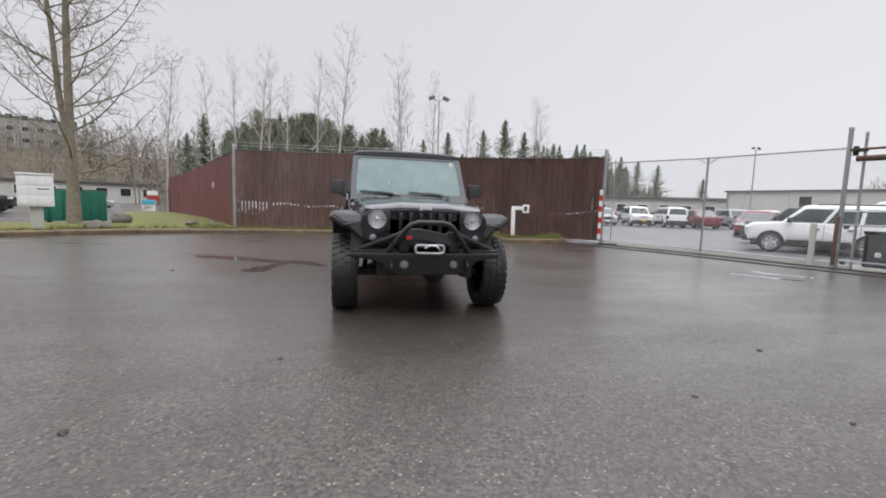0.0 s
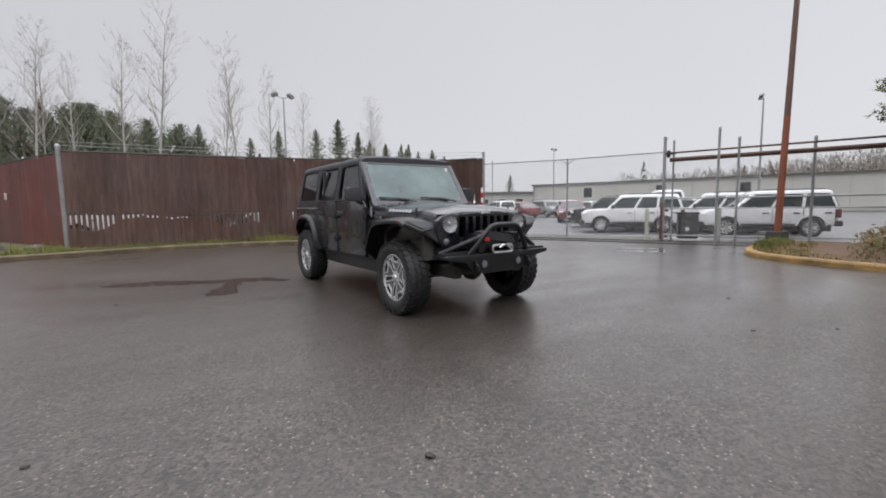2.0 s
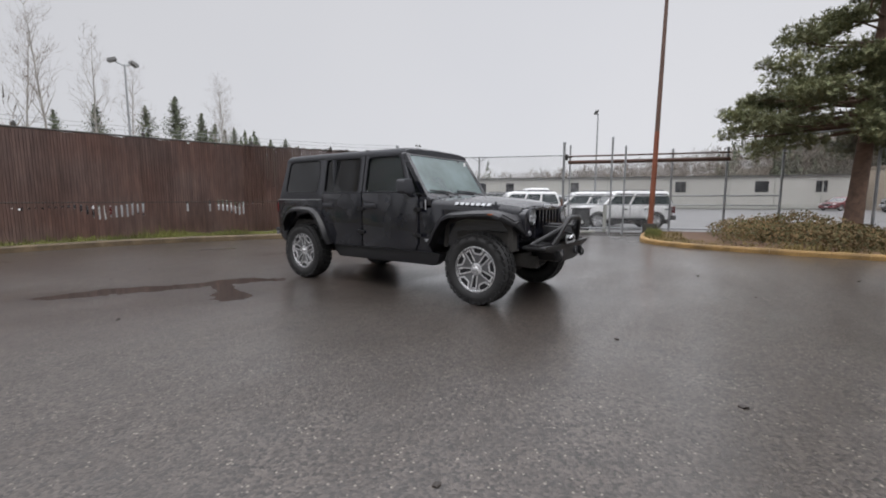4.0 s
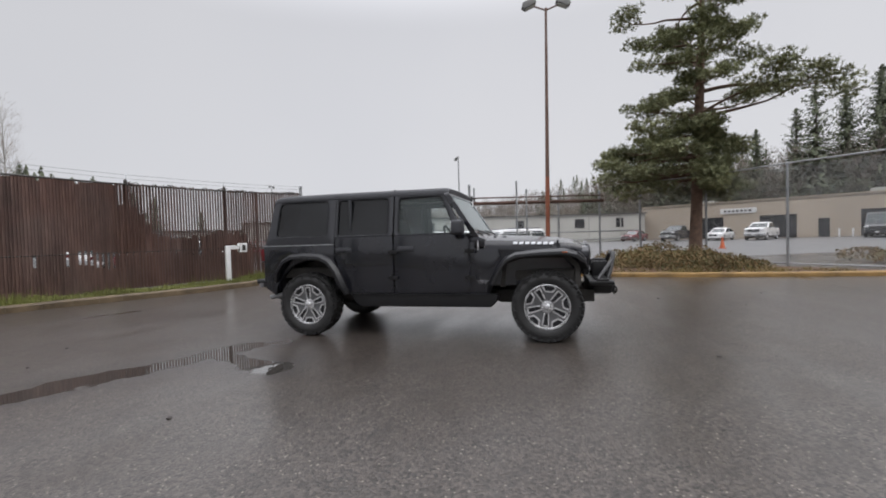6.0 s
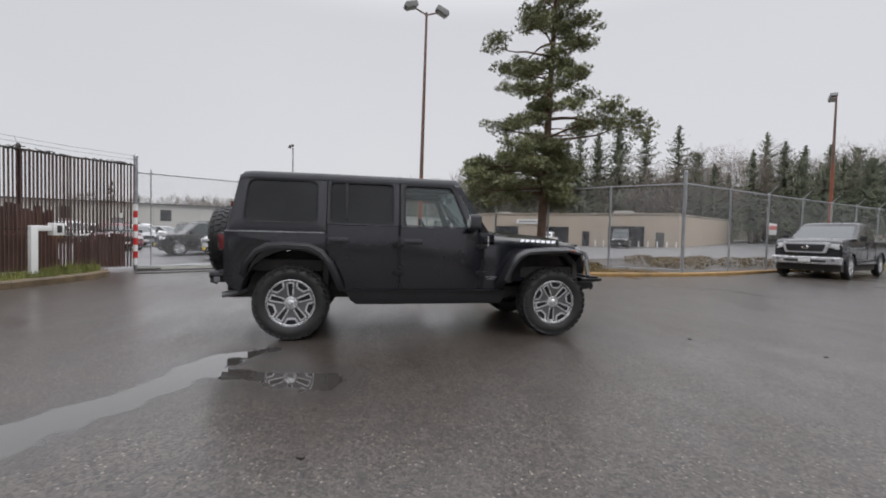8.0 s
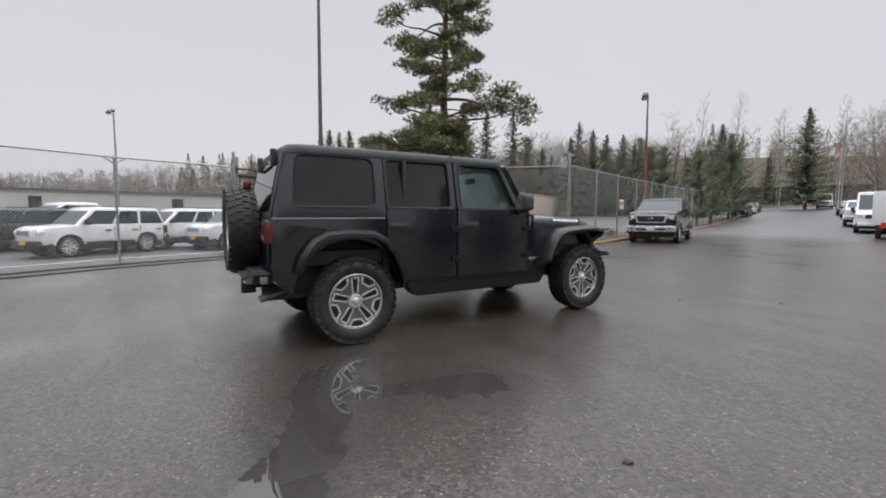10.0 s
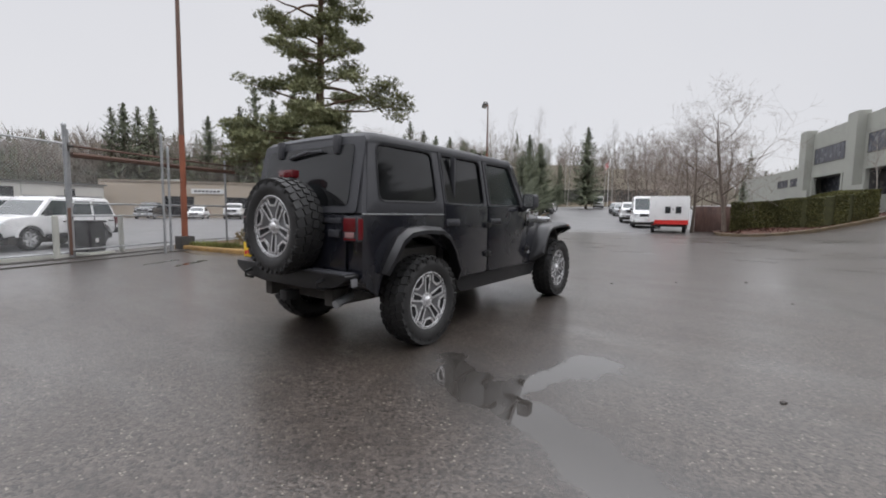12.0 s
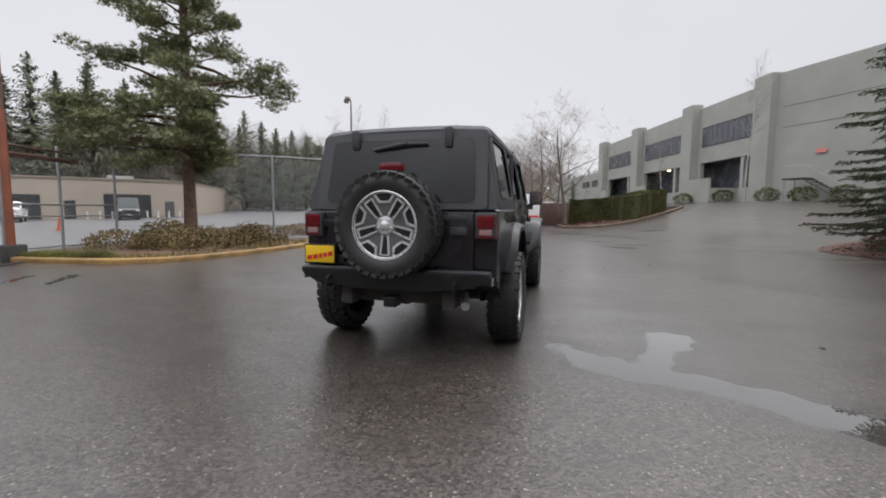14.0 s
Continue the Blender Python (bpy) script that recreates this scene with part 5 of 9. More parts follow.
def off_road_car():
    j = empty("off_road_car", "black wet four-door off-road car with hardtop, winch bumper and silver wheels", "off-road car")

    # Tub and underside
    tub = [(-0.66, 0.50), (0.90, 0.50)] + arch(1.473, 0.42, 0.53, 172, 10) + [(2.13, 0.58), (2.15, 1.13), (-0.66, 1.13)]
    part("tub", prism(tub, -0.752, 0.752, "x", 0.012), M_PAINT, j)
    under = box(-0.42, 0.42, -1.85, 2.05, 0.40, 0.54, 0.02)
    for x in (-0.42, 0.42):
        box(x - 0.05, x + 0.05, -2.0, 2.2, 0.40, 0.54, 0.015, bm=under)
    box(-0.28, 0.10, -0.75, 0.15, 0.34, 0.45, 0.03, bm=under)
    box(-0.7, 0.7, -1.78, -0.9, 0.66, 0.8, 0.02, bm=under)
    box(-0.7, 0.7, 0.95, 2.0, 0.72, 0.85, 0.02, bm=under)
    part("chassis", under, M_CHASSIS, j, "dirty black frame and underside, lightened for lens veil")
    for y in (-1.473, 1.473):
        ax = tube([(-0.66, y, 0.39), (0.66, y, 0.39)], 0.045, 12)
        lathe([(0, -0.13), (0.08, -0.11), (0.13, -0.03), (0.13, 0.03), (0.08, 0.11), (0, 0.13)], Matrix.Translation((0.18, y, 0.39)) @ pose(0, 0, 0, 90, 0, 0), 16, ax)
        part("axle", ax, M_CHASSIS, j)
        for x in (-0.5, 0.5):
            pts = [(x + 0.055 * math.cos(t * 0.7), y + 0.055 * math.sin(t * 0.7), 0.42 + t * 0.0085) for t in range(40)]
            part("coil_spring", tube(pts, 0.011, 6), M_BLACKSTEEL, j)
            part("shock_absorber", tube([(x * 1.15, y + 0.14, 0.36), (x * 1.05, y + 0.10, 0.82)], 0.028, 8), M_ALLOYDARK, j)
    part("muffler", tube([(-0.30, 1.9, 0.50), (0.45, 1.9, 0.50)], 0.10, 14), M_ALLOYDARK, j)
    part("tail_pipe", tube([(-0.35, 1.95, 0.50), (-0.52, 2.05, 0.48), (-0.56, 2.24, 0.44)], 0.033, 12), M_GALV, j, "dull steel tail pipe")
    part("skid_plate", prism([(-1.85, 0.47), (-1.2, 0.36), (-0.9, 0.36), (-0.6, 0.44)], -0.3, 0.3, "x", 0.01), M_CHASSIS, j)
    part("tow_hitch", box(-0.05, 0.05, 2.2, 2.33, 0.42, 0.50, 0.01), M_BLACKSTEEL, j)

    # Sides
    quarter = [(1.135, 1.135), (1.135, 0.96), (1.06, 0.74)] + arch(1.473, 0.42, 0.535, 148, 8, 12) + [(2.13, 0.585), (2.158, 1.135)]
    rear_door = [(0.345, 0.53), (0.90, 0.53), (0.97, 0.60), (1.05, 0.75), (1.122, 0.97), (1.122, 1.232), (0.345, 1.232)]
    front_door = [(0.325, 0.53), (0.325, 1.232), (-0.545, 1.232), (-0.61, 1.15), (-0.61, 0.62), (-0.56, 0.53)]
    for s in (-1, 1):
        a, b = s * 0.74, s * 0.785
        part("quarter_panel", prism(quarter, a, b, "x", 0.012), M_PAINT, j)
        for y in (0.335, 1.128):
            stack = [[(s * (side_x(z) - 0.075), y - 0.028, z), (s * (side_x(z) - 0.036), y - 0.028, z), (s * (side_x(z) - 0.036), y + 0.028, z), (s * (side_x(z) - 0.075), y + 0.028, z)] for z in (0.55, 1.2, 1.5, 1.74)]
            part("door_pillar", loft(stack), M_BLACKSTEEL, j)
        part("belt_moulding", prism([(1.14, 1.138), (2.155, 1.138), (2.152, 1.150), (1.14, 1.150)], s * 0.76, s * 0.79, "x", 0.003), M_GALV, j, "wet pale belt moulding")
        for name, shape, win, glass, pan, handle_y in (
            ("rear_door", rear_door, [(1.085, 1.25), (1.085, 1.695), (0.415, 1.695), (0.415, 1.25)], M_TINT, [(1.122, 1.236), (1.122, 1.735), (0.345, 1.735), (0.345, 1.236)], 1.0),
            ("front_door", front_door, [(0.27, 1.25), (0.27, 1.69), (-0.255, 1.69), (-0.445, 1.25)], M_HALFFOG, [(0.325, 1.236), (0.325, 1.735), (-0.295, 1.735), (-0.535, 1.236)], 0.18),
        ):
            door = part(name, prism(shape, s * 0.745, s * 0.787, "x", 0.012), M_PAINT, j)
            part("window_frame", ring_panel(pan, win, s, 0.05, 0.002, 0.03, 0.045), M_TEXTURED, door)
            part("window_seal", ring_panel([(y + (0.014 if y > sum(p[0] for p in win) / 4 else -0.014), z + (0.012 if z > 1.4 else -0.012)) for y, z in win], win, s, 0.03, 0.006, 0.05, 0.045), M_ALLOYDARK, door, "wet black window seal")
            pane = part("window", pane_on_side(win, s, 0.018), glass, door, "dark tinted side glass" if name == "rear_door" else "clear side glass")
            pane.visible_shadow = False
            if name == "rear_door":
                part("window_divider", prism([(0.905, 1.25), (0.905, 1.695), (0.93, 1.695), (0.93, 1.25)], s * 0.70, s * 0.745, "x", 0.004), M_TEXTURED, door)
            cup = box(s * 0.787, s * 0.81, handle_y - 0.085, handle_y + 0.085, 1.055, 1.082, 0.008)
            box(s * 0.785, s * 0.80, handle_y - 0.11, handle_y + 0.11, 1.035, 1.10, 0.012, bm=cup)
            part("handle", cup, M_TEXTURED, door)
            hy = 0.36 if name == "rear_door" else -0.595
            for z in (1.03, 0.72):
                hinge = box(s * 0.785, s * 0.806, hy - 0.075, hy + 0.045, z - 0.022, z + 0.022, 0.006)
                tube([(s * 0.802, hy, z - 0.032), (s * 0.802, hy, z + 0.032)], 0.014, 8, hinge)
                part("hinge", hinge, M_BLACKSTEEL, door)
            if name == "front_door":
                part("door_lock", lathe([(0, 0.006), (0.011, 0.005), (0.013, 0)], Matrix.Translation((s * 0.787, 0.30, 1.04)) @ (OUT_RIGHT if s < 0 else OUT_LEFT), 10), M_CHROME, door, "chrome lock cylinder")
        qwin = [(1.975, 1.255), (1.93, 1.695), (1.235, 1.695), (1.235, 1.255)]
        part("hardtop_side", ring_panel([(2.125, 1.152), (2.01, 1.745), (1.13, 1.745), (1.13, 1.152)], qwin, s, 0.05, 0.0, 0.03, 0.07), M_TEXTURED, j, "textured black hardtop side")
        seal = [(y + (0.012 if y > 1.6 else -0.012), z + (0.012 if z > 1.5 else -0.012)) for y, z in qwin]
        part("window_seal", ring_panel(seal, qwin, s, 0.02, 0.004, 0.08, 0.07), M_ALLOYDARK, j)
        pane = part("quarter_window", pane_on_side(qwin, s, 0.012, 0.07), M_TINT, j, "dark tinted quarter glass")
        pane.visible_shadow = False
        rock = prism([(-0.93, 0.52), (0.92, 0.52), (0.87, 0.41), (0.80, 0.36), (-0.84, 0.365), (-0.9, 0.42)], s * 0.62, s * 0.765, "x", 0.02)
        part("rocker_guard", rock, M_FLARE, j)
        part("cowl_side", prism([(-0.60, 0.46), (-0.60, 1.06), (-0.93, 1.04), (-0.97, 0.90), (-0.88, 0.72), (-0.82, 0.56), (-0.80, 0.46)], s * 0.66, s * 0.748, "x", 0.01), M_PAINT, j)
        part("rocker_seam", prism([(-0.9, 0.512), (0.9, 0.512), (0.9, 0.526), (-0.9, 0.526)], s * 0.7, s * 0.79, "x", 0.003), M_ALLOYDARK, j)
        fender(j, s, [(-0.79, 0.55), (-0.84, 0.66), (-0.93, 0.83), (-1.02, 0.945), (-1.14, 1.0), (-1.40, 1.022), (-1.66, 1.03), (-1.80, 0.99), (-1.90, 0.91)], 0.60, 0.925, 0.05)
        fender(j, s, [(0.93, 0.53), (0.97, 0.64), (1.06, 0.83), (1.16, 0.955), (1.29, 1.02), (1.52, 1.035), (1.72, 1.02), (1.84, 0.955), (1.94, 0.82), (1.99, 0.68)], 0.775, 0.90, 0.055)
        nose = loft([[(s * 0.60, -1.90, 0.935), (s * 0.78, -1.885, 0.935), (s * 0.765, -1.88, 0.88), (s * 0.61, -1.93, 0.78)], [(s * 0.60, -1.84, 0.99), (s * 0.90, -1.80, 1.005), (s * 0.88, -1.80, 0.96), (s * 0.61, -1.84, 0.80)]])
        part("flare_nose", nose, M_FLARE, j)
        part("side_marker", box(s * 0.905, s * 0.928, -1.70, -1.64, 0.99, 1.006, 0.005), M_AMBER, j, "amber side marker lens")
        liner = [(-0.95, 0.6), (-0.98, 0.9), (-1.2, 0.97), (-1.7, 0.97), (-1.83, 0.85), (-1.84, 0.6), (-1.78, 0.6), (-1.78, 0.82), (-1.68, 0.93), (-1.22, 0.93), (-1.03, 0.87), (-1.0, 0.6)]
        part("wheel_well", prism(liner, s * 0.55, s * 0.72, "x"), M_CHASSIS, j)
        part("inner_well", prism([(0.95, 0.5)] + arch(1.473, 0.42, 0.52, 160, 10, 10) + [(2.0, 0.5)], s * 0.50, s * 0.53, "x"), M_CHASSIS, j)
        mir = prism(rounded([(0.805, 1.215), (0.97, 1.225), (0.965, 1.39), (0.81, 1.395)], 0.04), -0.56, -0.43, "y", 0.015)
        if s < 0:
            moved(mir, Matrix.Diagonal((-1, 1, 1, 1)))
        mirror = part("mirror", mir, M_TEXTURED, j, "black door mirror")
        part("mirror_glass", prism(rounded([(s * 0.825, 1.235), (s * 0.955, 1.245), (s * 0.95, 1.375), (s * 0.83, 1.38)], 0.03), -0.432, -0.426, "y"), M_CHROME, mirror, "mirror glass")
        part("mirror_arm", tube([(s * 0.76, -0.50, 1.19), (s * 0.83, -0.50, 1.22), (s * 0.86, -0.50, 1.26)], 0.025, 8), M_TEXTURED, mirror)
        latch = box(s * 0.615, s * 0.655, -1.63, -1.55, 1.0, 1.10, 0.012)
        tube([(s * 0.645, -1.60, 1.06), (s * 0.66, -1.60, 1.13)], 0.012, 8, latch)
        part("hood_latch", latch, M_TEXTURED, j)
        bars(j, s, lambda y: 0.716 + 0.055 * (y + 1.1) + 0.004, -1.10, lambda y: 1.095 + 0.03 * (y + 1.1), 0.47, 0.028, 7, "hood_lettering", 0.012, 0.28)
        bars(j, s, lambda y: 0.752, -0.68, lambda y: 0.672, 0.14, 0.009, 9, "fender_badge", 0.0, 0.3)
        bars(j, s, lambda y: 0.752, -0.70, lambda y: 0.650, 0.09, 0.006, 7, "fender_badge", 0.0, 0.3)

    # Roof, rear and windscreen
    rows = []
    for y, lift in ((-0.36, -0.025), (-0.31, -0.004), (0.3, 0.0), (1.2, 0.004), (1.90, 0.0), (1.99, -0.012), (2.025, -0.045)):
        prof = [(-0.692, 1.70), (-0.690, 1.737), (-0.672, 1.762), (-0.635, 1.777), (-0.40, 1.792), (0, 1.797), (0.40, 1.792), (0.635, 1.777), (0.672, 1.762), (0.690, 1.737), (0.692, 1.70)]
        rows.append([(x, y, z + lift + 0.018) for x, z in prof])
    part("hardtop_roof", loft(rows), M_TEXTURED, j, "textured black hardtop roof")
    part("roof_seam", box(-0.68, 0.68, 0.333, 0.341, 1.74, 1.80), M_CHASSIS, j)
    yb = lambda z: 2.158 - (z - 1.15) * 0.22
    ro, ri = rounded([(-0.70, 1.152), (-0.682, 1.752), (0.682, 1.752), (0.70, 1.152)], 0.04, 4), rounded([(-0.60, 1.21), (-0.575, 1.69), (0.575, 1.69), (0.60, 1.21)], 0.05, 4)
    own = bmesh.new()
    rws = [[own.verts.new((x, yb(z) - d, z)) for x, z in q] for q, d in ((ro, 0.06), (ro, 0.0), (ri, -0.004), (ri, 0.05))]
    for a, b in zip(rws, rws[1:] + rws[:1]):
        for k in range(len(ro)):
            own.faces.new((a[k], a[(k + 1) % len(ro)], b[(k + 1) % len(ro)], b[k]))
    part("hardtop_back", own, M_TEXTURED, j, "textured black hardtop back")
    for s in (-1, 1):
        part("hardtop_corner", loft([[(s * 0.66, yb(z) - 0.02, z), (s * (side_x(z) - 0.03), yb(z) - 0.008, z), (s * (side_x(z) - 0.004), yb(z) - 0.04, z), (s * (side_x(z) - 0.03), yb(z) - 0.12, z)] for z in (1.152, 1.35, 1.55, 1.72)]), M_TEXTURED, j)
    gl = loft([[(x, yb(z) + 0.012, z) for x, z in rounded([(-0.606, 1.205), (-0.58, 1.695), (0.58, 1.695), (0.606, 1.205)], 0.05, 4)], [(x, yb(z) + 0.005, z) for x, z in rounded([(-0.606, 1.205), (-0.58, 1.695), (0.58, 1.695), (0.606, 1.205)], 0.05, 4)]])
    rear_glass = part("rear_window", gl, M_TINT, j, "dark tinted lift-up rear glass")
    rear_glass.visible_shadow = False
    for s in (-1, 1):
        part("glass_hinge", moved(box(-0.03, 0.03, -0.02, 0.03, -0.075, 0.075, 0.012), Matrix.Translation((s * 0.385, yb(1.70) + 0.02, 1.70))), M_TEXTURED, j)
    blade = tube([(0.02, yb(1.64) + 0.045, 1.655), (-0.22, yb(1.65) + 0.035, 1.655)], 0.012, 6)
    tube([(0.22, yb(1.62) + 0.03, 1.618), (-0.06, yb(1.63) + 0.045, 1.66)], 0.016, 6, blade)
    part("rear_wiper", blade, M_TEXTURED, j)
    gate = prism(rounded([(-0.60, 0.64), (0.60, 0.64), (0.615, 1.135), (-0.615, 1.135)], 0.03), 2.145, 2.178, "y", 0.01)
    tail = part("tailgate", gate, M_PAINT, j)
    part("tailgate_handle", box(-0.56, -0.43, 2.178, 2.205, 0.96, 1.02, 0.01), M_TEXTURED, tail)
    part("tailgate_vent", box(-0.56, -0.36, 2.178, 2.188, 1.07, 1.11, 0.004), M_TEXTURED, tail)
    for z in (1.04, 0.76):
        part("tailgate_hinge", box(0.44, 0.64, 2.178, 2.20, z - 0.03, z + 0.03, 0.008), M_BLACKSTEEL, tail)
    for s in (-1, 1):
        lamp = part("tail_light", box(s * 0.622, s * 0.778, 2.14, 2.215, 0.935, 1.125, 0.014), M_TEXTURED, j, "tail light in black bezel")
        part("red_lens", box(s * 0.637, s * 0.763, 2.212, 2.226, 1.01, 1.112, 0.006), M_TAILRED, lamp, "red lens")
        part("clear_lens", box(s * 0.655, s * 0.745, 2.212, 2.226, 0.965, 1.007, 0.006), M_TAILCLEAR, lamp, "pale reversing lens")
        part("red_lens", box(s * 0.637, s * 0.763, 2.212, 2.224, 0.945, 0.962, 0.004), M_TAILRED, lamp)
        part("red_lens", box(s * 0.770, s * 0.781, 2.15, 2.205, 0.95, 1.11, 0.004), M_TAILRED, lamp)
        part("body_corner", prism([(2.10, 0.60), (2.165, 0.62), (2.165, 1.135), (2.10, 1.135)], s * 0.62, s * 0.782, "x", 0.012), M_PAINT, j)
    bump = prism(rounded([(-0.76, 0.69), (0.76, 0.69), (0.74, 0.645), (0.62, 0.585), (0.30, 0.55), (-0.30, 0.55), (-0.62, 0.585), (-0.74, 0.645)], 0.03), 2.17, 2.31, "y", 0.02)
    rb = part("rear_bumper", bump, M_BLACKSTEEL, j, "black steel rear bumper")
    for s in (-1, 1):
        part("bumper_pad", box(s * 0.28, s * 0.745, 2.2, 2.315, 0.688, 0.703, 0.004), M_TEXTURED, rb)
        part("tow_ring", tube([(s * 0.5, 2.30, 0.56), (s * 0.5, 2.37, 0.58), (s * 0.5, 2.37, 0.62), (s * 0.5, 2.30, 0.64)], 0.012, 6), M_BLACKSTEEL, rb)
        part("reflector", box(s * 0.752, s * 0.766, 2.20, 2.26, 0.60, 0.66, 0.004), M_DIMLAMP, rb, "pale square reflector")
    plate = part("plate_holder", box(0.495, 0.775, 2.205, 2.23, 0.715, 0.875, 0.008), M_BLACKSTEEL, j, "black plate bracket")
    card = part("plate", box(0.507, 0.763, 2.23, 2.236, 0.727, 0.863, 0.002), M_YELLOW, plate, "yellow dealer plate with red bars")
    pb = bmesh.new()
    for i, (a, b) in enumerate(((0.52, 0.56), (0.57, 0.60), (0.61, 0.64), (0.65, 0.695), (0.705, 0.745))):
        z = 0.80 - 0.008 * i
        loft([[(a, 2.2375, z - 0.018), (b, 2.2375, z - 0.022), (b, 2.2375, z + 0.012), (a, 2.2375, z + 0.018)], [(a, 2.239, z - 0.018), (b, 2.239, z - 0.022), (b, 2.239, z + 0.012), (a, 2.239, z + 0.018)]], pb)
    part("plate_bars", pb, M_RED, card, "red lettering bars")
    bulb = part("high_brake_light", box(-0.09, 0.09, 2.215, 2.29, 1.43, 1.495, 0.01), M_TAILRED, j, "red high brake light on a stalk")
    part("stalk", prism([(2.17, 1.02), (2.21, 1.02), (2.255, 1.40), (2.27, 1.435), (2.20, 1.435), (2.19, 1.38)], -0.03, 0.03, "x", 0.008), M_TEXTURED, bulb)
    part("camera_pod", box(-0.05, 0.05, 2.2, 2.27, 1.385, 1.43, 0.008), M_TEXTURED, bulb)
    part("spare_carrier", lathe([(0.02, 0), (0.13, 0), (0.13, 0.05), (0.06, 0.09), (0.02, 0.09)], Matrix.Translation((0, 2.17, 1.03)) @ pose(0, 0, 0, -90, 0, 0), 16), M_BLACKSTEEL, j)

    wy = lambda z: -0.715 + (z - 1.185) * 0.66
    wo, wi = rounded([(-0.735, 1.165), (0.735, 1.165), (0.70, 1.745), (-0.70, 1.745)], 0.05, 4), rounded([(-0.665, 1.235), (0.665, 1.235), (0.64, 1.70), (-0.64, 1.70)], 0.05, 4)
    own = bmesh.new()
    rws = [[own.verts.new((x, wy(z) + d, z)) for x, z in q] for q, d in ((wo, 0.07), (wo, 0.0), (wi, 0.006), (wi, 0.06))]
    for a, b in zip(rws, rws[1:] + rws[:1]):
        for k in range(len(wo)):
            own.faces.new((a[k], a[(k + 1) % len(wo)], b[(k + 1) % len(wo)], b[k]))
    screen = part("windshield_frame", own, M_PAINT, j)
    gl = loft([[(x, wy(z) + 0.014, z) for x, z in wi], [(x, wy(z) + 0.02, z) for x, z in wi]])
    g = part("windshield", gl, M_FOGGED, screen, "wet misted windshield")
    g.visible_shadow = False
    part("stickers", box(0.555, 0.60, wy(1.64) + 0.004, wy(1.64) + 0.012, 1.60, 1.68, 0.001), M_WHITE, screen, "small white inspection sticker")
    part("mirror_mount", box(-0.1, 0.1, wy(1.6) + 0.06, wy(1.6) + 0.10, 1.56, 1.63, 0.012), M_TEXTURED, screen, "interior mirror")
    for x0, x1 in ((-0.62, -0.16), (-0.02, 0.46)):
        w = tube([(x0, wy(1.255) - 0.012, 1.262), (x1 - 0.04, wy(1.235) - 0.014, 1.242)], 0.011, 6)
        tube([(x1 + 0.04, -0.76, 1.205), (x1 - 0.12, wy(1.25) - 0.02, 1.245), ((x0 + x1) / 2, wy(1.26) - 0.014, 1.26)], 0.009, 6, w)
        part("wiper", w, M_TEXTURED, screen)
    part("cowl", prism([(-0.78, 1.165), (-0.69, 1.19), (-0.60, 1.19), (-0.60, 1.08), (-0.78, 1.08)], -0.735, 0.735, "x", 0.012), M_PAINT, j)

    # Nose
    stations = []
    for y, w, e, c in ((-0.775, 0.735, 1.10, 1.20), (-0.95, 0.722, 1.095, 1.198), (-1.25, 0.695, 1.08, 1.185), (-1.55, 0.662, 1.062, 1.16), (-1.72, 0.642, 1.048, 1.138), (-1.82, 0.625, 1.035, 1.115), (-1.865, 0.61, 1.02, 1.08)):
        stations.append([(-w, y, e - 0.06), (-w + 0.004, y, e), (-w + 0.035, y, e + 0.045), (-w + 0.12, y, e + (c - e) * 0.66), (-0.34, y, e + (c - e) * 0.84), (-0.26, y, c), (0.26, y, c), (0.34, y, e + (c - e) * 0.84), (w - 0.12, y, e + (c - e) * 0.66), (w - 0.035, y, e + 0.045), (w - 0.004, y, e), (w, y, e - 0.06)])
    hood = part("hood", loft(stations), M_PAINT, j, "wet black hood")
    for x in (-0.42, 0.42):
        part("washer_nozzle", box(x - 0.02, x + 0.02, -1.0, -0.95, 1.165, 1.185, 0.006), M_TEXTURED, hood)
        part("hood_bumper", lathe([(0, 0.03), (0.018, 0.028), (0.02, 0)], Matrix.Translation((x * 1.05, -0.86, 1.165)), 10), M_TEXTURED, hood)
    clip = [[(-w, y, 0.62), (-w, y, e), (w, y, e), (w, y, 0.62)] for y, w, e in ((-0.64, 0.742, 1.06), (-0.95, 0.718, 1.035), (-1.55, 0.655, 1.005), (-1.85, 0.605, 0.985))]
    part("engine_bay_side", loft(clip), M_PAINT, j)
    gr = bmesh.new()
    yf, ybk = -1.935, -1.855
    body = [(-0.345, 0.74), (-0.345, 1.06), (-0.56, 1.045), (-0.62, 1.0), (-0.635, 0.92), (-0.60, 0.78), (-0.55, 0.72)]
    prism(body, ybk, yf, "y", 0.012, bm=gr)
    prism([(-x, z) for x, z in body], ybk, yf, "y", 0.012, bm=gr)
    prism([(-0.345, 1.032), (0.345, 1.032), (0.345, 1.064), (0.0, 1.074), (-0.345, 1.064)], ybk, yf, "y", 0.006, bm=gr)
    box(-0.345, 0.345, ybk, yf, 0.72, 0.825, 0.006, bm=gr)
    for i in range(6):
        x = -0.345 + 0.69 * (i + 1) / 7
        box(x - 0.019, x + 0.019, ybk, yf - 0.004, 0.82, 1.036, 0.006, bm=gr)
    grille = part("grille", gr, M_PAINT, j, "black seven-slot grille")
    part("radiator", box(-0.36, 0.36, -1.85, -1.84, 0.74, 1.06), M_CHASSIS, grille)
    lb = bmesh.new()
    for i, x in enumerate((-0.062, -0.03, 0.0, 0.03)):
        box(x, x + 0.026, -1.952, -1.915, 1.062 if i else 1.055, 1.098, 0.003, bm=lb)
    part("hood_badge", lb, M_BADGE, hood, "small silver badge bars")
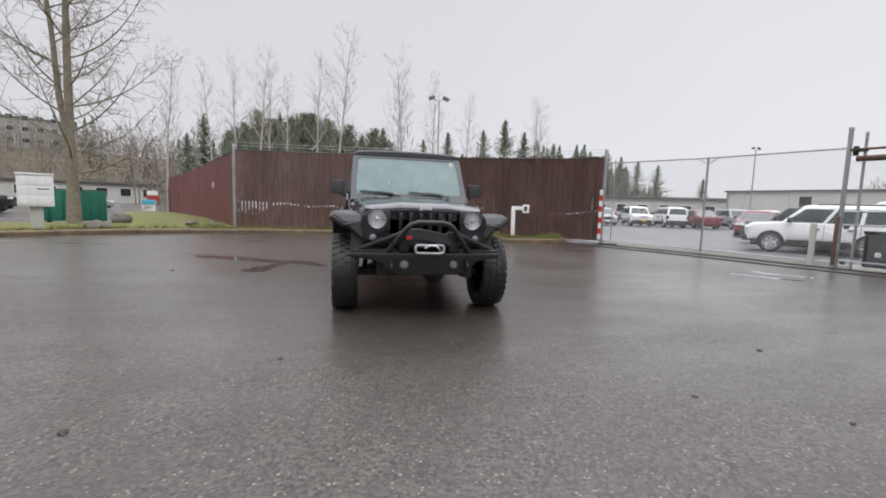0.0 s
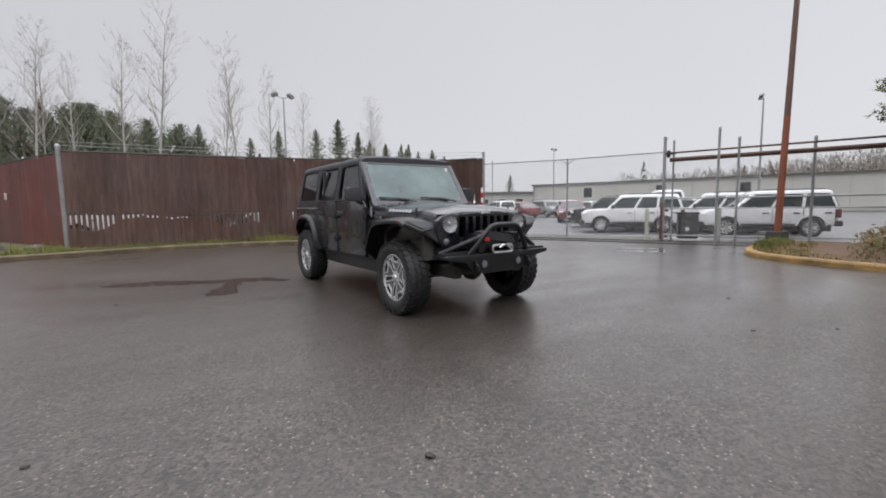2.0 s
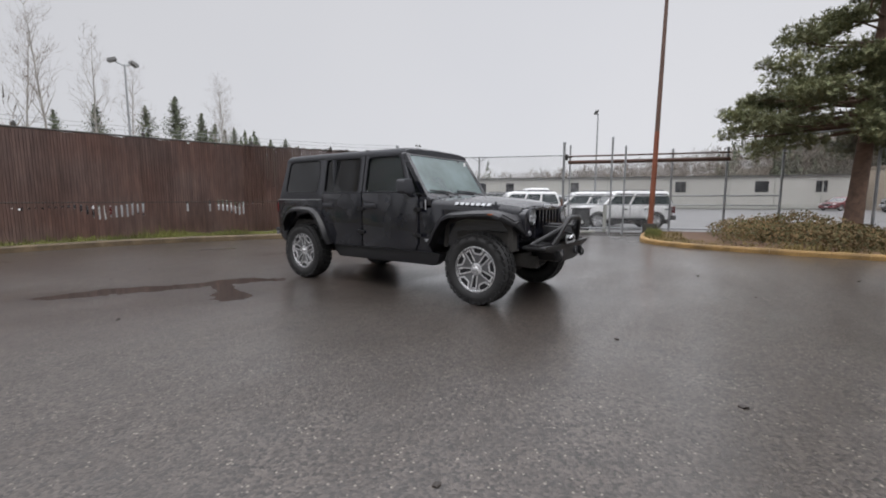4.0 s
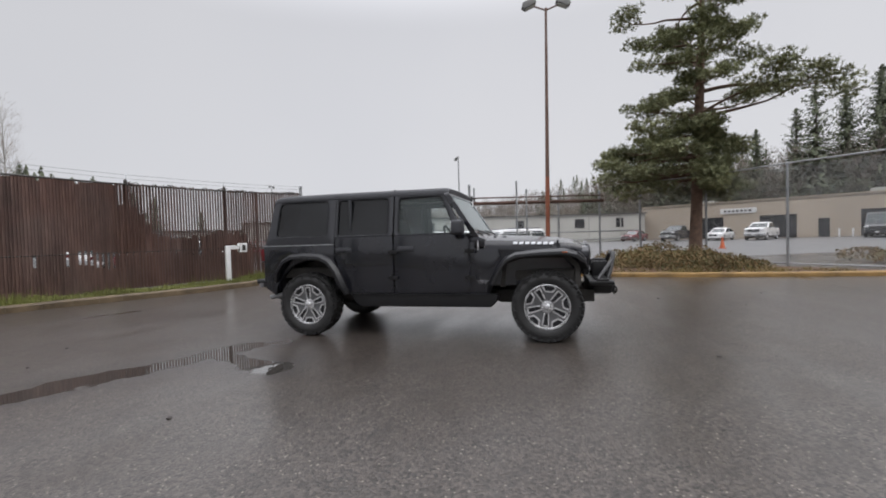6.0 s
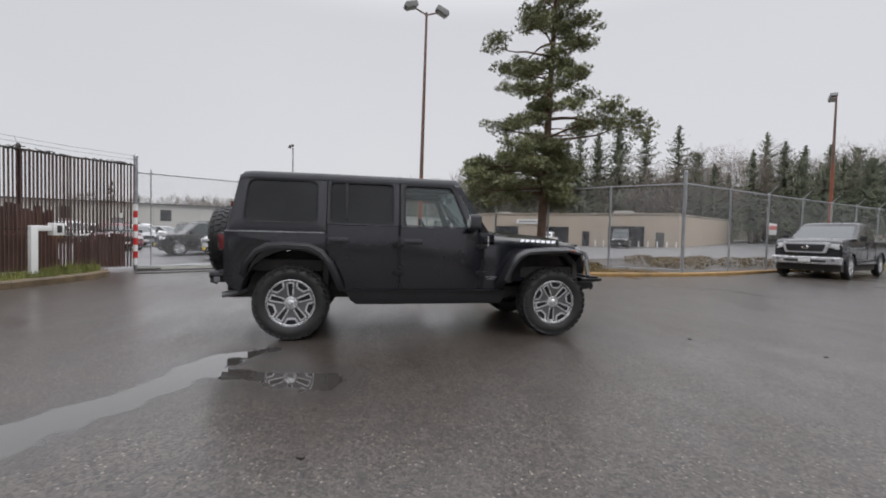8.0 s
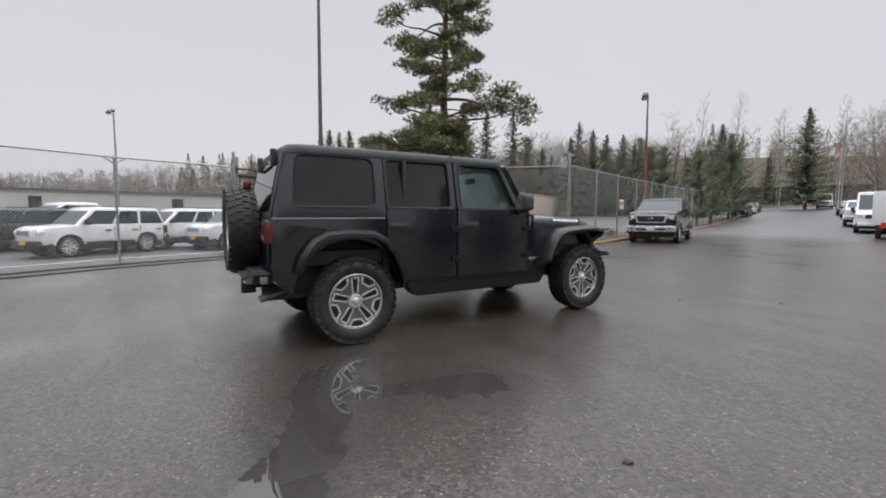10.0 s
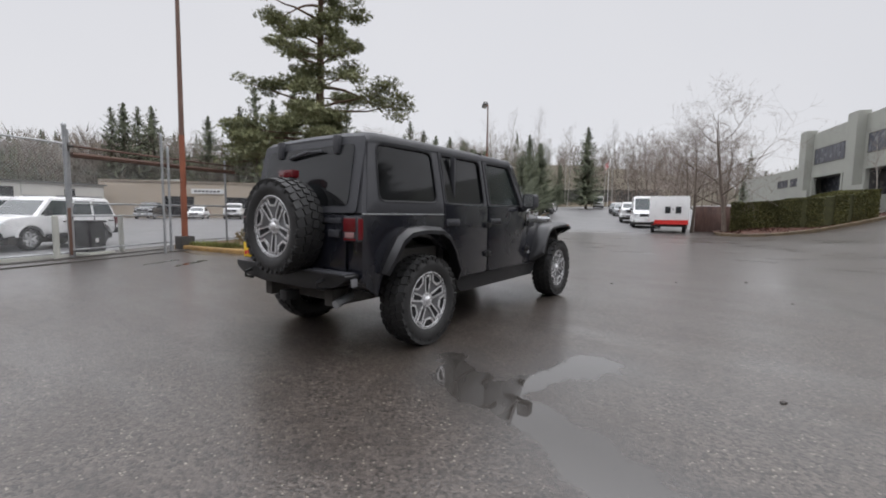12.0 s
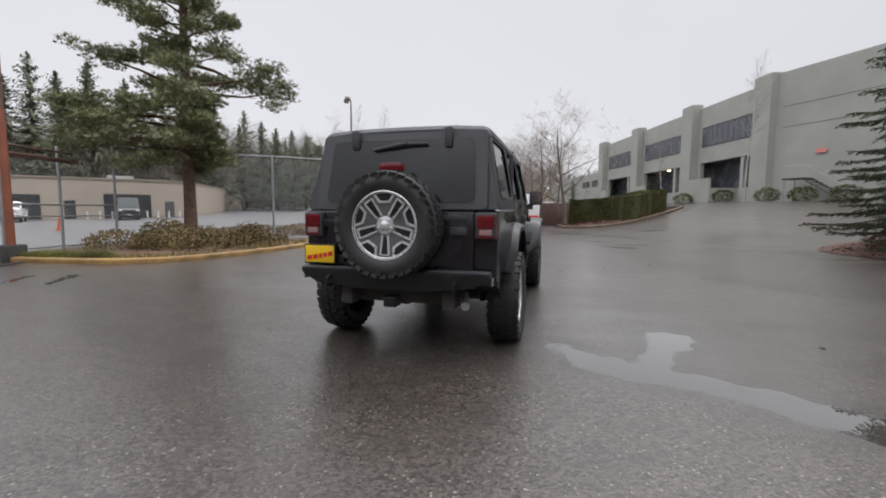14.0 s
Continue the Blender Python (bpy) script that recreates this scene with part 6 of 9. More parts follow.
    for s in (-1, 1):
        m = Matrix.Translation((s * 0.475, yf - 0.002, 0.965)) @ pose(0, 0, 0, 90, 0, 0)
        light = part("headlight", lathe([(0.086, 0.0), (0.090, 0.016), (0.100, 0.012), (0.103, -0.01)], m, 32), M_TEXTURED, j, "round headlight")
        bowl = lathe([(0.0, 0.003), (0.03, 0.003), (0.058, 0.005), (0.08, 0.010), (0.088, 0.014)], m, 32)
        lathe([(0.0, 0.012), (0.014, 0.011), (0.02, 0.006), (0.021, 0.002)], m, 16, bowl)
        part("reflector", bowl, M_REFLECT, light, "bright headlight reflector")
        part("lens", lathe([(0.0, 0.032), (0.04, 0.028), (0.07, 0.020), (0.088, 0.013)], m, 32), M_LENS, light, "clear domed lens")
        m2 = Matrix.Translation((s * 0.515, yf - 0.002, 0.785)) @ pose(0, 0, 0, 90, 0, 0)
        part("turn_signal", lathe([(0.0, 0.016), (0.022, 0.013), (0.034, 0.002), (0.036, -0.01)], m2, 20), M_DIMLAMP, j, "small round pale turn signal")

    # Winch bumper
    fb = prism(rounded([(-0.69, 0.665), (0.69, 0.665), (0.69, 0.625), (0.46, 0.585), (0.38, 0.49), (0.22, 0.46), (-0.22, 0.46), (-0.38, 0.49), (-0.46, 0.585), (-0.69, 0.625)], 0.02), -2.195, -1.93, "y", 0.015)
    front = part("front_bumper", fb, M_BLACKSTEEL, j, "black steel winch bumper with tube hoop")
    hoop = tube([(-0.40, -2.15, 0.66), (-0.33, -2.19, 0.75), (-0.215, -2.235, 0.90), (-0.17, -2.24, 0.935), (-0.11, -2.245, 0.95), (0.11, -2.245, 0.95), (0.17, -2.24, 0.935), (0.215, -2.235, 0.90), (0.33, -2.19, 0.75), (0.40, -2.15, 0.66)], 0.026, 10)
    part("hoop", hoop, M_BLACKSTEEL, front)
    for s in (-1, 1):
        part("brace", tube([(s * 0.665, -2.02, 0.675), (s * 0.30, -2.19, 0.83), (s * 0.235, -2.225, 0.87)], 0.022, 8), M_BLACKSTEEL, front)
        part("brace_foot", box(s * 0.30, s * 0.69, -2.14, -2.0, 0.66, 0.685, 0.008), M_BLACKSTEEL, front)
        m = Matrix.Translation((s * 0.235, -2.198, 0.56)) @ pose(0, 0, 0, 90, 0, 0)
        fog = part("fog_light", lathe([(0.044, -0.01), (0.044, 0.012), (0.036, 0.012)], m, 20), M_TEXTURED, front, "round fog light")
        part("lens", lathe([(0, 0.012), (0.02, 0.01), (0.037, 0.004)], m, 20), M_DIMLAMP, fog)
        ring = [(s * 0.36, -2.2 - 0.05 * math.sin(a) - 0.005, 0.53 + 0.045 * math.cos(a)) for a in [math.pi * (0.05 + 0.9 * i / 8) for i in range(9)]]
        part("shackle", tube(ring, 0.011, 6), M_BLACKSTEEL, front)
        part("shackle_tab", box(s * 0.345, s * 0.375, -2.235, -2.18, 0.50, 0.60, 0.006), M_BLACKSTEEL, front)
    win = tube([(-0.19, -2.08, 0.76), (0.19, -2.08, 0.76)], 0.085, 16)
    for s in (-1, 1):
        box(s * 0.19, s * 0.28, -2.17, -1.99, 0.67, 0.86, 0.02, bm=win)
    winch = part("winch", win, M_BLACKSTEEL, front, "black winch under a cover")
    part("winch_cover", loft([[(x, -2.185, 0.775 + dz), (x, -2.15, 0.865 + dz), (x, -2.02, 0.87 + dz), (x, -1.99, 0.76)] for x, dz in ((-0.22, 0.01), (-0.1, 0.02), (0.08, -0.01), (0.21, -0.035))]), M_SEAT, winch, "black fabric winch cover")
    part("winch_label", box(-0.225, -0.165, -2.20, -2.188, 0.79, 0.825, 0.003), M_RED, winch, "small red label with pale bars")
    hawse = tube([(x, -2.212, z) for x, z in rounded([(-0.135, 0.665), (0.135, 0.665), (0.135, 0.74), (-0.135, 0.74)], 0.035, 4)], 0.013, 8, closed=True)
    part("fairlead", hawse, M_GALV, winch, "bright alloy hawse fairlead")
    part("winch_hook", tube([(-0.05, -2.225, 0.715), (0.0, -2.235, 0.745), (0.06, -2.225, 0.735), (0.10, -2.22, 0.70)], 0.012, 8), M_CHROME, winch, "chrome winch hook")
    part("antenna", tube([(-0.745, -0.70, 1.03), (-0.748, -0.70, 1.15)], 0.007, 6), M_BADGE, j, "short antenna stub")

    # Inside
    dash = prism([(-0.62, 1.10), (-0.62, 1.21), (-0.40, 1.235), (-0.22, 1.19), (-0.22, 1.0)], -0.66, 0.66, "x", 0.03)
    part("dashboard", dash, M_SEAT, j, "black dashboard")
    part("steering_wheel", tube([(0.36 + 0.185 * math.cos(a), -0.10 + 0.07 * math.sin(a), 1.19 + 0.165 * math.sin(a)) for a in [2 * math.pi * i / 28 for i in range(28)]], 0.016, 8, closed=True), M_SEAT, j, "black steering wheel")
    for x in (-0.36, 0.36):
        seat = part("seat", prism(rounded([(0.10, 0.98), (0.16, 1.10), (0.52, 1.10), (0.62, 1.45), (0.72, 1.45), (0.70, 0.98)], 0.05), x - 0.24, x + 0.24, "x", 0.04), M_SEAT, j, "black cloth front seat")
        part("headrest", box(x - 0.12, x + 0.12, 0.63, 0.72, 1.47, 1.62, 0.03), M_SEAT, seat)
    bench = part("rear_seat", prism(rounded([(1.02, 0.98), (1.05, 1.10), (1.42, 1.10), (1.52, 1.42), (1.62, 1.42), (1.6, 0.98)], 0.05), -0.58, 0.58, "x", 0.04), M_SEAT, j, "black cloth rear bench")
    for x in (-0.36, 0.36):
        part("headrest", box(x - 0.12, x + 0.12, 1.53, 1.61, 1.43, 1.55, 0.03), M_SEAT, bench)
        part("roll_bar", tube([(x * 1.75, 0.62, 1.1), (x * 1.68, 0.66, 1.60), (x * 1.5, 0.68, 1.69), (0, 0.68, 1.70)], 0.03, 8), M_SEAT, j)
        part("roll_bar", tube([(x * 1.66, -0.34, 1.66), (x * 1.66, 1.7, 1.68), (x * 1.7, 1.85, 1.2)], 0.03, 8), M_SEAT, j)

    # Wheels
    first = wheel(j, 0.397, 0.255, 0.25, 34, "mud-terrain tyre on a silver forked-spoke rim")
    first.matrix_local = Matrix.Translation((-0.778, 1.473, 0.397)) @ OUT_RIGHT @ pose(0, 0, 0, 0, 0, 20)
    copy_thing(first, Matrix.Translation((-0.778, -1.473, 0.397)) @ OUT_RIGHT @ pose(0, 0, 0, 0, 0, 47))
    copy_thing(first, Matrix.Translation((0.778, 1.473, 0.397)) @ OUT_LEFT)
    copy_thing(first, Matrix.Translation((0.778, -1.473, 0.397)) @ OUT_LEFT @ pose(0, 0, 0, 0, 0, 31))
    spare = copy_thing(first, Matrix.Translation((0, 2.32, 1.035)) @ pose(0, 0, 0, -90, 0, 0) @ pose(0, 0, 0, 0, 0, 180))
    spare.name = "spare_wheel"
    return j


off_road_car()


# ---- parked vehicles ----
def paint_of(name, col, coat=0.7, rough=0.3):
    return plain(name, col, rough, 0.0, 0.06, 3.0, 0, coat)


PAINTS = {
    "white": paint_of("white_car_paint", (0.82, 0.82, 0.82)),
    "black": paint_of("dark_car_paint", (0.018, 0.018, 0.02)),
    "silver": paint_of("silver_car_paint", (0.34, 0.35, 0.36)),
    "grey": paint_of("slate_grey_car_paint", (0.013, 0.014, 0.018), 0.5, 0.22),
    "red": paint_of("dark_red_car_paint", (0.16, 0.02, 0.025)),
    "blue": paint_of("dark_blue_car_paint", (0.03, 0.045, 0.09)),
}
M_CARGLASS = plain("car_window_glass", (0.016, 0.028, 0.030), 0.06, 0, 0.2, 2, 0, 0.5)
M_TRIM = plain("unpainted_bumper", (0.025, 0.025, 0.027), 0.6, 0, 0.2, 8)

SHAPES = {
    # length, width, height, wheelbase, tyre radius, body side line, cabin foot (front, back), cabin top (front, back), belt
    "suv": (4.02, 1.70, 1.60, 2.42, 0.34, [(-1.96, 0.40), (-2.0, 0.56), (-1.99, 0.78), (-1.92, 0.90), (-1.80, 0.955), (-1.4, 0.985), (-0.98, 1.01), (1.92, 1.03), (1.99, 0.95), (2.02, 0.50), (1.97, 0.38)], (-1.02, 1.97), (-0.44, 1.80), 1.01),
    "sedan": (4.6, 1.78, 1.45, 2.7, 0.32, [(-2.20, 0.34), (-2.27, 0.50), (-2.25, 0.66), (-2.14, 0.76), (-1.9, 0.82), (-1.4, 0.88), (-0.95, 0.92), (1.75, 0.98), (2.18, 0.96), (2.26, 0.88), (2.29, 0.6), (2.24, 0.36)], (-0.98, 1.95), (-0.12, 1.05), 0.94),
    "pickup": (5.6, 1.98, 1.90, 3.6, 0.40, [(-2.68, 0.52), (-2.74, 0.70), (-2.75, 1.06), (-2.71, 1.19), (-2.58, 1.26), (-2.0, 1.32), (-1.20, 1.35), (1.10, 1.27), (1.14, 1.25), (2.74, 1.25), (2.78, 1.18), (2.80, 0.62), (2.72, 0.55)], (-1.34, 1.10), (-0.42, 0.90), 1.27),
    "van": (5.6, 2.0, 2.35, 3.4, 0.36, [(-2.70, 0.45), (-2.78, 0.66), (-2.74, 0.92), (-2.55, 1.06), (-2.3, 1.15), (-1.7, 1.28), (2.74, 1.28), (2.8, 1.2), (2.8, 0.45)], (-1.78, 2.79), (-0.95, 2.72), 1.28),
}
BUILT = {}


def car(kind, colour, at, heading, label, group=""):
    """A parked vehicle that faces along heading (x, y)."""
    z = rise(*at)
    place = Matrix.Translation((*at, z)) @ pose(0, 0, 0, 0, 0, math.degrees(math.atan2(heading[0], -heading[1])))
    if (kind, colour) in BUILT:
        ob = copy_thing(BUILT[kind, colour], place)
        return tagged(ob, label, "", group)
    length, width, height, base, r, side, foot, top, belt = SHAPES[kind]
    w, paint = width / 2, PAINTS[colour]
    category = {"suv": "car", "sedan": "car", "pickup": "pickup truck", "van": "van"}[kind]
    ob = empty("parked_" + ("car" if category == "car" else kind), label, category, group)
    low = side[0][1]
    line = []
    for cy in (base / 2, -base / 2):
        line += arch(cy, r, r + 0.07, 15, 165, 8)
    outline = side + [(p[0], max(p[1], low)) for p in line]
    body = prism(outline, -w + 0.02, w - 0.02, "x", 0.045, 3)
    cuts_at = [((x, 0, 0), (1, 0, 0)) for x in (-w * 0.6, 0, w * 0.6)] + [((0, 0, z_), (0, 0, 1)) for z_ in (low + 0.14, (low + belt) / 2, belt - 0.16)] + [((0, y_, 0), (0, 1, 0)) for y_ in (-length * 0.46, -length * 0.42, -length * 0.36, 0, length * 0.40, length * 0.46)]
    for co, no in cuts_at:
        bmesh.ops.bisect_plane(body, geom=body.verts[:] + body.edges[:] + body.faces[:], plane_co=co, plane_no=no, dist=1e-4)
    round_nose, round_tail = {"suv": (0.10, 0.05), "sedan": (0.16, 0.12), "pickup": (0.09, 0.02), "van": (0.14, 0.02)}[kind]
    for v in body.verts:
        nose = max(0.0, (-v.co.y / length - 0.33) / 0.17)
        tail = max(0.0, (v.co.y / length - 0.38) / 0.12)
        u = v.co.x / w
        tuck = 0.045 * smooth01((v.co.z - belt + 0.28) / 0.28) + 0.05 * smooth01((low + 0.22 - v.co.z) / 0.25)
        bow = 1 - u * u
        v.co.y += nose * (0.10 * u * u * u * u + 0.05 * u * u) * (length / 4.4) - tail * 0.06 * u * u
        v.co.x *= (1 - round_nose * nose * nose - round_tail * tail * tail) * (1 - tuck)
        if v.co.z > belt - 0.3 and -v.co.y > -foot[0] - 0.05:
            v.co.z += 0.035 * bow
    part("body", body, paint, ob)
    part("underbody", box(-w + 0.12, w - 0.12, side[0][0] + 0.2, side[-1][0] - 0.2, r * 0.62, low + 0.18), M_CHASSIS, ob)
    tx, fx = w - 0.20, w - 0.075
    roof = height
    if kind == "van":
        tx = w - 0.1
    rings = []
    slope = lambda z_: (z_ - belt + 0.03) / (roof - 0.04 - belt)
    for z_, t in [(z_, slope(z_)) for z_ in (belt - 0.03, roof - 0.09)] + [(roof - 0.045, 0.97), (roof - 0.012, 0.985), (roof + 0.012, 1.0)]:
        fy, by, hx = foot[0] + (top[0] - foot[0]) * t, foot[1] + (top[1] - foot[1]) * t, fx + (tx - fx) * t
        if z_ > roof - 0.05:
            k_ = {-0.045: 0.02, -0.012: 0.07, 0.012: 0.26}[round(z_ - roof, 3)]
            fy, by, hx = fy + k_, by - k_ * 0.8, hx - k_
        rings.append([(-hx, fy + 0.05, z_), (-hx + 0.08, fy, z_), (hx - 0.08, fy, z_), (hx, fy + 0.05, z_), (hx, by - 0.05, z_), (hx - 0.08, by, z_), (-hx + 0.08, by, z_), (-hx, by - 0.05, z_)])
    part("cabin", loft(rings), paint, ob)
    at_t = lambda t: (foot[0] + (top[0] - foot[0]) * t, foot[1] + (top[1] - foot[1]) * t, fx + (tx - fx) * t, belt - 0.03 + (roof - 0.04 - belt) * t / 0.92 * 0.92)
    f0, b0, x0, z0 = at_t(0.07)
    f1, b1, x1, z1 = at_t(0.90)
    o = 0.014
    part("windshield", panel([(-x0 + 0.1, f0 - o, z0), (x0 - 0.1, f0 - o, z0), (x1 - 0.1, f1 - o, z1), (-x1 + 0.1, f1 - o, z1)], 0.01), M_CARGLASS, ob)
    if kind != "van":
        part("rear_window", panel([(-x0 + 0.12, b0 + o, z0 + 0.03), (x0 - 0.12, b0 + o, z0 + 0.03), (x1 - 0.12, b1 + o, z1), (-x1 + 0.12, b1 + o, z1)], 0.01), M_CARGLASS, ob)
    cuts = {"suv": (0.0, 0.36, 0.68, 1.0), "sedan": (0.0, 0.5, 1.0), "pickup": (0.0, 0.52, 1.0), "van": (0.0, 0.2)}[kind]
    for s in (-1, 1):
        for c0, c1 in zip(cuts, cuts[1:]):
            lo = lambda c, f, b: f + 0.14 + (b - f - 0.26) * c
            g = 0.05 if kind == "suv" else 0.035
            pts = [(s * (x0 + o), lo(c0, f0, b0) + (g if c0 else 0), z0 + 0.02), (s * (x0 + o), lo(c1, f0, b0) - (g if c1 < 1 else 0), z0 + 0.02), (s * (x1 + o), lo(c1, f1, b1) - (g if c1 < 1 else 0), z1), (s * (x1 + o), lo(c0, f1, b1) + (g if c0 else 0), z1)]
            part("side_window", panel(pts if s > 0 else pts[::-1], 0.012), M_CARGLASS, ob)
            yh = lo(c1, f0, b0) - 0.2
            part("door_handle", box(s * (w - 0.03), s * (w + 0.01), yh - 0.09, yh + 0.09, belt - 0.20, belt - 0.16, 0.006), paint if kind != "suv" else M_TRIM, ob)
            part("door_seam", box(s * (w - 0.05), s * (w - 0.017), lo(c1, f0, b0) - 0.006, lo(c1, f0, b0) + 0.006, low + 0.12, belt - 0.05), M_CHASSIS, ob)
        part("mirror", box(s * (w - 0.02), s * (w + 0.16), foot[0] + 0.22, foot[0] + 0.34, belt + 0.0, belt + 0.17, 0.03), M_TRIM, ob)
        hz = side[3][1] - 0.06
        yn = side[2][0]
        if kind == "suv":
            eye = lathe([(0.0, 0.03), (0.05, 0.025), (0.078, 0.008), (0.085, -0.06)], Matrix.Translation((s * (w - 0.30), yn + 0.05, 0.80)) @ pose(0, 0, 0, 90, 0, 0), 18)
            part("headlight", eye, M_LAMP, ob, "pale round headlight")
            part("side_marker", box(s * (w - 0.17), s * (w - 0.075), yn + 0.085, yn + 0.22, 0.76, 0.84, 0.02), M_LAMP, ob)
        elif kind == "pickup":
            lamp = [(s * 0.62, yn - 0.012, 1.02), (s * 0.66, yn + 0.010, 1.155), (s * 0.885, yn + 0.205, 1.14), (s * 0.90, yn + 0.215, 1.02), (s * 0.82, yn + 0.105, 0.955)]
            part("headlight", panel(lamp[::-1] if s > 0 else lamp, 0.05, bevel=0.01), M_REFLECT, ob, "clear slanted headlight")
        else:
            part("headlight", box(s * (w - 0.42), s * (w - 0.11), yn + 0.03, yn + 0.30, hz - 0.07, hz + 0.05, 0.04), M_LAMP, ob, "pale headlight")
        part("tail_light", box(s * (w - 0.20), s * (w - 0.02), side[-3][0] - 0.16, side[-2][0] - 0.03, belt - 0.34, belt - 0.06, 0.02), M_TAILRED, ob, "red tail light")
        part("sill", box(s * (w - 0.06), s * (w - 0.005), -base / 2 + r + 0.12, base / 2 - r - 0.12, low - 0.06, low + 0.05, 0.02), M_TRIM if kind == "suv" else paint, ob)
        for cy in (-base / 2, base / 2):
            ring = arch(cy, r, r + 0.085, 8, 172, 12) + arch(cy, r, r + 0.055, 172, 8, 12)
            part("arch_trim", prism(ring, s * (w - 0.06), s * (w + (0.012 if kind == "suv" else 0.0)), "x"), paint, ob)
    fy = side[2][0]
    if kind != "pickup":
        part("grille", box(-w + 0.46, w - 0.46, fy - 0.02, fy + 0.2, side[3][1] - 0.25, side[3][1] - 0.03, 0.03), paint if kind == "suv" else M_TRIM, ob)
    else:
        shell = rounded([(-0.63, 1.19), (0.63, 1.19), (0.54, 0.84), (-0.54, 0.84)], 0.06)
        part("grille", prism(shell, fy - 0.035, fy + 0.15, "y", 0.015), M_BADGE, ob, "chrome grille surround")
        hollow = rounded([(-0.54, 1.12), (0.54, 1.12), (0.47, 0.89), (-0.47, 0.89)], 0.04)
        part("grille_mesh", prism(hollow, fy - 0.042, fy, "y", 0.003), M_TRIM, ob)
        part("lower_intake", box(-w + 0.42, w - 0.42, fy - 0.05, fy + 0.05, low + 0.02, low + 0.10, 0.01), M_TRIM, ob)
        for s in (-1, 1):
            part("fog_light", lathe([(0, 0.02), (0.05, 0.016), (0.06, 0)], Matrix.Translation((s * (w - 0.26), fy - 0.035, low + 0.10)) @ pose(0, 0, 0, 90, 0, 0), 14), M_DIMLAMP, ob)
        part("badge", lathe([(0, 0.012), (0.07, 0.010), (0.08, 0)], Matrix.Translation((0, fy - 0.04, 1.02)) @ pose(0, 0, 0, 90, 0, 0) @ Matrix.Diagonal((1.3, 0.8, 1, 1)), 18), M_CHROME, ob)
        part("bed", box(-w + 0.14, w - 0.14, 1.2, 2.78, 1.225, 1.235), M_CHASSIS, ob, "open load bed")
    part("front_bumper", box(-w + (0.08 if kind == "pickup" else 0.15), w - (0.08 if kind == "pickup" else 0.15), fy - 0.045, fy + 0.30, low - 0.05, low + (0.20 if kind == "pickup" else 0.14), 0.05, 3), M_TRIM if kind == "suv" else (M_CHROMEDULL if kind == "pickup" else paint), ob)
    part("rear_bumper", box(-w + 0.05, w - 0.05, side[-2][0] - 0.2, side[-2][0] + 0.04, low - 0.02, low + 0.17, 0.04), M_TRIM if kind == "suv" else paint, ob)
    part("number_plate", box(-0.16, 0.16, fy - 0.06, fy - 0.045, low + 0.02, low + 0.13, 0.003), M_YELLOW if kind == "suv" else M_WHITE, ob, "yellow dealer plate" if kind == "suv" else "pale number plate")
    if kind == "suv":
        for s in (-1, 1):
            part("roof_rail", tube([(s * 0.56, -0.1, roof + 0.03), (s * 0.56, 1.6, roof + 0.03)], 0.016, 6), M_TRIM, ob)
        for i in range(7):
            x = -0.27 + 0.09 * i
            part("grille_slot", box(x - 0.024, x + 0.024, fy - 0.026, fy, side[3][1] - 0.20, side[3][1] - 0.05, 0.004), M_TRIM, ob)
    hub = new("wheel")
    hub.parent = ob
    part("tyre", tyre_mesh(r, 0.225, r * 0.66), M_RUBBER, hub)
    barrel, face, dark, cap = spoke_rim(r * 0.67, 0.225)
    cap.free()
    part("barrel", barrel, M_ALLOYDARK, hub)
    part("rim", face, M_ALLOY, hub)
    part("spokes", dark, M_ALLOY, hub)
    hub.matrix_local = Matrix.Translation((-w + 0.13, base / 2, r)) @ OUT_RIGHT
    copy_thing(hub, Matrix.Translation((-w + 0.13, -base / 2, r)) @ OUT_RIGHT)
    copy_thing(hub, Matrix.Translation((w - 0.13, base / 2, r)) @ OUT_LEFT)
    copy_thing(hub, Matrix.Translation((w - 0.13, -base / 2, r)) @ OUT_LEFT)
    ob.matrix_world = place
    BUILT[kind, colour] = ob
    return ob


LOT = "cars parked in the lot"
car("suv", "white", (14.5, 5.4), (-0.60, 0.80), "white boxy car with black trim parked behind the gate", LOT)
car("suv", "white", (15.35, 0.8), (-0.54, 0.84), "white boxy car with black trim parked behind the fence", LOT)
car("suv", "white", (16.6, 2.9), (-0.46, 0.89), "white boxy car parked beyond another white car", LOT)
car("sedan", "silver", (16.6, 5.0), (-0.45, 0.89), "silver car parked between white boxy cars", LOT)
car("suv", "black", (17.6, 8.5), (-0.55, 0.83), "black boxy car parked across wet asphalt", LOT)
car("pickup", "white", (20.4, 7.2), (-0.55, 0.83), "white pickup truck parked behind other cars", LOT)
rowed = random.Random(21)
row_cols = ["white", "black", "silver", "white", "white", "red", "silver", "white", "white", "black", "white", "silver", "white"]
for i, col in enumerate(row_cols):
    at = (15.3 + 2.35 * i + rowed.uniform(-0.15, 0.15), 28.2 - 0.75 * i + rowed.uniform(-0.5, 0.5))
    car(("suv", "suv", "sedan")[i % 3], col, at, (0.35 * (-1) ** (i // 2), 0.93 * (-1) ** (i // 2)), f"{col} car in a row across the wet lot", LOT)
for i, col in enumerate(["silver", "white", "red", "white", "black", "white", "silver", "white", "grey", "white"]):
    at = (20.0 + 2.8 * i, 37.0 - 0.8 * i)
    car(("sedan", "suv")[i % 2], col, at, (0.3, 0.95), f"{col} car in the far row of the lot", LOT)
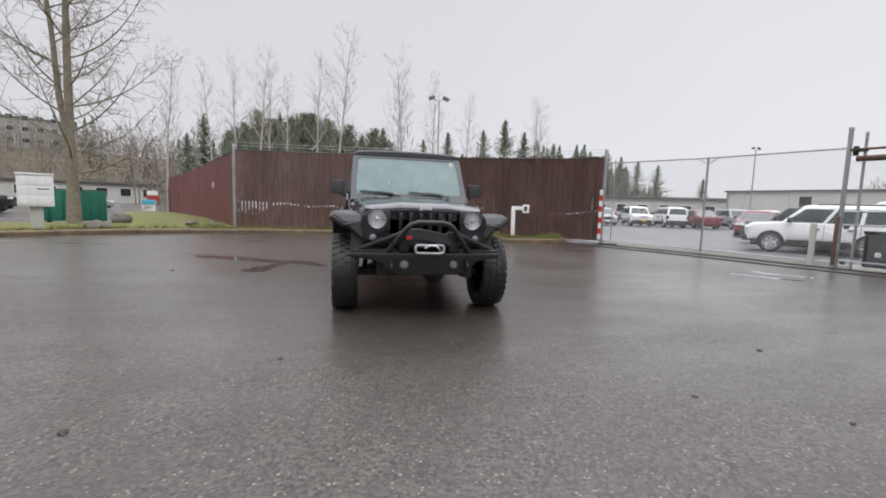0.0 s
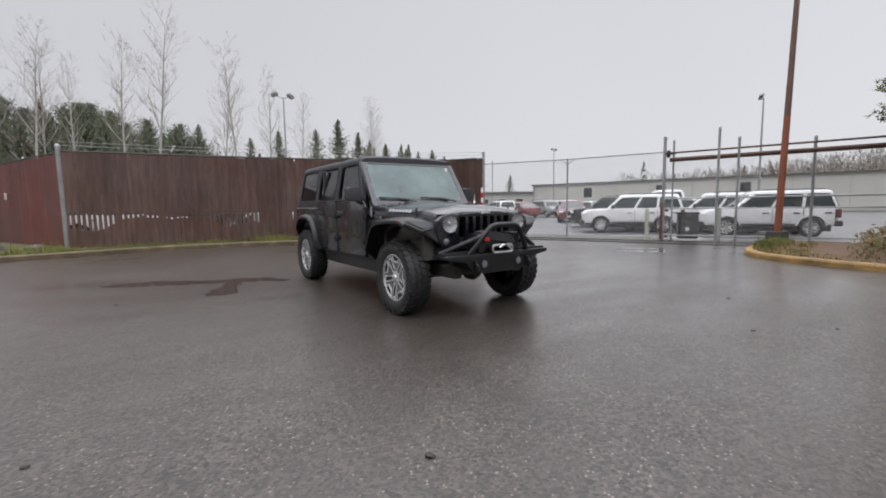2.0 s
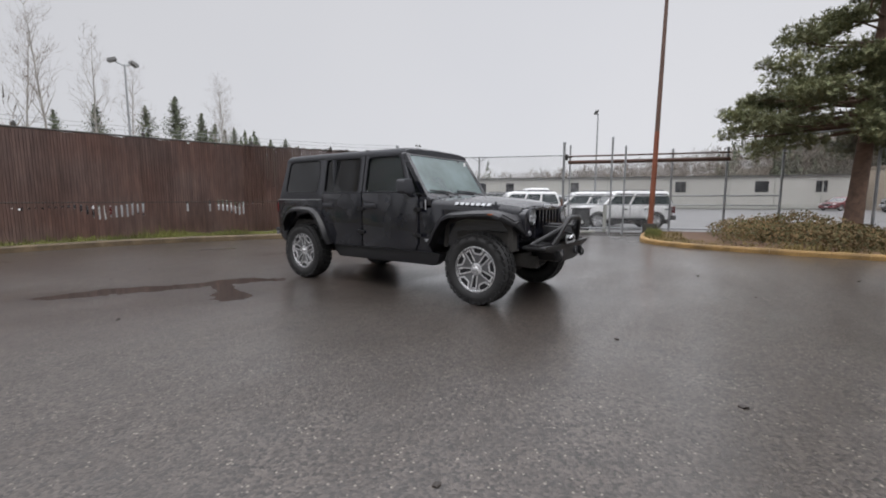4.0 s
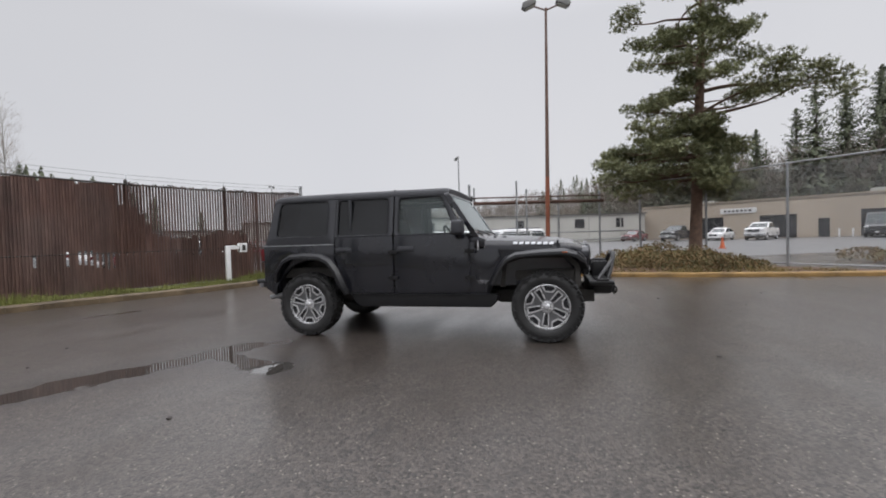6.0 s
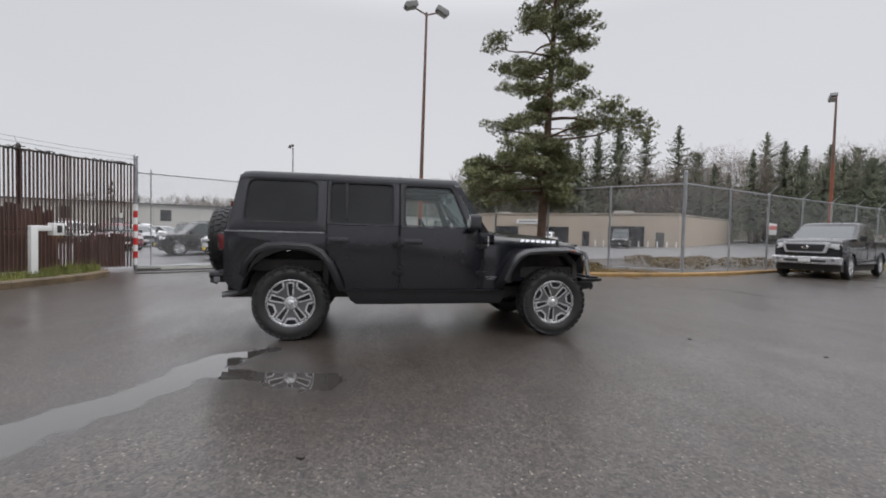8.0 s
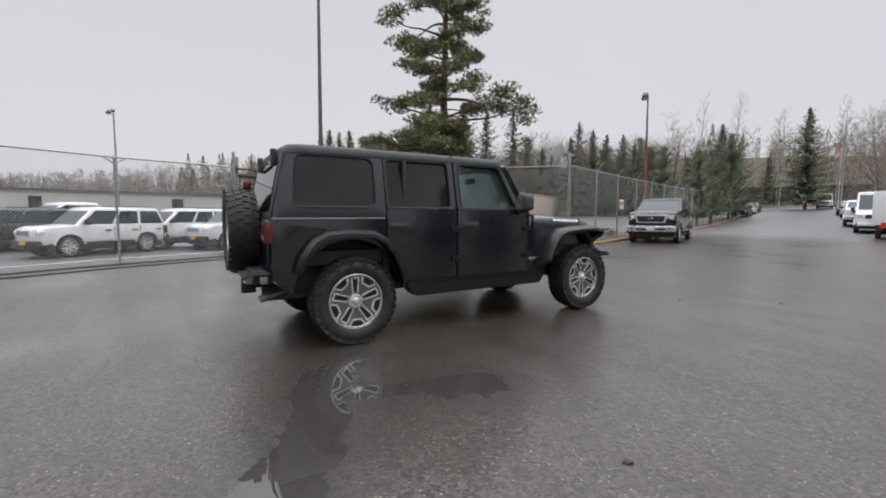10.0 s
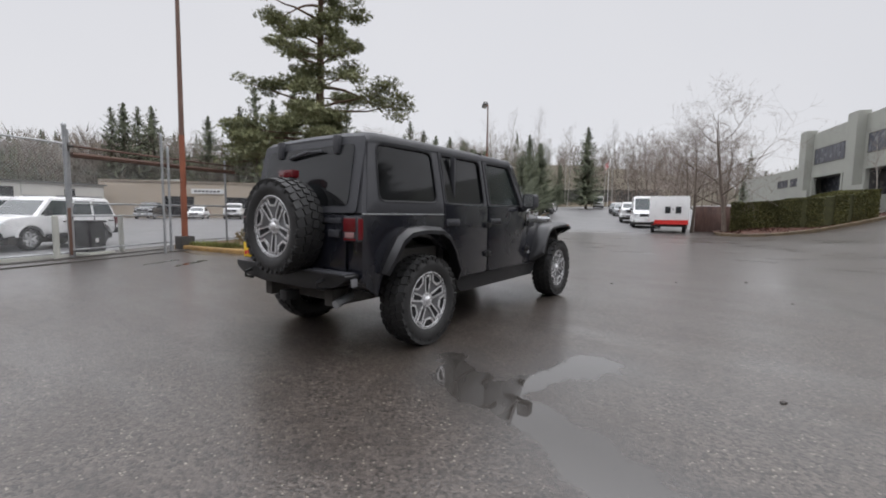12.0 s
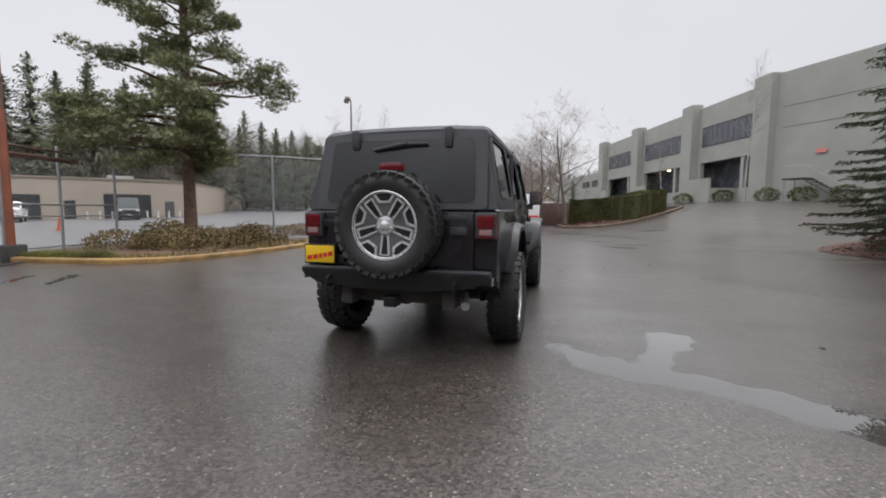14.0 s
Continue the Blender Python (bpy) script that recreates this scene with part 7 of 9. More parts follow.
for at, kind, col in (((-3.4, 14.2), "suv", "white"), ((2.9, 13.6), "sedan", "silver"), ((7.0, 12.2), "suv", "black"), ((-0.4, 18.4), "suv", "grey"), ((4.8, 17.6), "sedan", "red"), ((10.3, 16.4), "suv", "black")):
    car(kind, col, at, (0.97, -0.25), f"{col} car glimpsed behind the slatted fence", LOT)
for at, kind, col in (((22.0, 14.5), "sedan", "red"), ((24.0, 11.0), "suv", "black"), ((27.5, 16.0), "sedan", "silver"), ((29.0, 9.5), "sedan", "white")):
    car(kind, col, at, (-0.8, -0.6), f"{col} car parked mid-way in the lot", LOT)

STREET = "vehicles parked along the street"
car("pickup", "grey", (7.48, -16.2), (-0.40, 0.915), "slate-grey pickup truck with chrome grille at the kerb", STREET)
car("van", "white", (4.35, -32.4), (-0.26, 0.96), "white van parked behind a white trailer", STREET)
car("pickup", "white", (7.4, -40.8), (-0.28, 0.96), "white pickup truck parked along the street", STREET)
for at, kind, col in (((12.0, -55.0), "sedan", "silver"), ((14.2, -61.0), "sedan", "grey"), ((16.0, -68.0), "sedan", "white"), ((22.8, -56.5), "sedan", "black"), ((25.5, -64.0), "sedan", "white"), ((28.6, -72.5), "sedan", "grey"), ((24.0, -85.0), "van", "white")):
    car(kind, col, at, (-0.3, 0.95), f"{col} vehicle parked far along the street", STREET)
SHOP = "vehicles outside the workshop"
for s, off, kind, col in ((7.5, -6.5, "pickup", "black"), (12.5, -7, "sedan", "white"), (16.5, -7, "pickup", "white"), (25.5, -5.0, "van", "grey"), (2.0, -6.5, "sedan", "red")):
    p = along((64.0, -14.0), (45.0, -40.0), s, off)
    car(kind, col, p, (-0.81, 0.59), f"{col} vehicle parked outside the tan workshop", SHOP)


M_TRAILER = plain("clean_white_panel", (0.86, 0.86, 0.86), 0.3, 0, 0.04, 2.0)


def trailer():
    z = rise(1.9, -26.6)
    ob = empty("box_trailer", "white box trailer with red skirt and two small windows", "trailer", at=(1.58, -25.3, z), rz=11)
    part("body", box(-1.2, 1.2, -3.0, 1.0, 0.72, 2.42, 0.04), M_TRAILER, ob)
    part("roof_cap", box(-1.15, 1.15, -2.95, 0.95, 2.42, 2.5, 0.02), M_WHITE, ob)
    part("side_band", box(1.2, 1.212, -2.9, 0.9, 0.74, 0.92, 0.003), M_RED, ob, "red painted side band")
    part("door_handle", box(-0.28, -0.18, 1.0, 1.04, 1.58, 1.63, 0.01), M_DARKSTEEL, ob)
    part("red_skirt", box(-1.15, 0.85, 0.98, 1.03, 0.62, 0.86, 0.01), M_RED, ob, "red painted skirt")
    part("red_rail", box(-1.15, 0.9, 1.0, 1.12, 0.56, 0.66, 0.02), M_RED, ob)
    for x in (-0.55, 0.08):
        win = part("window", box(x - 0.17, x + 0.17, 0.995, 1.03, 1.32, 1.78, 0.05), M_DARKSTEEL, ob)
        part("pane", box(x - 0.13, x + 0.13, 1.03, 1.036, 1.37, 1.73, 0.002), M_DARKGLASS, win)
    for x in (-0.95, 0.95):
        part("tyre", moved(tyre_mesh(0.34, 0.22, 0.2), Matrix.Translation((x, 0.5, 0.34)) @ pose(0, 0, 0, 0, 90, 0)), M_RUBBER, ob)
        part("tail_light", box(x - 0.1, x + 0.1, 1.11, 1.14, 0.5, 0.58, 0.01), M_TAILRED, ob)
    part("frame", box(-1.05, 1.05, -2.8, 0.9, 0.4, 0.72, 0.02), M_CHASSIS, ob)
    ob.matrix_world = ob.matrix_world @ Matrix.Diagonal((0.89, 0.95, 0.87, 1))
    fence = empty("low_fence", "low brown board fence behind the hedge tree", "fence", kind="structure")
    a, b = (0.4, -27.5), (-3.4, -27.6)
    n = 29
    for i in range(n):
        p = (a[0] + (b[0] - a[0]) * (i + 0.5) / n, a[1] + (b[1] - a[1]) * (i + 0.5) / n)
        part("board", moved(box(-0.066, 0.066, -0.012, 0.012, 0, 1.6, 0.004), Matrix.Translation((*p, rise(*p))) @ pose(0, 0, 0, 0, 0, 1)), M_SLAT, fence)


trailer()


# ---- things on the left verge ----
def dumpster(at, rz):
    ob = empty("dumpster", "green steel dumpster with sloped lids on asphalt", "dumpster", at=(*at, rise(*at)), rz=rz)
    part("bin", prism([(-0.8, 0.15), (0.8, 0.15), (0.95, 1.55), (0.4, 1.85), (-0.85, 1.85)], -1.45, 1.45, "x", 0.02), M_GREENBOX, ob)
    for x in (-0.74, 0.74):
        part("lid", moved(box(-0.70, 0.70, -0.72, 0.62, 0, 0.05, 0.015), Matrix.Translation((x, -0.1, 1.86))), M_TRIM, ob)
    for i in range(5):
        x = -1.2 + i * 0.6
        part("rib", box(x - 0.05, x + 0.05, -0.9, -0.84, 0.25, 1.8, 0.01), M_GREENBOX, ob)
    for x in (-1.2, 1.2):
        part("fork_pocket", box(x - 0.12, x + 0.12, -0.6, 0.6, 1.0, 1.2, 0.01), M_GREENBOX, ob)
        part("caster", box(x - 0.08, x + 0.08, -0.5, 0.5, 0.0, 0.16, 0.02), M_CHASSIS, ob)
    ob.matrix_world = ob.matrix_world @ Matrix.Diagonal((0.64, 0.64, 0.66, 1))


dumpster((-10.95, 12.9), 25)


def mailbox(at, rz):
    ob = empty("mailbox_cluster", "off-white steel cluster mailbox on a pedestal by the kerb", "mailbox", at=(*at, 0.1), rz=rz)
    part("pedestal", box(-0.22, 0.22, -0.12, 0.12, 0, 0.75, 0.015), M_CONCRETE, ob)
    part("cabinet", box(-0.60, 0.60, -0.28, 0.28, 0.72, 1.68, 0.02), M_WHITE, ob)
    part("cap", box(-0.64, 0.64, -0.32, 0.32, 1.68, 1.73, 0.015), M_WHITE, ob)
    for i in range(4):
        for k in range(3):
            part("box_door", box(-0.56 + i * 0.285, -0.56 + i * 0.285 + 0.26, -0.296, -0.28, 0.78 + k * 0.29, 1.04 + k * 0.29, 0.004), M_WHITE, ob)
    part("slot", box(0.05, 0.45, -0.302, -0.294, 1.24, 1.27, 0.002), M_DARKSTEEL, ob)
    ob.matrix_world = ob.matrix_world @ Matrix.Diagonal((0.62, 0.6, 0.88, 1))


mailbox((-9.12, 7.75), 30)


def boulder(at, size, seed, label):
    bm = bmesh.new()
    bmesh.ops.create_icosphere(bm, subdivisions=3, radius=1)
    for v in bm.verts:
        d = 1 + 0.35 * noise.noise(v.co * 1.3 + Vector((seed, 0, 0))) + 0.12 * noise.noise(v.co * 4 + Vector((0, seed, 0)))
        v.co = Vector((v.co.x * size[0], v.co.y * size[1], v.co.z * size[2])) * d
    ob = part("boulder", bm, M_ROCK)
    ob.matrix_world = Matrix.Translation((*at, 0.1 + size[2] * 0.55)) @ pose(0, 0, 0, 0, 0, seed * 40)
    return tagged(ob, label, "boulder", "boulders on the verge")


M_ROCK = plain("grey_brown_rock", (0.13, 0.115, 0.10), 0.8, 0, 0.4, 5.0, 0.8)
for at, size, seed in (((-8.0, 8.35), (0.32, 0.24, 0.16), 1), ((-9.0, 11.9), (0.36, 0.32, 0.24), 2), ((-6.3, 10.9), (0.28, 0.22, 0.12), 3), ((-5.4, 10.6), (0.27, 0.22, 0.10), 4)):
    boulder(at, size, seed, "rounded grey-brown boulder lying in grass")


def yard_sign(at, rz, upper, lower, label, up=0.0):
    ob = empty("yard_sign", label, "sign", at=(*at, rise(*at) + 0.1 + up), rz=rz)
    part("panel", box(-0.48, 0.48, -0.012, 0.012, 0.30, 0.72, 0.004), lower, ob)
    part("header", box(-0.48, 0.48, -0.014, 0.014, 0.72, 1.05, 0.004), upper, ob)
    for x in (-0.4, 0.4):
        part("stake", tube([(x, 0.02, -0.3 - up * 1.4), (x, 0.02, 1.0)], 0.012, 6), M_GALV, ob)
    for i in range(3):
        part("lettering_bar", box(-0.36, 0.30 - 0.12 * i, -0.017, -0.012, 0.62 - 0.1 * i, 0.66 - 0.1 * i), M_DARKROOF, ob)
    ob.matrix_world = ob.matrix_world @ Matrix.Diagonal((0.6, 1, 0.8, 1))


yard_sign((-11.2, 19.6), 22, M_BLUE, M_WHITE, "small blue and white yard sign standing on grass")
yard_sign((-12.6, 23.6), 22, M_WHITE, M_RED, "small white and red sign on stakes in grass", 0.55)


def bin_by_gate():
    ob = empty("gate_motor_box", "dark plastic gate motor box beside gate post", "motor box", at=(10.35, 0.95, 0.0), rz=-55)
    part("housing", box(-0.26, 0.26, -0.22, 0.22, 0.06, 0.78, 0.04), M_TRIM, ob)
    part("lid", box(-0.28, 0.28, -0.24, 0.24, 0.78, 0.84, 0.02), M_TRIM, ob)
    part("pad", box(-0.4, 0.4, -0.34, 0.34, -0.02, 0.06, 0.01), M_CONCRETE, ob)
    part("sticker", box(-0.08, 0.02, -0.228, -0.22, 0.3, 0.40, 0.002), M_WHITE, ob, "small white label")
    for at in ((9.55, 1.75), (10.6, 0.2)):
        b = empty("bollard", "short pale steel bollard by the gate", "bollard", "bollards by the gate", at=(*at, 0))
        part("tube", tube([(0, 0, -0.05), (0, 0, 0.95)], 0.06, 12), M_CONCRETE, b)
        part("cap", lathe([(0, 0.03), (0.04, 0.025), (0.062, 0)], Matrix.Translation((0, 0, 0.95)), 12), M_CONCRETE, b)


bin_by_gate()
cone = empty("traffic_cone", "faded orange traffic cone standing in the lot", "traffic cone", at=(24.5, -11.5, 0))
part("cone", lathe([(0.15, 0.03), (0.03, 0.7), (0.0, 0.71)], None, 16), M_ORANGE, cone)
part("foot", box(-0.2, 0.2, -0.2, 0.2, 0, 0.035, 0.01), M_ORANGE, cone)


def flag(at, height):
    ob = empty("flag_pole", "thin white pole with a limp red and white flag", "flag pole", at=(*at, rise(*at)))
    part("pole", tube([(0, 0, 0), (0, 0, height)], 0.05, 8, taper=0.03), M_WHITE, ob)
    for i in range(5):
        rows = [[(0.05 + 0.13 * k, 0.08 * math.sin(k * 1.6), height - 0.2 - 0.2 * i - 0.12 * k), (0.05 + 0.13 * k, 0.08 * math.sin(k * 1.6), height - 0.4 - 0.2 * i - 0.12 * k)] for k in range(6)]
        own = bmesh.new()
        vs = [[own.verts.new(p) for p in r] for r in rows]
        for a, b in zip(vs, vs[1:]):
            own.faces.new((a[0], b[0], b[1], a[1]))
        part("stripe", own, M_RED if i % 2 == 0 else M_WHITE, ob)


warning = empty("fence_sign", "small red and white sign hung on the street fence", "sign", at=(8.78, -15.0, 1.45), rz=-70)
part("board", box(-0.3, 0.3, -0.01, 0.01, 0, 0.45, 0.004), M_WHITE, warning)
part("red_band", box(-0.3, 0.3, -0.016, -0.011, 0.2, 0.36, 0.002), M_SIGNPINK, warning)
part("red_band", box(-0.3, 0.3, 0.011, 0.016, 0.2, 0.36, 0.002), M_SIGNPINK, warning)
flag((20.5, -79.0), 9.0)


# ---- trees ----
def stick(verts, faces, a, b, ra, rb, sides=4):
    w = (b - a)
    if w.length < 1e-5:
        return
    u, v, _ = frame_of(w)
    k = len(verts)
    for p, r in ((a, ra), (b, rb)):
        for i in range(sides):
            t = 2 * math.pi * i / sides
            verts.append(p + (u * math.cos(t) + v * math.sin(t)) * r)
    for i in range(sides):
        j = (i + 1) % sides
        faces.append((k + i, k + j, k + sides + j, k + sides + i))


def grow(rnd, wood, twigs, at, way, length, radius, level, top, bend, droop=0.0, fork=(3, 5), spread=0.75, rate=0.62):
    """A limb of short pieces that forks into finer ones."""
    n = 5 if level < 2 else 3
    p, d, r = at.copy(), way.normalized(), radius
    spots = []
    for i in range(n):
        d = (d + Vector((rnd.gauss(0, bend), rnd.gauss(0, bend), rnd.gauss(0.03, bend * 0.6) - droop))).normalized()
        q = p + d * length / n
        r2 = radius * (1 - 0.75 * (i + 1) / n)
        out = wood if level < 2 else twigs
        stick(out[0], out[1], p, q, r, r2, 7 if level == 0 else (5 if level == 1 else 3))
        spots.append((q, d, r2))
        p, r = q, r2
    if level >= top:
        return
    for i in range(rnd.randint(*fork) + (2 if level == 0 else 0)):
        q, d2, r2 = spots[min(n - 1, rnd.randint(1 if level == 0 else 0, n - 1))]
        u, v, w = frame_of(d2)
        a = rnd.uniform(0, 6.28)
        side = u * math.cos(a) + v * math.sin(a)
        grow(rnd, wood, twigs, q, d2 * (1 - spread * 0.5) + side * spread, length * rate * rnd.uniform(0.7, 1.1), max(0.006, r2 * 0.62), level + 1, top, bend, droop, fork, spread, rate)


def bare_tree(seed, height, trunk_r, label, bark=None, spread=0.75, fork=(3, 5), levels=4, first=0.35, limbs=11, curve=0.12, limb_len=0.42, lift=0.55, wobble=0.035):
    rnd = random.Random(seed)
    wood, twigs = ([], []), ([], [])
    p, d = Vector((0, 0, -0.1)), Vector((0, 0, 1))
    n = 12
    spots = []
    for i in range(n):
        d = (d + Vector((rnd.gauss(0, wobble), rnd.gauss(0, wobble), 0.05))).normalized()
        q = p + d * height / n
        r0, r1 = trunk_r * (1 - i / n) ** 0.8 + 0.01, trunk_r * (1 - (i + 1) / n) ** 0.8 + 0.01
        stick(wood[0], wood[1], p, q, r0 * (1.25 if i == 0 else 1), r1, 9)
        spots.append((q, r1))
        p = q
    for i in range(limbs):
        t = first + (1 - first) * (i + rnd.random() * 0.6) / limbs
        q, r = spots[min(n - 1, int(t * n))]
        a = i * 2.4 + rnd.uniform(-0.4, 0.4)
        way = Vector((math.cos(a), math.sin(a), lift + 0.5 * t))
        grow(rnd, wood, twigs, q, way, height * limb_len * (1.15 - 0.75 * t) * rnd.uniform(0.8, 1.15), max(0.012, r * 0.5), 1, levels, curve, -0.05, fork, spread)
    ob = empty("bare_tree", label, "tree")
    raw("trunk", wood[0], wood[1], bark or M_BARK, ob, smooth=True)
    raw("crown", twigs[0], twigs[1], M_TWIG, ob)
    return ob


def fir(seed, label, levels=26, width=0.19, bare=0.08, droop=0.35, grain=1.0, taper=0.88):
    """A conifer one metre high, to be scaled: trunk, and a crown of drooping sprays."""
    rnd = random.Random(seed)
    wood, verts, faces = ([], []), [], []
    stick(wood[0], wood[1], Vector((0, 0, -0.01)), Vector((0, 0, 0.55)), 0.016, 0.009, 7)
    stick(wood[0], wood[1], Vector((0, 0, 0.55)), Vector((0, 0, 0.99)), 0.009, 0.001, 5)
    count = levels * 12
    for i in range(count):
        t = (i + rnd.random()) / count
        t = 1 - (1 - t) ** 0.75 if rnd.random() < 0.7 else t
        z = bare + (0.985 - bare) * t
        a = i * 2.39996 + rnd.uniform(-0.5, 0.5)
        lump = 1 + (0.5 if grain == 1.0 else 0.35) * noise.noise(Vector((math.cos(a) * 1.6, math.sin(a) * 1.6, z * 16 + seed)))
        ln = (width * (1 - t) ** taper * (0.6 + 0.4 * min(1, t / 0.18) if grain == 1.0 else 1.0) * lump + 0.008) * (rnd.uniform(0.35, 1.0) if rnd.random() < 0.75 else rnd.uniform(0.9, 1.3))
        c, s = math.cos(a), math.sin(a)
        drop = -droop * rnd.uniform(0.4, 1.2) + (0.5 * t if t > 0.6 else 0)
        m = max(3, int((7 * ln / width + 2) / grain))
        yaw = rnd.uniform(-0.25, 0.25)
        for q in range(m):
            u = (q + 0.6) / m
            px, pz = ln * u, z + ln * u * drop + ln * 0.35 * (u ** 3)
            for side in (-1, 1):
                w = 0.030 * (0.25 + 0.75 * (1 - t)) * (1.2 - 0.9 * u) * rnd.uniform(0.4, 1.4)
                ey = px * yaw * u + side * w * (1.5 if grain == 1.0 else 1.0)
                ex, ez = px + w * rnd.uniform(0.5, 1.3), pz - 0.02 * rnd.uniform(-0.2, 1.6) * grain
                foot = 0.007 if grain == 1.0 else 0.006
                base = len(verts)
                tri = [(px - 0.012 * grain, px * yaw * u + foot, pz + 0.005 * grain), (px + 0.006 * grain, px * yaw * u - foot, pz - 0.006 * grain), (ex, ey, ez)]
                verts += [Vector((c * x - s * y, s * x + c * y, zz)) for x, y, zz in tri]
                faces.append((base, base + 1, base + 2))
    ob = empty("fir_tree", label, "tree")
    raw("trunk", wood[0], wood[1], M_BARK, ob, smooth=True)
    raw("crown", verts, faces, M_FIR, ob)
    return ob


def planted(proto, x, y, size, turn, label="", group=""):
    ob = copy_thing(proto, Matrix.Translation((x, y, rise(x, y))) @ pose(0, 0, 0, 0, 0, turn) @ Matrix.Diagonal((size, size, size, 1)))
    return tagged(ob, label, "", group)


def needle_pine():
    """The tall pine on the island: bare lower trunk, spreading limbs, foliage in flat pads."""
    rnd = random.Random(77)
    ob = empty("pine_tree", "tall pine with reddish trunk and flat pads of green needles", "tree", at=(10.35, -6.05, 0.05))
    wood, verts, faces = ([], []), [], []
    line = [Vector((0, 0, 0)), Vector((0.03, -0.05, 1.2)), Vector((0.10, -0.12, 2.6)), Vector((0.16, -0.2, 4.4)), Vector((0.22, -0.3, 6.6)), Vector((0.27, -0.4, 9.2)), Vector((0.3, -0.45, 11.2)), Vector((0.3, -0.45, 13.0))]
    rad = [0.23, 0.18, 0.165, 0.15, 0.125, 0.09, 0.05, 0.015]
    for a, b, ra, rb in zip(line, line[1:], rad, rad[1:]):
        stick(wood[0], wood[1], a, b, ra, rb, 10)

    def on_trunk(z):
        for a, b in zip(line, line[1:]):
            if z <= b.z:
                return a.lerp(b, (z - a.z) / (b.z - a.z))
        return line[-1]

    def tuft(c, size):
        axis = Vector((rnd.gauss(0, 0.5), rnd.gauss(0, 0.5), 0.75)).normalized()
        u, v, _ = frame_of(axis)
        for k in range(7):
            a = k * 0.8976 + rnd.uniform(-0.3, 0.3)
            out = (u * math.cos(a) + v * math.sin(a)) * rnd.uniform(0.6, 1.0) + axis * rnd.uniform(0.0, 0.9)
            out = out.normalized() * size * rnd.uniform(0.7, 1.2)
            side = out.cross(axis)
            side = side.normalized() * 0.016 if side.length > 1e-4 else u * 0.016
            k0 = len(verts)
            verts.extend([c - side, c + side, c + out])
            faces.append((k0, k0 + 1, k0 + 2))

    def pad(c, rx, rz, count):
        for _ in range(count):
            d = Vector((rnd.gauss(0, 1), rnd.gauss(0, 1), rnd.gauss(0, 1))).normalized() * rnd.random() ** 0.45
            tuft(c + Vector((d.x * rx, d.y * rx, d.z * rz)), rnd.uniform(0.09, 0.17))

    def limb(p, a, reach, climb, pads, size, flat):
        d = Vector((math.cos(a), math.sin(a), climb)).normalized()
        pts, steps = [p], 7
        for s in range(steps):
            d = (d + Vector((rnd.gauss(0, 0.12), rnd.gauss(0, 0.12), rnd.gauss(-0.06 if s < 4 else 0.05, 0.06)))).normalized()
            pts.append(pts[-1] + d * reach / steps)
        r = 0.05 * (reach / 2.5) ** 0.8
        for s in range(steps):
            stick(wood[0], wood[1], pts[s], pts[s + 1], r * (1 - s / steps) + 0.006, r * (1 - (s + 1) / steps) + 0.006, 5)
        for k in range(pads):
            i = steps if k == 0 else rnd.choice((4, 5, 6, 6, 7, 7))
            side = Vector((-d.y, d.x, 0)) * rnd.gauss(0, 0.16 * reach)
            c = pts[i] + side * (0.3 if k == 0 else 1.0) + Vector((0, 0, rnd.uniform(-0.04, 0.16)))
            stick(wood[0], wood[1], pts[max(1, i - 2)], c, 0.013, 0.005, 3)
            rx = size * rnd.uniform(0.6, 1.15)
            pad(c, rx, rx * flat, int(285 * rx * rx * rnd.uniform(0.8, 1.2)))

    # The dense low skirt leans out over the lot; above it stand open tiers of limbs, longer away from the yard.
    for i in range(46):
        a = i * 2.39996 + rnd.uniform(-0.3, 0.3)
        z = 2.5 + 2.0 * rnd.random() ** 1.1
        reach = (2.5 + 1.9 * math.cos(a - radians(62)) + 0.3 * math.cos(a - radians(-60))) * rnd.uniform(0.45, 1.05) * (1.15 - 0.30 * (z - 2.5))
        limb(on_trunk(z), a, reach, 0.02 if z < 3.2 else 0.16, 4, 0.56, 0.42)
    for i in range(70):
        t = (i + rnd.random()) / 70
        z = 4.5 + 7.9 * t
        a = i * 2.39996 + rnd.uniform(-0.5, 0.5)
        lump = 1 + 0.55 * noise.noise(Vector((math.cos(a) * 1.1, math.sin(a) * 1.1, z * 0.55)))
        reach = (2.5 * (1 - t) ** 0.5 + 0.3) * (1 + 0.25 * math.cos(a - radians(-20))) * lump * rnd.choice((0.35, 0.5, 0.75, 0.95, 1.1))
        limb(on_trunk(z), a, reach, 0.40 - 0.25 * rnd.random(), 3, 0.62 - 0.17 * t, 0.42)
    raw("trunk", wood[0], wood[1], M_PINEBARK, ob, "reddish-brown flaking trunk and limbs", smooth=True)
    raw("crown", verts, faces, M_NEEDLE, ob, "olive-green needle pads")


needle_pine()

M_BARKPALE = plain("mossy_pale_bark", (0.20, 0.175, 0.13), 0.9, 0, 0.4, 6.0, 0.8)


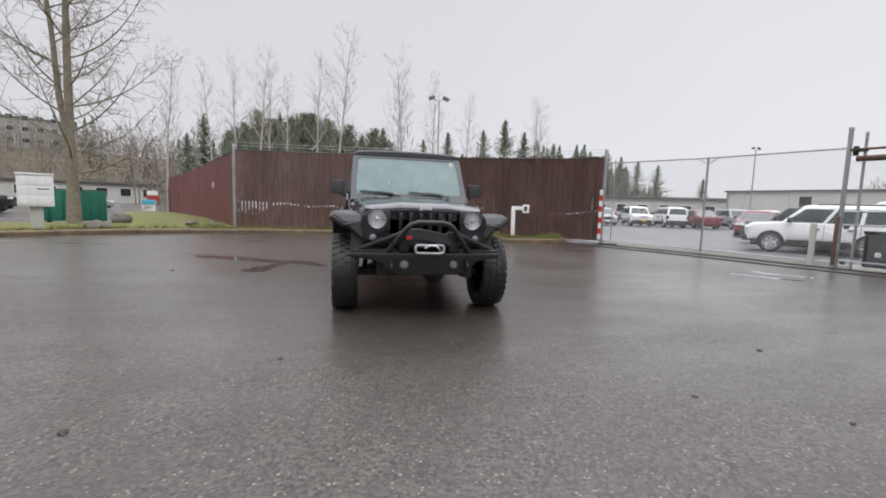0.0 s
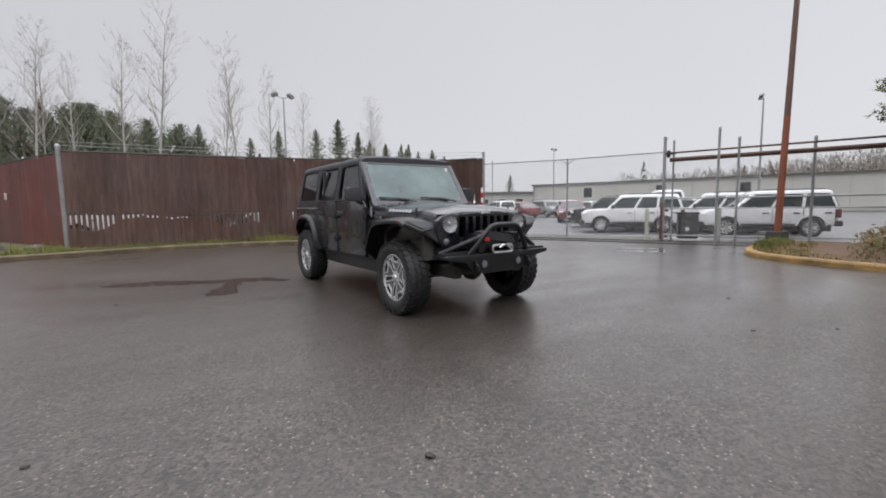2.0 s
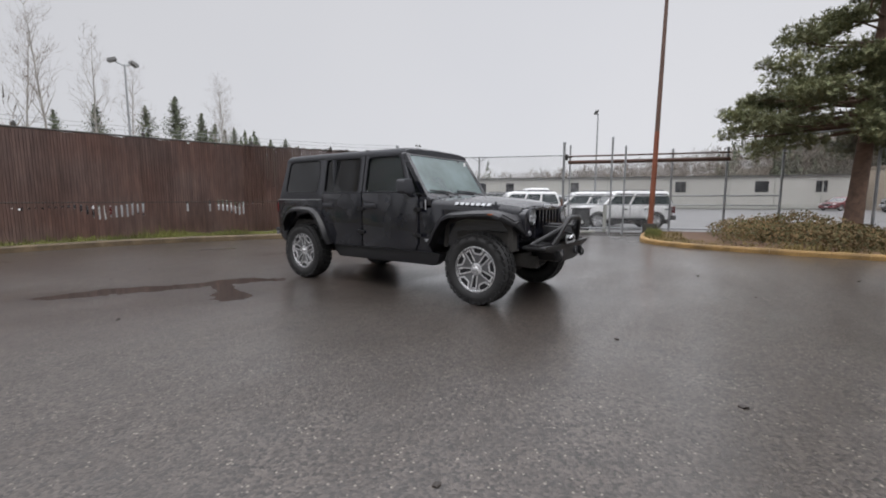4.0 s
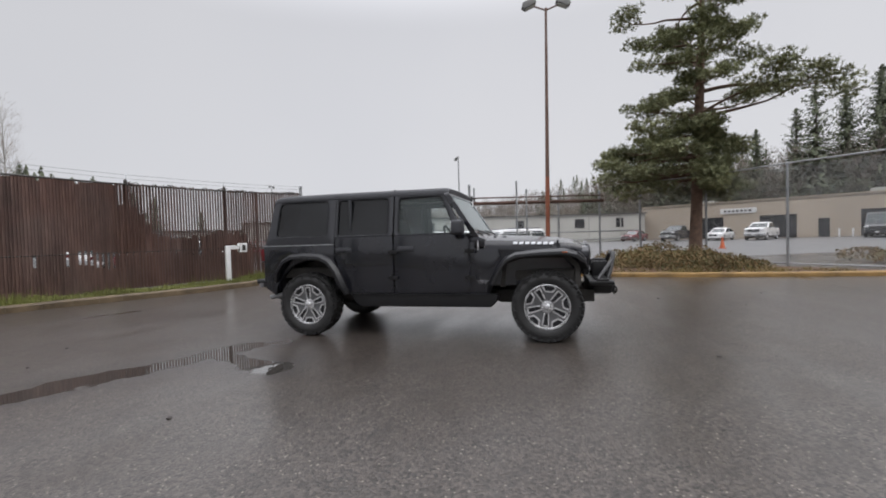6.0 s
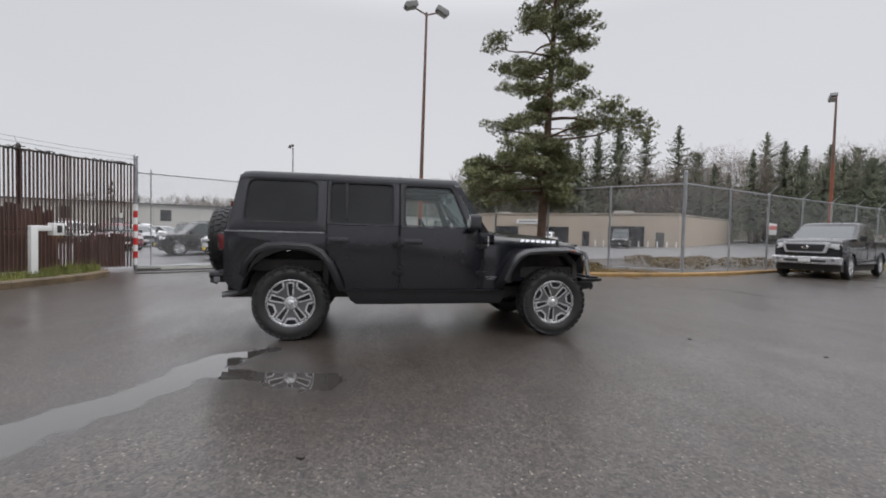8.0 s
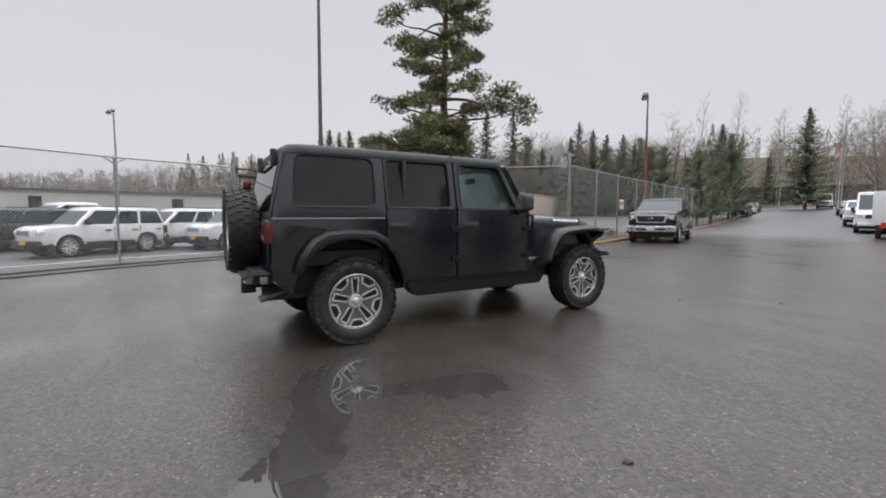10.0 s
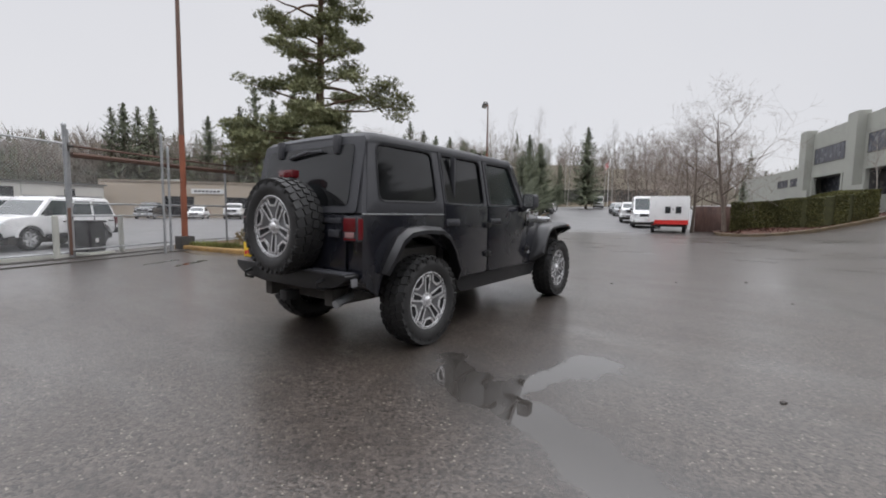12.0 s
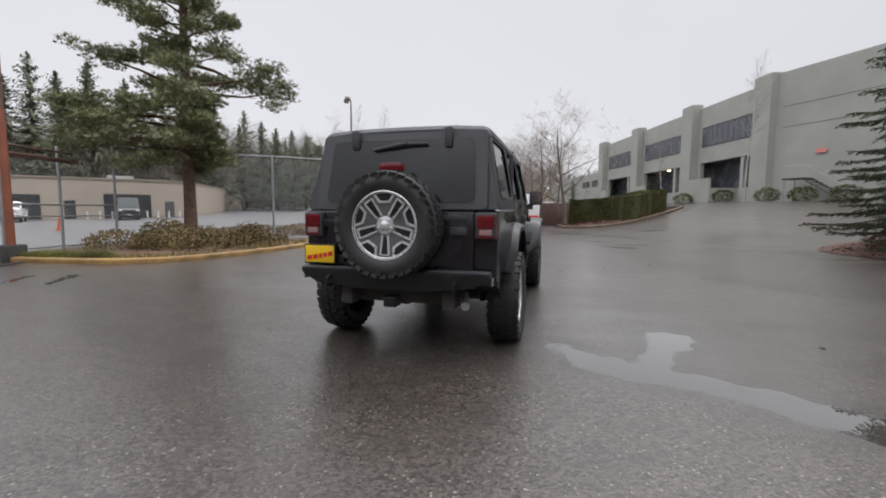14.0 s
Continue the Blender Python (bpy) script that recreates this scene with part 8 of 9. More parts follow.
def verge_tree():
    """The verge's big bare tree: two close leaders and limbs that sweep out and up."""
    rnd = random.Random(6)
    ob = empty("bare_tree", "large bare tree with upswept limbs on the verge", "tree", at=(-10.0, 11.0, 0.1))
    wood, twigs = ([], []), ([], [])
    leaders = ([Vector(p) for p in ((0, 0, -0.1), (0.02, 0, 1.6), (0.0, 0.02, 3.2), (0.05, 0, 6.0), (0.12, 0, 9.0), (0.1, 0, 12.5))], [Vector(p) for p in ((0.0, 0.02, 2.6), (-0.30, 0.1, 4.2), (-0.45, 0.15, 6.4), (-0.75, 0.2, 9.0), (-0.95, 0.2, 11.6))])
    for line, r0 in zip(leaders, (0.175, 0.10)):
        n = len(line) - 1
        for i in range(n):
            a, b = r0 * (1 - i / n) ** 0.7 + 0.012, r0 * (1 - (i + 1) / n) ** 0.7 + 0.012
            stick(wood[0], wood[1], line[i], line[i + 1], a * (1.2 if i == 0 else 1), b, 9)

    def shoot(p, way, length, radius, level):
        n = 9 if level == 0 else 5
        d = way.normalized()
        r = radius
        for i in range(n):
            d = (d + Vector((rnd.gauss(0, 0.05), rnd.gauss(0, 0.05), 0.10 if level == 0 else 0.05))).normalized()
            q = p + d * length / n
            r2 = radius * (1 - 0.85 * (i + 1) / n) + 0.003
            out = wood if level == 0 else twigs
            stick(out[0], out[1], p, q, r, r2, 5 if level == 0 else 3)
            p, r = q, r2
            if level < 2 and i > 0:
                for _ in range(2 if level == 0 else 1):
                    u, v, _w = frame_of(d)
                    a = rnd.uniform(0, 6.28)
                    side = u * math.cos(a) + v * math.sin(a)
                    shoot(q, d * 0.45 + side * 0.8, length * (0.26 if level == 0 else 0.42) * rnd.uniform(0.5, 1.1), max(0.005, r2 * 0.5), level + 1)

    for line, low, high, count in ((leaders[0], 1.5, 11.5, 34), (leaders[1], 3.6, 11.0, 18)):
        for i in range(count):
            z = low + (high - low) * (i + rnd.random() * 0.7) / count
            k = next(j for j in range(len(line) - 1) if line[j + 1].z >= z)
            p = line[k].lerp(line[k + 1], (z - line[k].z) / (line[k + 1].z - line[k].z))
            a = i * 2.39996 + rnd.uniform(-0.4, 0.4)
            t = (z - 1.5) / 10
            shoot(p, Vector((math.cos(a), math.sin(a), 0.12 + 0.5 * t)), (4.0 - 2.2 * t) * rnd.uniform(0.65, 1.1), 0.034 * (1 - 0.5 * t), 0)
    raw("trunk", wood[0], wood[1], M_BARKPALE, ob, smooth=True)
    raw("crown", twigs[0], twigs[1], M_TWIG, ob)


verge_tree()

BIRCHES = [bare_tree(30 + i, 12.0, 0.085, "slender bare birch with pale trunk", M_BIRCH, 0.55, (3, 4), 3, 0.42, 22, 0.07, 0.22, 1.15, 0.02) for i in range(4)]
ALDERS = [bare_tree(50 + i, 9.0, 0.15, "bare spreading street tree", M_BARK, 0.75, (4, 6), 4, 0.20, 15, 0.16, 0.46, 0.45) for i in range(2)]
SPREADING = bare_tree(57, 9.0, 0.16, "bare spreading street tree", M_BARK, 0.95, (4, 6), 4, 0.18, 13, 0.14, 0.60, 0.22)
FIRS = [fir(70, "dark green fir tree", width=0.30, levels=56, grain=0.6), fir(71, "dark green fir tree", width=0.37, bare=0.04, levels=50, grain=0.6), fir(72, "dark green fir tree with ragged crown", width=0.27, bare=0.16, levels=30, droop=0.5, grain=0.6), fir(73, "broad olive-green pine", width=0.36, bare=0.12, levels=64, droop=0.15, grain=0.6, taper=0.55)]

for i, (x, y, h) in enumerate([(-14.6, 31.3, 11.7), (-12.7, 36.2, 11.8), (-10.3, 34.7, 12.1), (-8.3, 33.1, 12.7), (-8.6, 39.1, 12.5), (-6.8, 37.4, 11.7), (-3.4, 31.7, 12.1), (-1.9, 27.8, 12.7), (3.5, 31.6, 12.6), (3.2, 35.6, 12.1), (11.8, 42.2, 12.4), (21.2, 44.3, 13.2), (23.1, 46.7, 13.1), (6.5, 33.2, 11.3)]):
    planted(BIRCHES[i % 4], x, y, h / 12.0, i * 67, "slender bare birch with pale trunk behind the fence", "birches behind the fence")
for i, (x, y, h, wide) in enumerate([
    (-13.9, 37.9, 9.0, 1), (-16.5, 41.3, 7.6, 1), (-12.8, 44.4, 8.6, 1), (-9.0, 45.2, 9.7, 1), (-6.8, 51.5, 11.5, 0), (-5.3, 53.6, 10.6, 1), (-1.6, 55.8, 11.8, 1), (0.5, 53.8, 10.3, 1), (3.2, 51.7, 11.1, 1),
    (7.9, 48.1, 9.4, 1), (10.9, 47.6, 10.4, 0), (16.6, 51.3, 11.6, 1), (19.3, 50.4, 13.0, 0), (21.7, 49.5, 11.4, 0), (24.8, 52.5, 10.9, 1), (27.8, 53.3, 10.8, 1), (35.1, 59.7, 11.0, 1), (36.8, 58.7, 10.7, 0), (41.7, 61.7, 11.6, 1), (46.4, 64.6, 11.0, 1), (48.7, 63.0, 10.2, 1), (54.3, 65.0, 9.9, 1), (63.3, 64.0, 7.7, 1)]):
    planted(FIRS[wide], x, y, h, i * 51, "dark green fir tree behind the lot", "firs behind the lot")
for i, (x, y, h, kind) in enumerate([
    (69.7, -38.6, 22.7, 2), (72.6, -43.8, 21.7, 0), (70.6, -47.0, 23.8, 0), (69.7, -52.1, 22.5, 2), (66.4, -56.5, 22.0, 2), (66.8, -60.8, 17.0, 3), (61.6, -70.6, 20.0, 2), (54.3, -66.4, 16.6, 1), (52.4, -68.0, 15.6, 1), (51.3, -71.5, 15.6, 1), (50.6, -75.9, 15.0, 3), (49.0, -77.0, 13.0, 3),
    (78.0, -19.9, 16.8, 2), (79.5, -22.0, 18.0, 0), (77.2, -23.2, 17.4, 2), (78.5, -25.6, 18.0, 0), (76.2, -33.5, 17.5, 0), (74.2, -38.2, 19.9, 2),
    (53.2, -59.2, 15.0, 2), (47.9, -62.2, 12.5, 3), (44.7, -62.3, 11.0, 3), (41.9, -61.9, 12.0, 1), (42.3, -66.5, 11.5, 3), (37.8, -63.6, 11.0, 3), (16.6, -35.5, 6.6, 3), (18.6, -41.5, 7.2, 3), (20.4, -48.5, 9.4, 3), (22.6, -54.0, 8.0, 3), (31.3, -68.1, 13.7, 0), (25.3, -81.4, 16.0, 0), (37.5, -98.2, 10.4, 0), (25.3, -48.7, 7.6, 1)]):
    planted(FIRS[kind], x, y, h, i * 73, "dark green fir tree beyond the workshop and street", "firs beyond the workshop")
for i, (x, y, h) in enumerate([(63.0, -53.5, 15.0), (60.5, -57.0, 16.5), (58.5, -60.5, 15.5), (57.0, -64.5, 17.0), (55.0, -62.0, 14.0), (64.5, -64.0, 18.0), (59.0, -68.0, 16.0), (67.0, -49.0, 16.0), (46.0, -66.0, 14.5), (40.0, -69.0, 15.0)]):
    planted(ALDERS[i % 2], x, y, h / 11.0, i * 57, "tall brown leafless tree among the firs", "bare trees among the firs")
for i, (x, y, h) in enumerate([(44.5, -78.0, 17.6), (44.1, -84.0, 19.6), (38.6, -86.8, 19.8), (36.2, -98.7, 16.6), (15.5, -63.5, 12.0), (33.0, -92.0, 16.5), (27.0, -99.0, 15.0), (20.0, -92.0, 14.0)]):
    planted(BIRCHES[i % 3], x, y, h / 12.0, i * 91, "tall bare tree at the street's far end", "bare trees at the street's end")
for i, (x, y, h) in enumerate([(-1.35, -25.3, 7.0), (0.35, -26.0, 5.6), (1.3, -30.5, 6.0), (2.6, -34.5, 6.4), (3.6, -38.5, 6.8), (5.6, -43.0, 7.2), (7.6, -48.0, 7.8), (9.6, -53.5, 8.2), (-0.6, -35.0, 6.2)]):
    planted(SPREADING if i in (0, 2, 4) else ALDERS[i % 2], x, y, h / 9.0, i * 49, "bare spreading street tree beside the hedge", "street trees")
for i, (x, y, h) in enumerate([(-8.5, -32.3, 5.0), (-12.4, -27.0, 8.3)]):
    planted(BIRCHES[i], x, y, h / 12.0, i * 80, "bare white-barked birch before the offices", "birches by the offices")
belt = random.Random(44)
for i in range(42):
    az, d = belt.uniform(-17, 9), belt.uniform(62, 92)
    tall = d * belt.uniform(0.165, 0.225) * (1 - 0.32 * smooth01((az - 2) / 5)) * (1 - 0.25 * smooth01((-12 - az) / 4))
    planted(FIRS[(3, 3, 1, 3, 3)[i % 5]], d * math.sin(radians(az)), d * math.cos(radians(az)), tall, i * 37, "broad dark green conifer in the belt behind the fenced lot", "conifers in the far belt")
for i in range(8):
    az, d = belt.uniform(98, 138), belt.uniform(80, 96)
    planted(FIRS[i % 2], d * math.sin(radians(az)), d * math.cos(radians(az)), belt.uniform(8, 14), i * 41, "dark green fir among bare trees", "firs among bare trees")


def spruce(seed, height, reach, label):
    """A near spruce: boughs that droop and lift at the tip, each set with needled twigs."""
    rnd = random.Random(seed)
    wood, verts, faces = ([], []), [], []
    stick(wood[0], wood[1], Vector((0, 0, -0.3)), Vector((0, 0, height * 0.55)), 0.13, 0.07, 9)
    stick(wood[0], wood[1], Vector((0, 0, height * 0.55)), Vector((0, 0, height)), 0.07, 0.01, 7)
    count = 400
    for i in range(count):
        t = (i + rnd.random()) / count
        z = 0.5 + (height - 0.6) * t
        ln = (reach * (1 - t) ** 0.85 + 0.12) * rnd.uniform(0.6, 1.1)
        a = i * 2.39996 + rnd.uniform(-0.3, 0.3)
        out, flat = Vector((math.cos(a), math.sin(a), 0)), Vector((-math.sin(a), math.cos(a), 0))
        n = max(4, int(ln / 0.10))
        line = [Vector((0, 0, z)) + out * (ln * k / n) + Vector((0, 0, ln * (-0.55 * (k / n) + 0.32 * (k / n) ** 2))) for k in range(n + 1)]
        for p, q in zip(line, line[1:]):
            stick(wood[0], wood[1], p, q, 0.012, 0.009, 3)
        for k in range(max(1, n // 5), n + 1):
            p = line[k]
            for side in (-1, 1, rnd.choice((-1, 1))):
                tl = (0.42 * (1.05 - 0.7 * k / n) * min(1.0, ln / 1.4) + 0.06) * rnd.uniform(0.6, 1.2)
                way = (out * rnd.uniform(0.5, 1.1) + flat * side + Vector((0, 0, rnd.uniform(-0.75, -0.1)))).normalized()
                m = max(3, int(tl / 0.045))
                for q in range(m):
                    c = p + way * (tl * (q + 0.5) / m)
                    for _ in range(2):
                        u = (way + Vector((rnd.gauss(0, 0.7), rnd.gauss(0, 0.7), rnd.gauss(0, 0.6)))).normalized() * rnd.uniform(0.06, 0.10)
                        w = u.orthogonal().normalized() * 0.016
                        b = len(verts)
                        verts += [c - w, c + w, c + u]
                        faces.append((b, b + 1, b + 2))
    ob = empty("spruce_tree", label, "tree")
    raw("trunk", wood[0], wood[1], M_BARK, ob, smooth=True)
    raw("crown", verts, faces, M_FIR, ob)
    return ob


near_fir = spruce(90, 9.5, 2.8, "young spruce with drooping boughs on red mulch")
near_fir.matrix_world = Matrix.Translation((-10.35, -7.9, 0.4))
planted(near_fir, -15.0, -9.0, 0.9, 70, "young spruce with drooping boughs on red mulch")
planted(FIRS[1], -1.9, -31.0, 3.4, 10, "small round evergreen beside the drive")
planted(FIRS[1], -19.5, 12.5, 9.5, 10, "dark evergreen beyond the dumpsters")
planted(FIRS[1], -23.5, 20.5, 10.0, 80, "dark evergreen beyond the dumpsters")
for proto in BIRCHES + ALDERS + FIRS + [SPREADING]:
    for o in (*proto.children_recursive, proto):
        bpy.data.objects.remove(o)


# ---- shrubs and hedge ----
def leaf_mass(name, spots, count, leaf, material, seed, label, category, kind="", twiggy=0):
    """Small leaves over rounded masses; spots: (x, y, z, rx, ry, rz)."""
    rnd = random.Random(seed)
    verts, faces = [], []
    weights = [s[3] * s[4] + s[3] * s[5] for s in spots]
    for _ in range(count):
        x, y, z, rx, ry, rz = rnd.choices(spots, weights)[0]
        d = Vector((rnd.gauss(0, 1), rnd.gauss(0, 1), rnd.gauss(0.15, 1))).normalized()
        k = rnd.uniform(0.72, 1.06) * (1 + 0.16 * noise.noise(Vector((x + d.x * 2, y + d.y * 2, d.z * 2)) * 1.7))
        c = Vector((x + d.x * rx * k, y + d.y * ry * k, z + d.z * rz * k))
        if c.z < rise(c.x, c.y) + 0.02:
            continue
        u = Vector((rnd.gauss(0, 1), rnd.gauss(0, 1), rnd.gauss(0, 1))).normalized()
        v = u.orthogonal().normalized()
        s = leaf * rnd.uniform(0.6, 1.4)
        b = len(verts)
        verts += [c - u * s, c + v * s * 0.5, c + u * s, c - v * s * 0.5]
        faces.append((b, b + 1, b + 2, b + 3))
    ob = raw(name, verts, faces, material)
    return tagged(ob, label, category, kind=kind)


rs = random.Random(8)
bushes = [(rs.uniform(7.4, 10.5), -8.6 + 5.0 * (i + rs.random()) / 30, 0.17, rs.uniform(0.5, 0.85), rs.uniform(0.5, 0.9), rs.uniform(0.35, 0.68)) for i in range(30)]
bushes = [(x, y, z, rx, ry, rz * (0.12 + 0.88 * smooth01((y + 7.2) / 1.8))) for x, y, z, rx, ry, rz in bushes if y > -7.1]
leaf_mass("shrub_bed", bushes, 30000, 0.034, M_SHRUB, 3, "low rusty-green groundcover shrubs round the pine", "shrubs", "stuff")
leaf_mass("shrub_bed", [(rs.uniform(8.2, 12.5), rs.uniform(-24, -11.5), 0.2, 0.6, 0.8, 0.25) for _ in range(12)], 5000, 0.05, M_SHRUB, 9, "brown weeds along the street fence", "shrubs", "stuff")


def hedge(line, width, height, label):
    """A clipped hedge: dense leaves over a boxy run with a soft top."""
    rnd = random.Random(15)
    verts, faces = [], []
    side = normals(line)
    n = len(line) - 1
    core = []
    for (x, y), (nx, ny) in zip(line, side):
        z = rise(x, y)
        w = width * 0.42
        core.append([(x - nx * w, y - ny * w, z), (x - nx * w, y - ny * w, z + height * 0.9), (x + nx * w, y + ny * w, z + height * 0.9), (x + nx * w, y + ny * w, z)])
    ob = empty("hedge", label, "hedge")
    part("hedge_body", loft(core), M_HEDGECORE, ob)
    for _ in range(30000):
        i, t = rnd.randrange(n), rnd.random()
        x = line[i][0] + (line[i + 1][0] - line[i][0]) * t
        y = line[i][1] + (line[i + 1][1] - line[i][1]) * t
        nx, ny = side[i]
        z = rise(x, y)
        face = rnd.random()
        lump = 0.06 * noise.noise(Vector((x, y, 0)) * 1.5)
        if face < 0.3:
            o, h = rnd.uniform(-0.5, 0.5) * width, height * 0.93 + lump + rnd.uniform(-0.03, 0.05)
        else:
            o, h = (width * 0.46 + lump + rnd.uniform(-0.03, 0.05)) * (1 if rnd.random() < 0.5 else -1), rnd.uniform(0.05, height * 0.95)
        c = Vector((x + nx * o, y + ny * o, z + h))
        u = Vector((rnd.gauss(0, 1), rnd.gauss(0, 1), rnd.gauss(0, 1))).normalized()
        v = u.orthogonal().normalized()
        s = rnd.uniform(0.025, 0.055)
        b = len(verts)
        verts += [c - u * s, c + v * s * 0.6, c + u * s, c - v * s * 0.6]
        faces.append((b, b + 1, b + 2, b + 3))
    raw("foliage", verts, faces, M_HEDGE, ob)


M_HEDGECORE = plain("hedge_inside", (0.07, 0.07, 0.03), 0.95, 0, 0.4, 5)
hedge(dense(curved([(-1.75, -26.45), (-3.6, -26.05), (-5.3, -25.75), (-6.5, -26.9), (-7.3, -28.3)], 1), 0.6), 1.8, 1.9, "clipped olive-green hedge along the drive")
for i, (x, y) in enumerate(((-11.6, -38.5), (-13.6, -34.8), (-15.2, -31.0), (-16.2, -28.4), (-17.4, -26.2), (-18.6, -23.5))):
    z = rise(x, y)
    leaf_mass("shrub", [(x, y, z + 0.45, 0.8, 0.8, 0.55)], 900, 0.06, M_HEDGE, 60 + i, "small rounded evergreen shrub by the offices", "shrub")


def bark_chips(name, outline, lift, mound, count, seed, label, inward=1):
    """Loose shreds of bark strewn over a raised bed."""
    rnd = random.Random(seed)
    verts, faces = [], []
    rim = dense(outline, 0.4)
    side = normals(rim)
    for _ in range(count):
        i, depth = rnd.randrange(len(rim)), 2.6 * rnd.random()
        x, y = rim[i][0] + inward * side[i][0] * depth + rnd.uniform(-0.25, 0.25), rim[i][1] + inward * side[i][1] * depth + rnd.uniform(-0.25, 0.25)
        if depth < 0.3:
            continue
        near = min(math.dist((x, y), q) for q in rim[max(0, i - 12):i + 12])
        u = Vector((rnd.gauss(0, 1), rnd.gauss(0, 1), rnd.gauss(0, 0.4))).normalized()
        v = u.orthogonal().normalized()
        c = Vector((x, y, rise(x, y) + lift + mound * smooth01(near / 2.5) + rnd.uniform(-0.01, 0.03)))
        s = rnd.uniform(0.03, 0.08)
        b = len(verts)
        verts += [c - u * s, c + v * s * 0.4, c + u * s, c - v * s * 0.4]
        faces.append((b, b + 1, b + 2, b + 3))
    tagged(raw(name, verts, faces, M_CHIP), label, "bark mulch", kind="stuff")


M_CHIP = leafy("bark_chips", (0.05, 0.025, 0.018), (0.15, 0.065, 0.04))
bark_chips("bark_chips", BED_CORNER, 0.015, 0.75, 6000, 31, "loose red-brown bark on the corner bed", -1)
bark_chips("bark_chips", BED_HEDGE, 0.12, 0.25, 4000, 32, "loose red-brown bark before the hedge")


# ---- far woods and hill ----
def hill_height(az, d):
    """Wooded rise round the place: height at a bearing (degrees from +y towards +x) and a distance."""
    near = smooth01((d - 95) / 70)
    left = 14 * smooth01(1 - abs(az + 32) / 72)
    east = 17 * smooth01(1 - abs(az - 112) / 56)
    south = 13 * smooth01(1 - abs(az - 158) / 40)
    west = 10 * smooth01(1 - abs(az + 100) / 60)
    return (left + east + south + west) * near


def street_bank():
    """Cleared earth bank that closes the street's far end."""
    verts, faces, nx, ny = [], [], 22, 9
    for j in range(ny):
        for i in range(nx):
            x, y = 22.0 + 1.4 * i + 0.35 * j, -101.0 - 2.2 * j
            edge = smooth01(min(i, nx - 1 - i) / 4)
            verts.append((x, y, rise(x, y) - 0.3 + edge * (3.6 * smooth01(j / 4) + 0.5 * noise.noise(Vector((x, y, 0)) * 0.25))))
    for j in range(ny - 1):
        for i in range(nx - 1):
            k = j * nx + i
            faces.append((k, k + nx, k + nx + 1, k + 1))
    tagged(raw("earth_bank", verts, faces, M_BANK, smooth=True), "rusty-brown earth bank across the street's far end", "earth bank", kind="structure")


M_BANK = plain("rusty_bare_earth", (0.20, 0.115, 0.07), 0.9, 0, 0.5, 0.6, 0.6, fine=4)
street_bank()


def at_bearing(az, d):
    return d * math.sin(radians(az)), d * math.cos(radians(az))


def hill():
    rings = [95, 115, 135, 160, 200, 260]
    n = 120
    verts, faces = [], []
    for d in rings:
        for i in range(n):
            az = -180 + 360 * i / n
            x, y = at_bearing(az, d)
            verts.append((x, y, min(rise(x, y), 6) - 0.6 + hill_height(az, d) + (1.5 * noise.noise(Vector((x, y, 0)) * 0.03) if d > 100 else 0)))
    for j in range(len(rings) - 1):
        for i in range(n):
            k = (i + 1) % n
            faces.append((j * n + i, j * n + k, (j + 1) * n + k, (j + 1) * n + i))
    tagged(raw("hill", verts, faces, M_HILL, smooth=True), "brown wooded hillside far round the place", "hillside", kind="structure")


def far_wood(name, seed, count, evergreen, label, bearings=(-180, 180), depth=(98, 190), heights=(5, 9.5)):
    rnd = random.Random(seed)
    verts, faces = [], []
    for _ in range(count):
        az = rnd.uniform(*bearings)
        d = rnd.uniform(*depth)
        if 40 < az < 58 and rnd.random() < 0.65:
            continue
        if 154 < az < 163 and d < 125:
            continue
        if evergreen and 112 < az < 180 and rnd.random() < 0.9:
            continue
        if evergreen and 36 < az < 88 and rnd.random() < 0.93:
            continue
        if evergreen and -75 < az < -4 and rnd.random() < 0.85:
            continue
        x, y = at_bearing(az, d)
        g = min(rise(x, y), 6) - 0.6 + (hill_height(az, d) if d > 95 else 0)
        h = rnd.uniform(*heights) * (0.55 if 40 < az < 58 else 1.0) * (1.3 if evergreen else 1.0)
        if evergreen:
            for k in range(230):
                t = rnd.random() ** 1.3
                a = rnd.uniform(0, 6.28)
                r = (h * 0.27 * (1 - t) + 0.1) * rnd.uniform(0.35, 1.1)
                z = g + h * (0.06 + 0.92 * t)
                c, s = math.cos(a), math.sin(a)
                w = h * rnd.uniform(0.012, 0.026)
                b = len(verts)
                verts += [(x + c * r * 0.5, y + s * r * 0.5, z + h * 0.02), (x + c * r - s * w, y + s * r + c * w, z - h * 0.018), (x + c * r + s * w, y + s * r - c * w, z - h * 0.03)]
                faces.append((b, b + 1, b + 2))
        else:
            wide = h * rnd.uniform(0.16, 0.30)
            b = len(verts)
            verts += [(x - 0.11, y, g), (x + 0.11, y, g), (x, y, g + h * 0.8)]
            faces.append((b, b + 1, b + 2))
            for k in range(84):
                a, q = rnd.uniform(0, 6.28), rnd.random() ** 0.5
                t = rnd.uniform(0.12, 0.95)
                r = wide * q * (1 - (2 * t - 1.05) ** 2 * 0.85)
                z0, ln = g + h * t, h * rnd.uniform(0.05, 0.14)
                c, s = math.cos(a), math.sin(a)
                w = rnd.uniform(0.025, 0.075)
                ca = rnd.uniform(0, 6.28)
                b = len(verts)
                verts += [(x + c * r * 0.7 - w * math.cos(ca), y + s * r * 0.7 - w * math.sin(ca), z0), (x + c * r * 0.7 + w * math.cos(ca), y + s * r * 0.7 + w * math.sin(ca), z0), (x + c * (r + ln * 0.3), y + s * (r + ln * 0.3), z0 + ln)]
                faces.append((b, b + 1, b + 2))
    tagged(raw(name, verts, faces, M_FIR if evergreen else M_FARWOOD), label, "woods", kind="stuff")


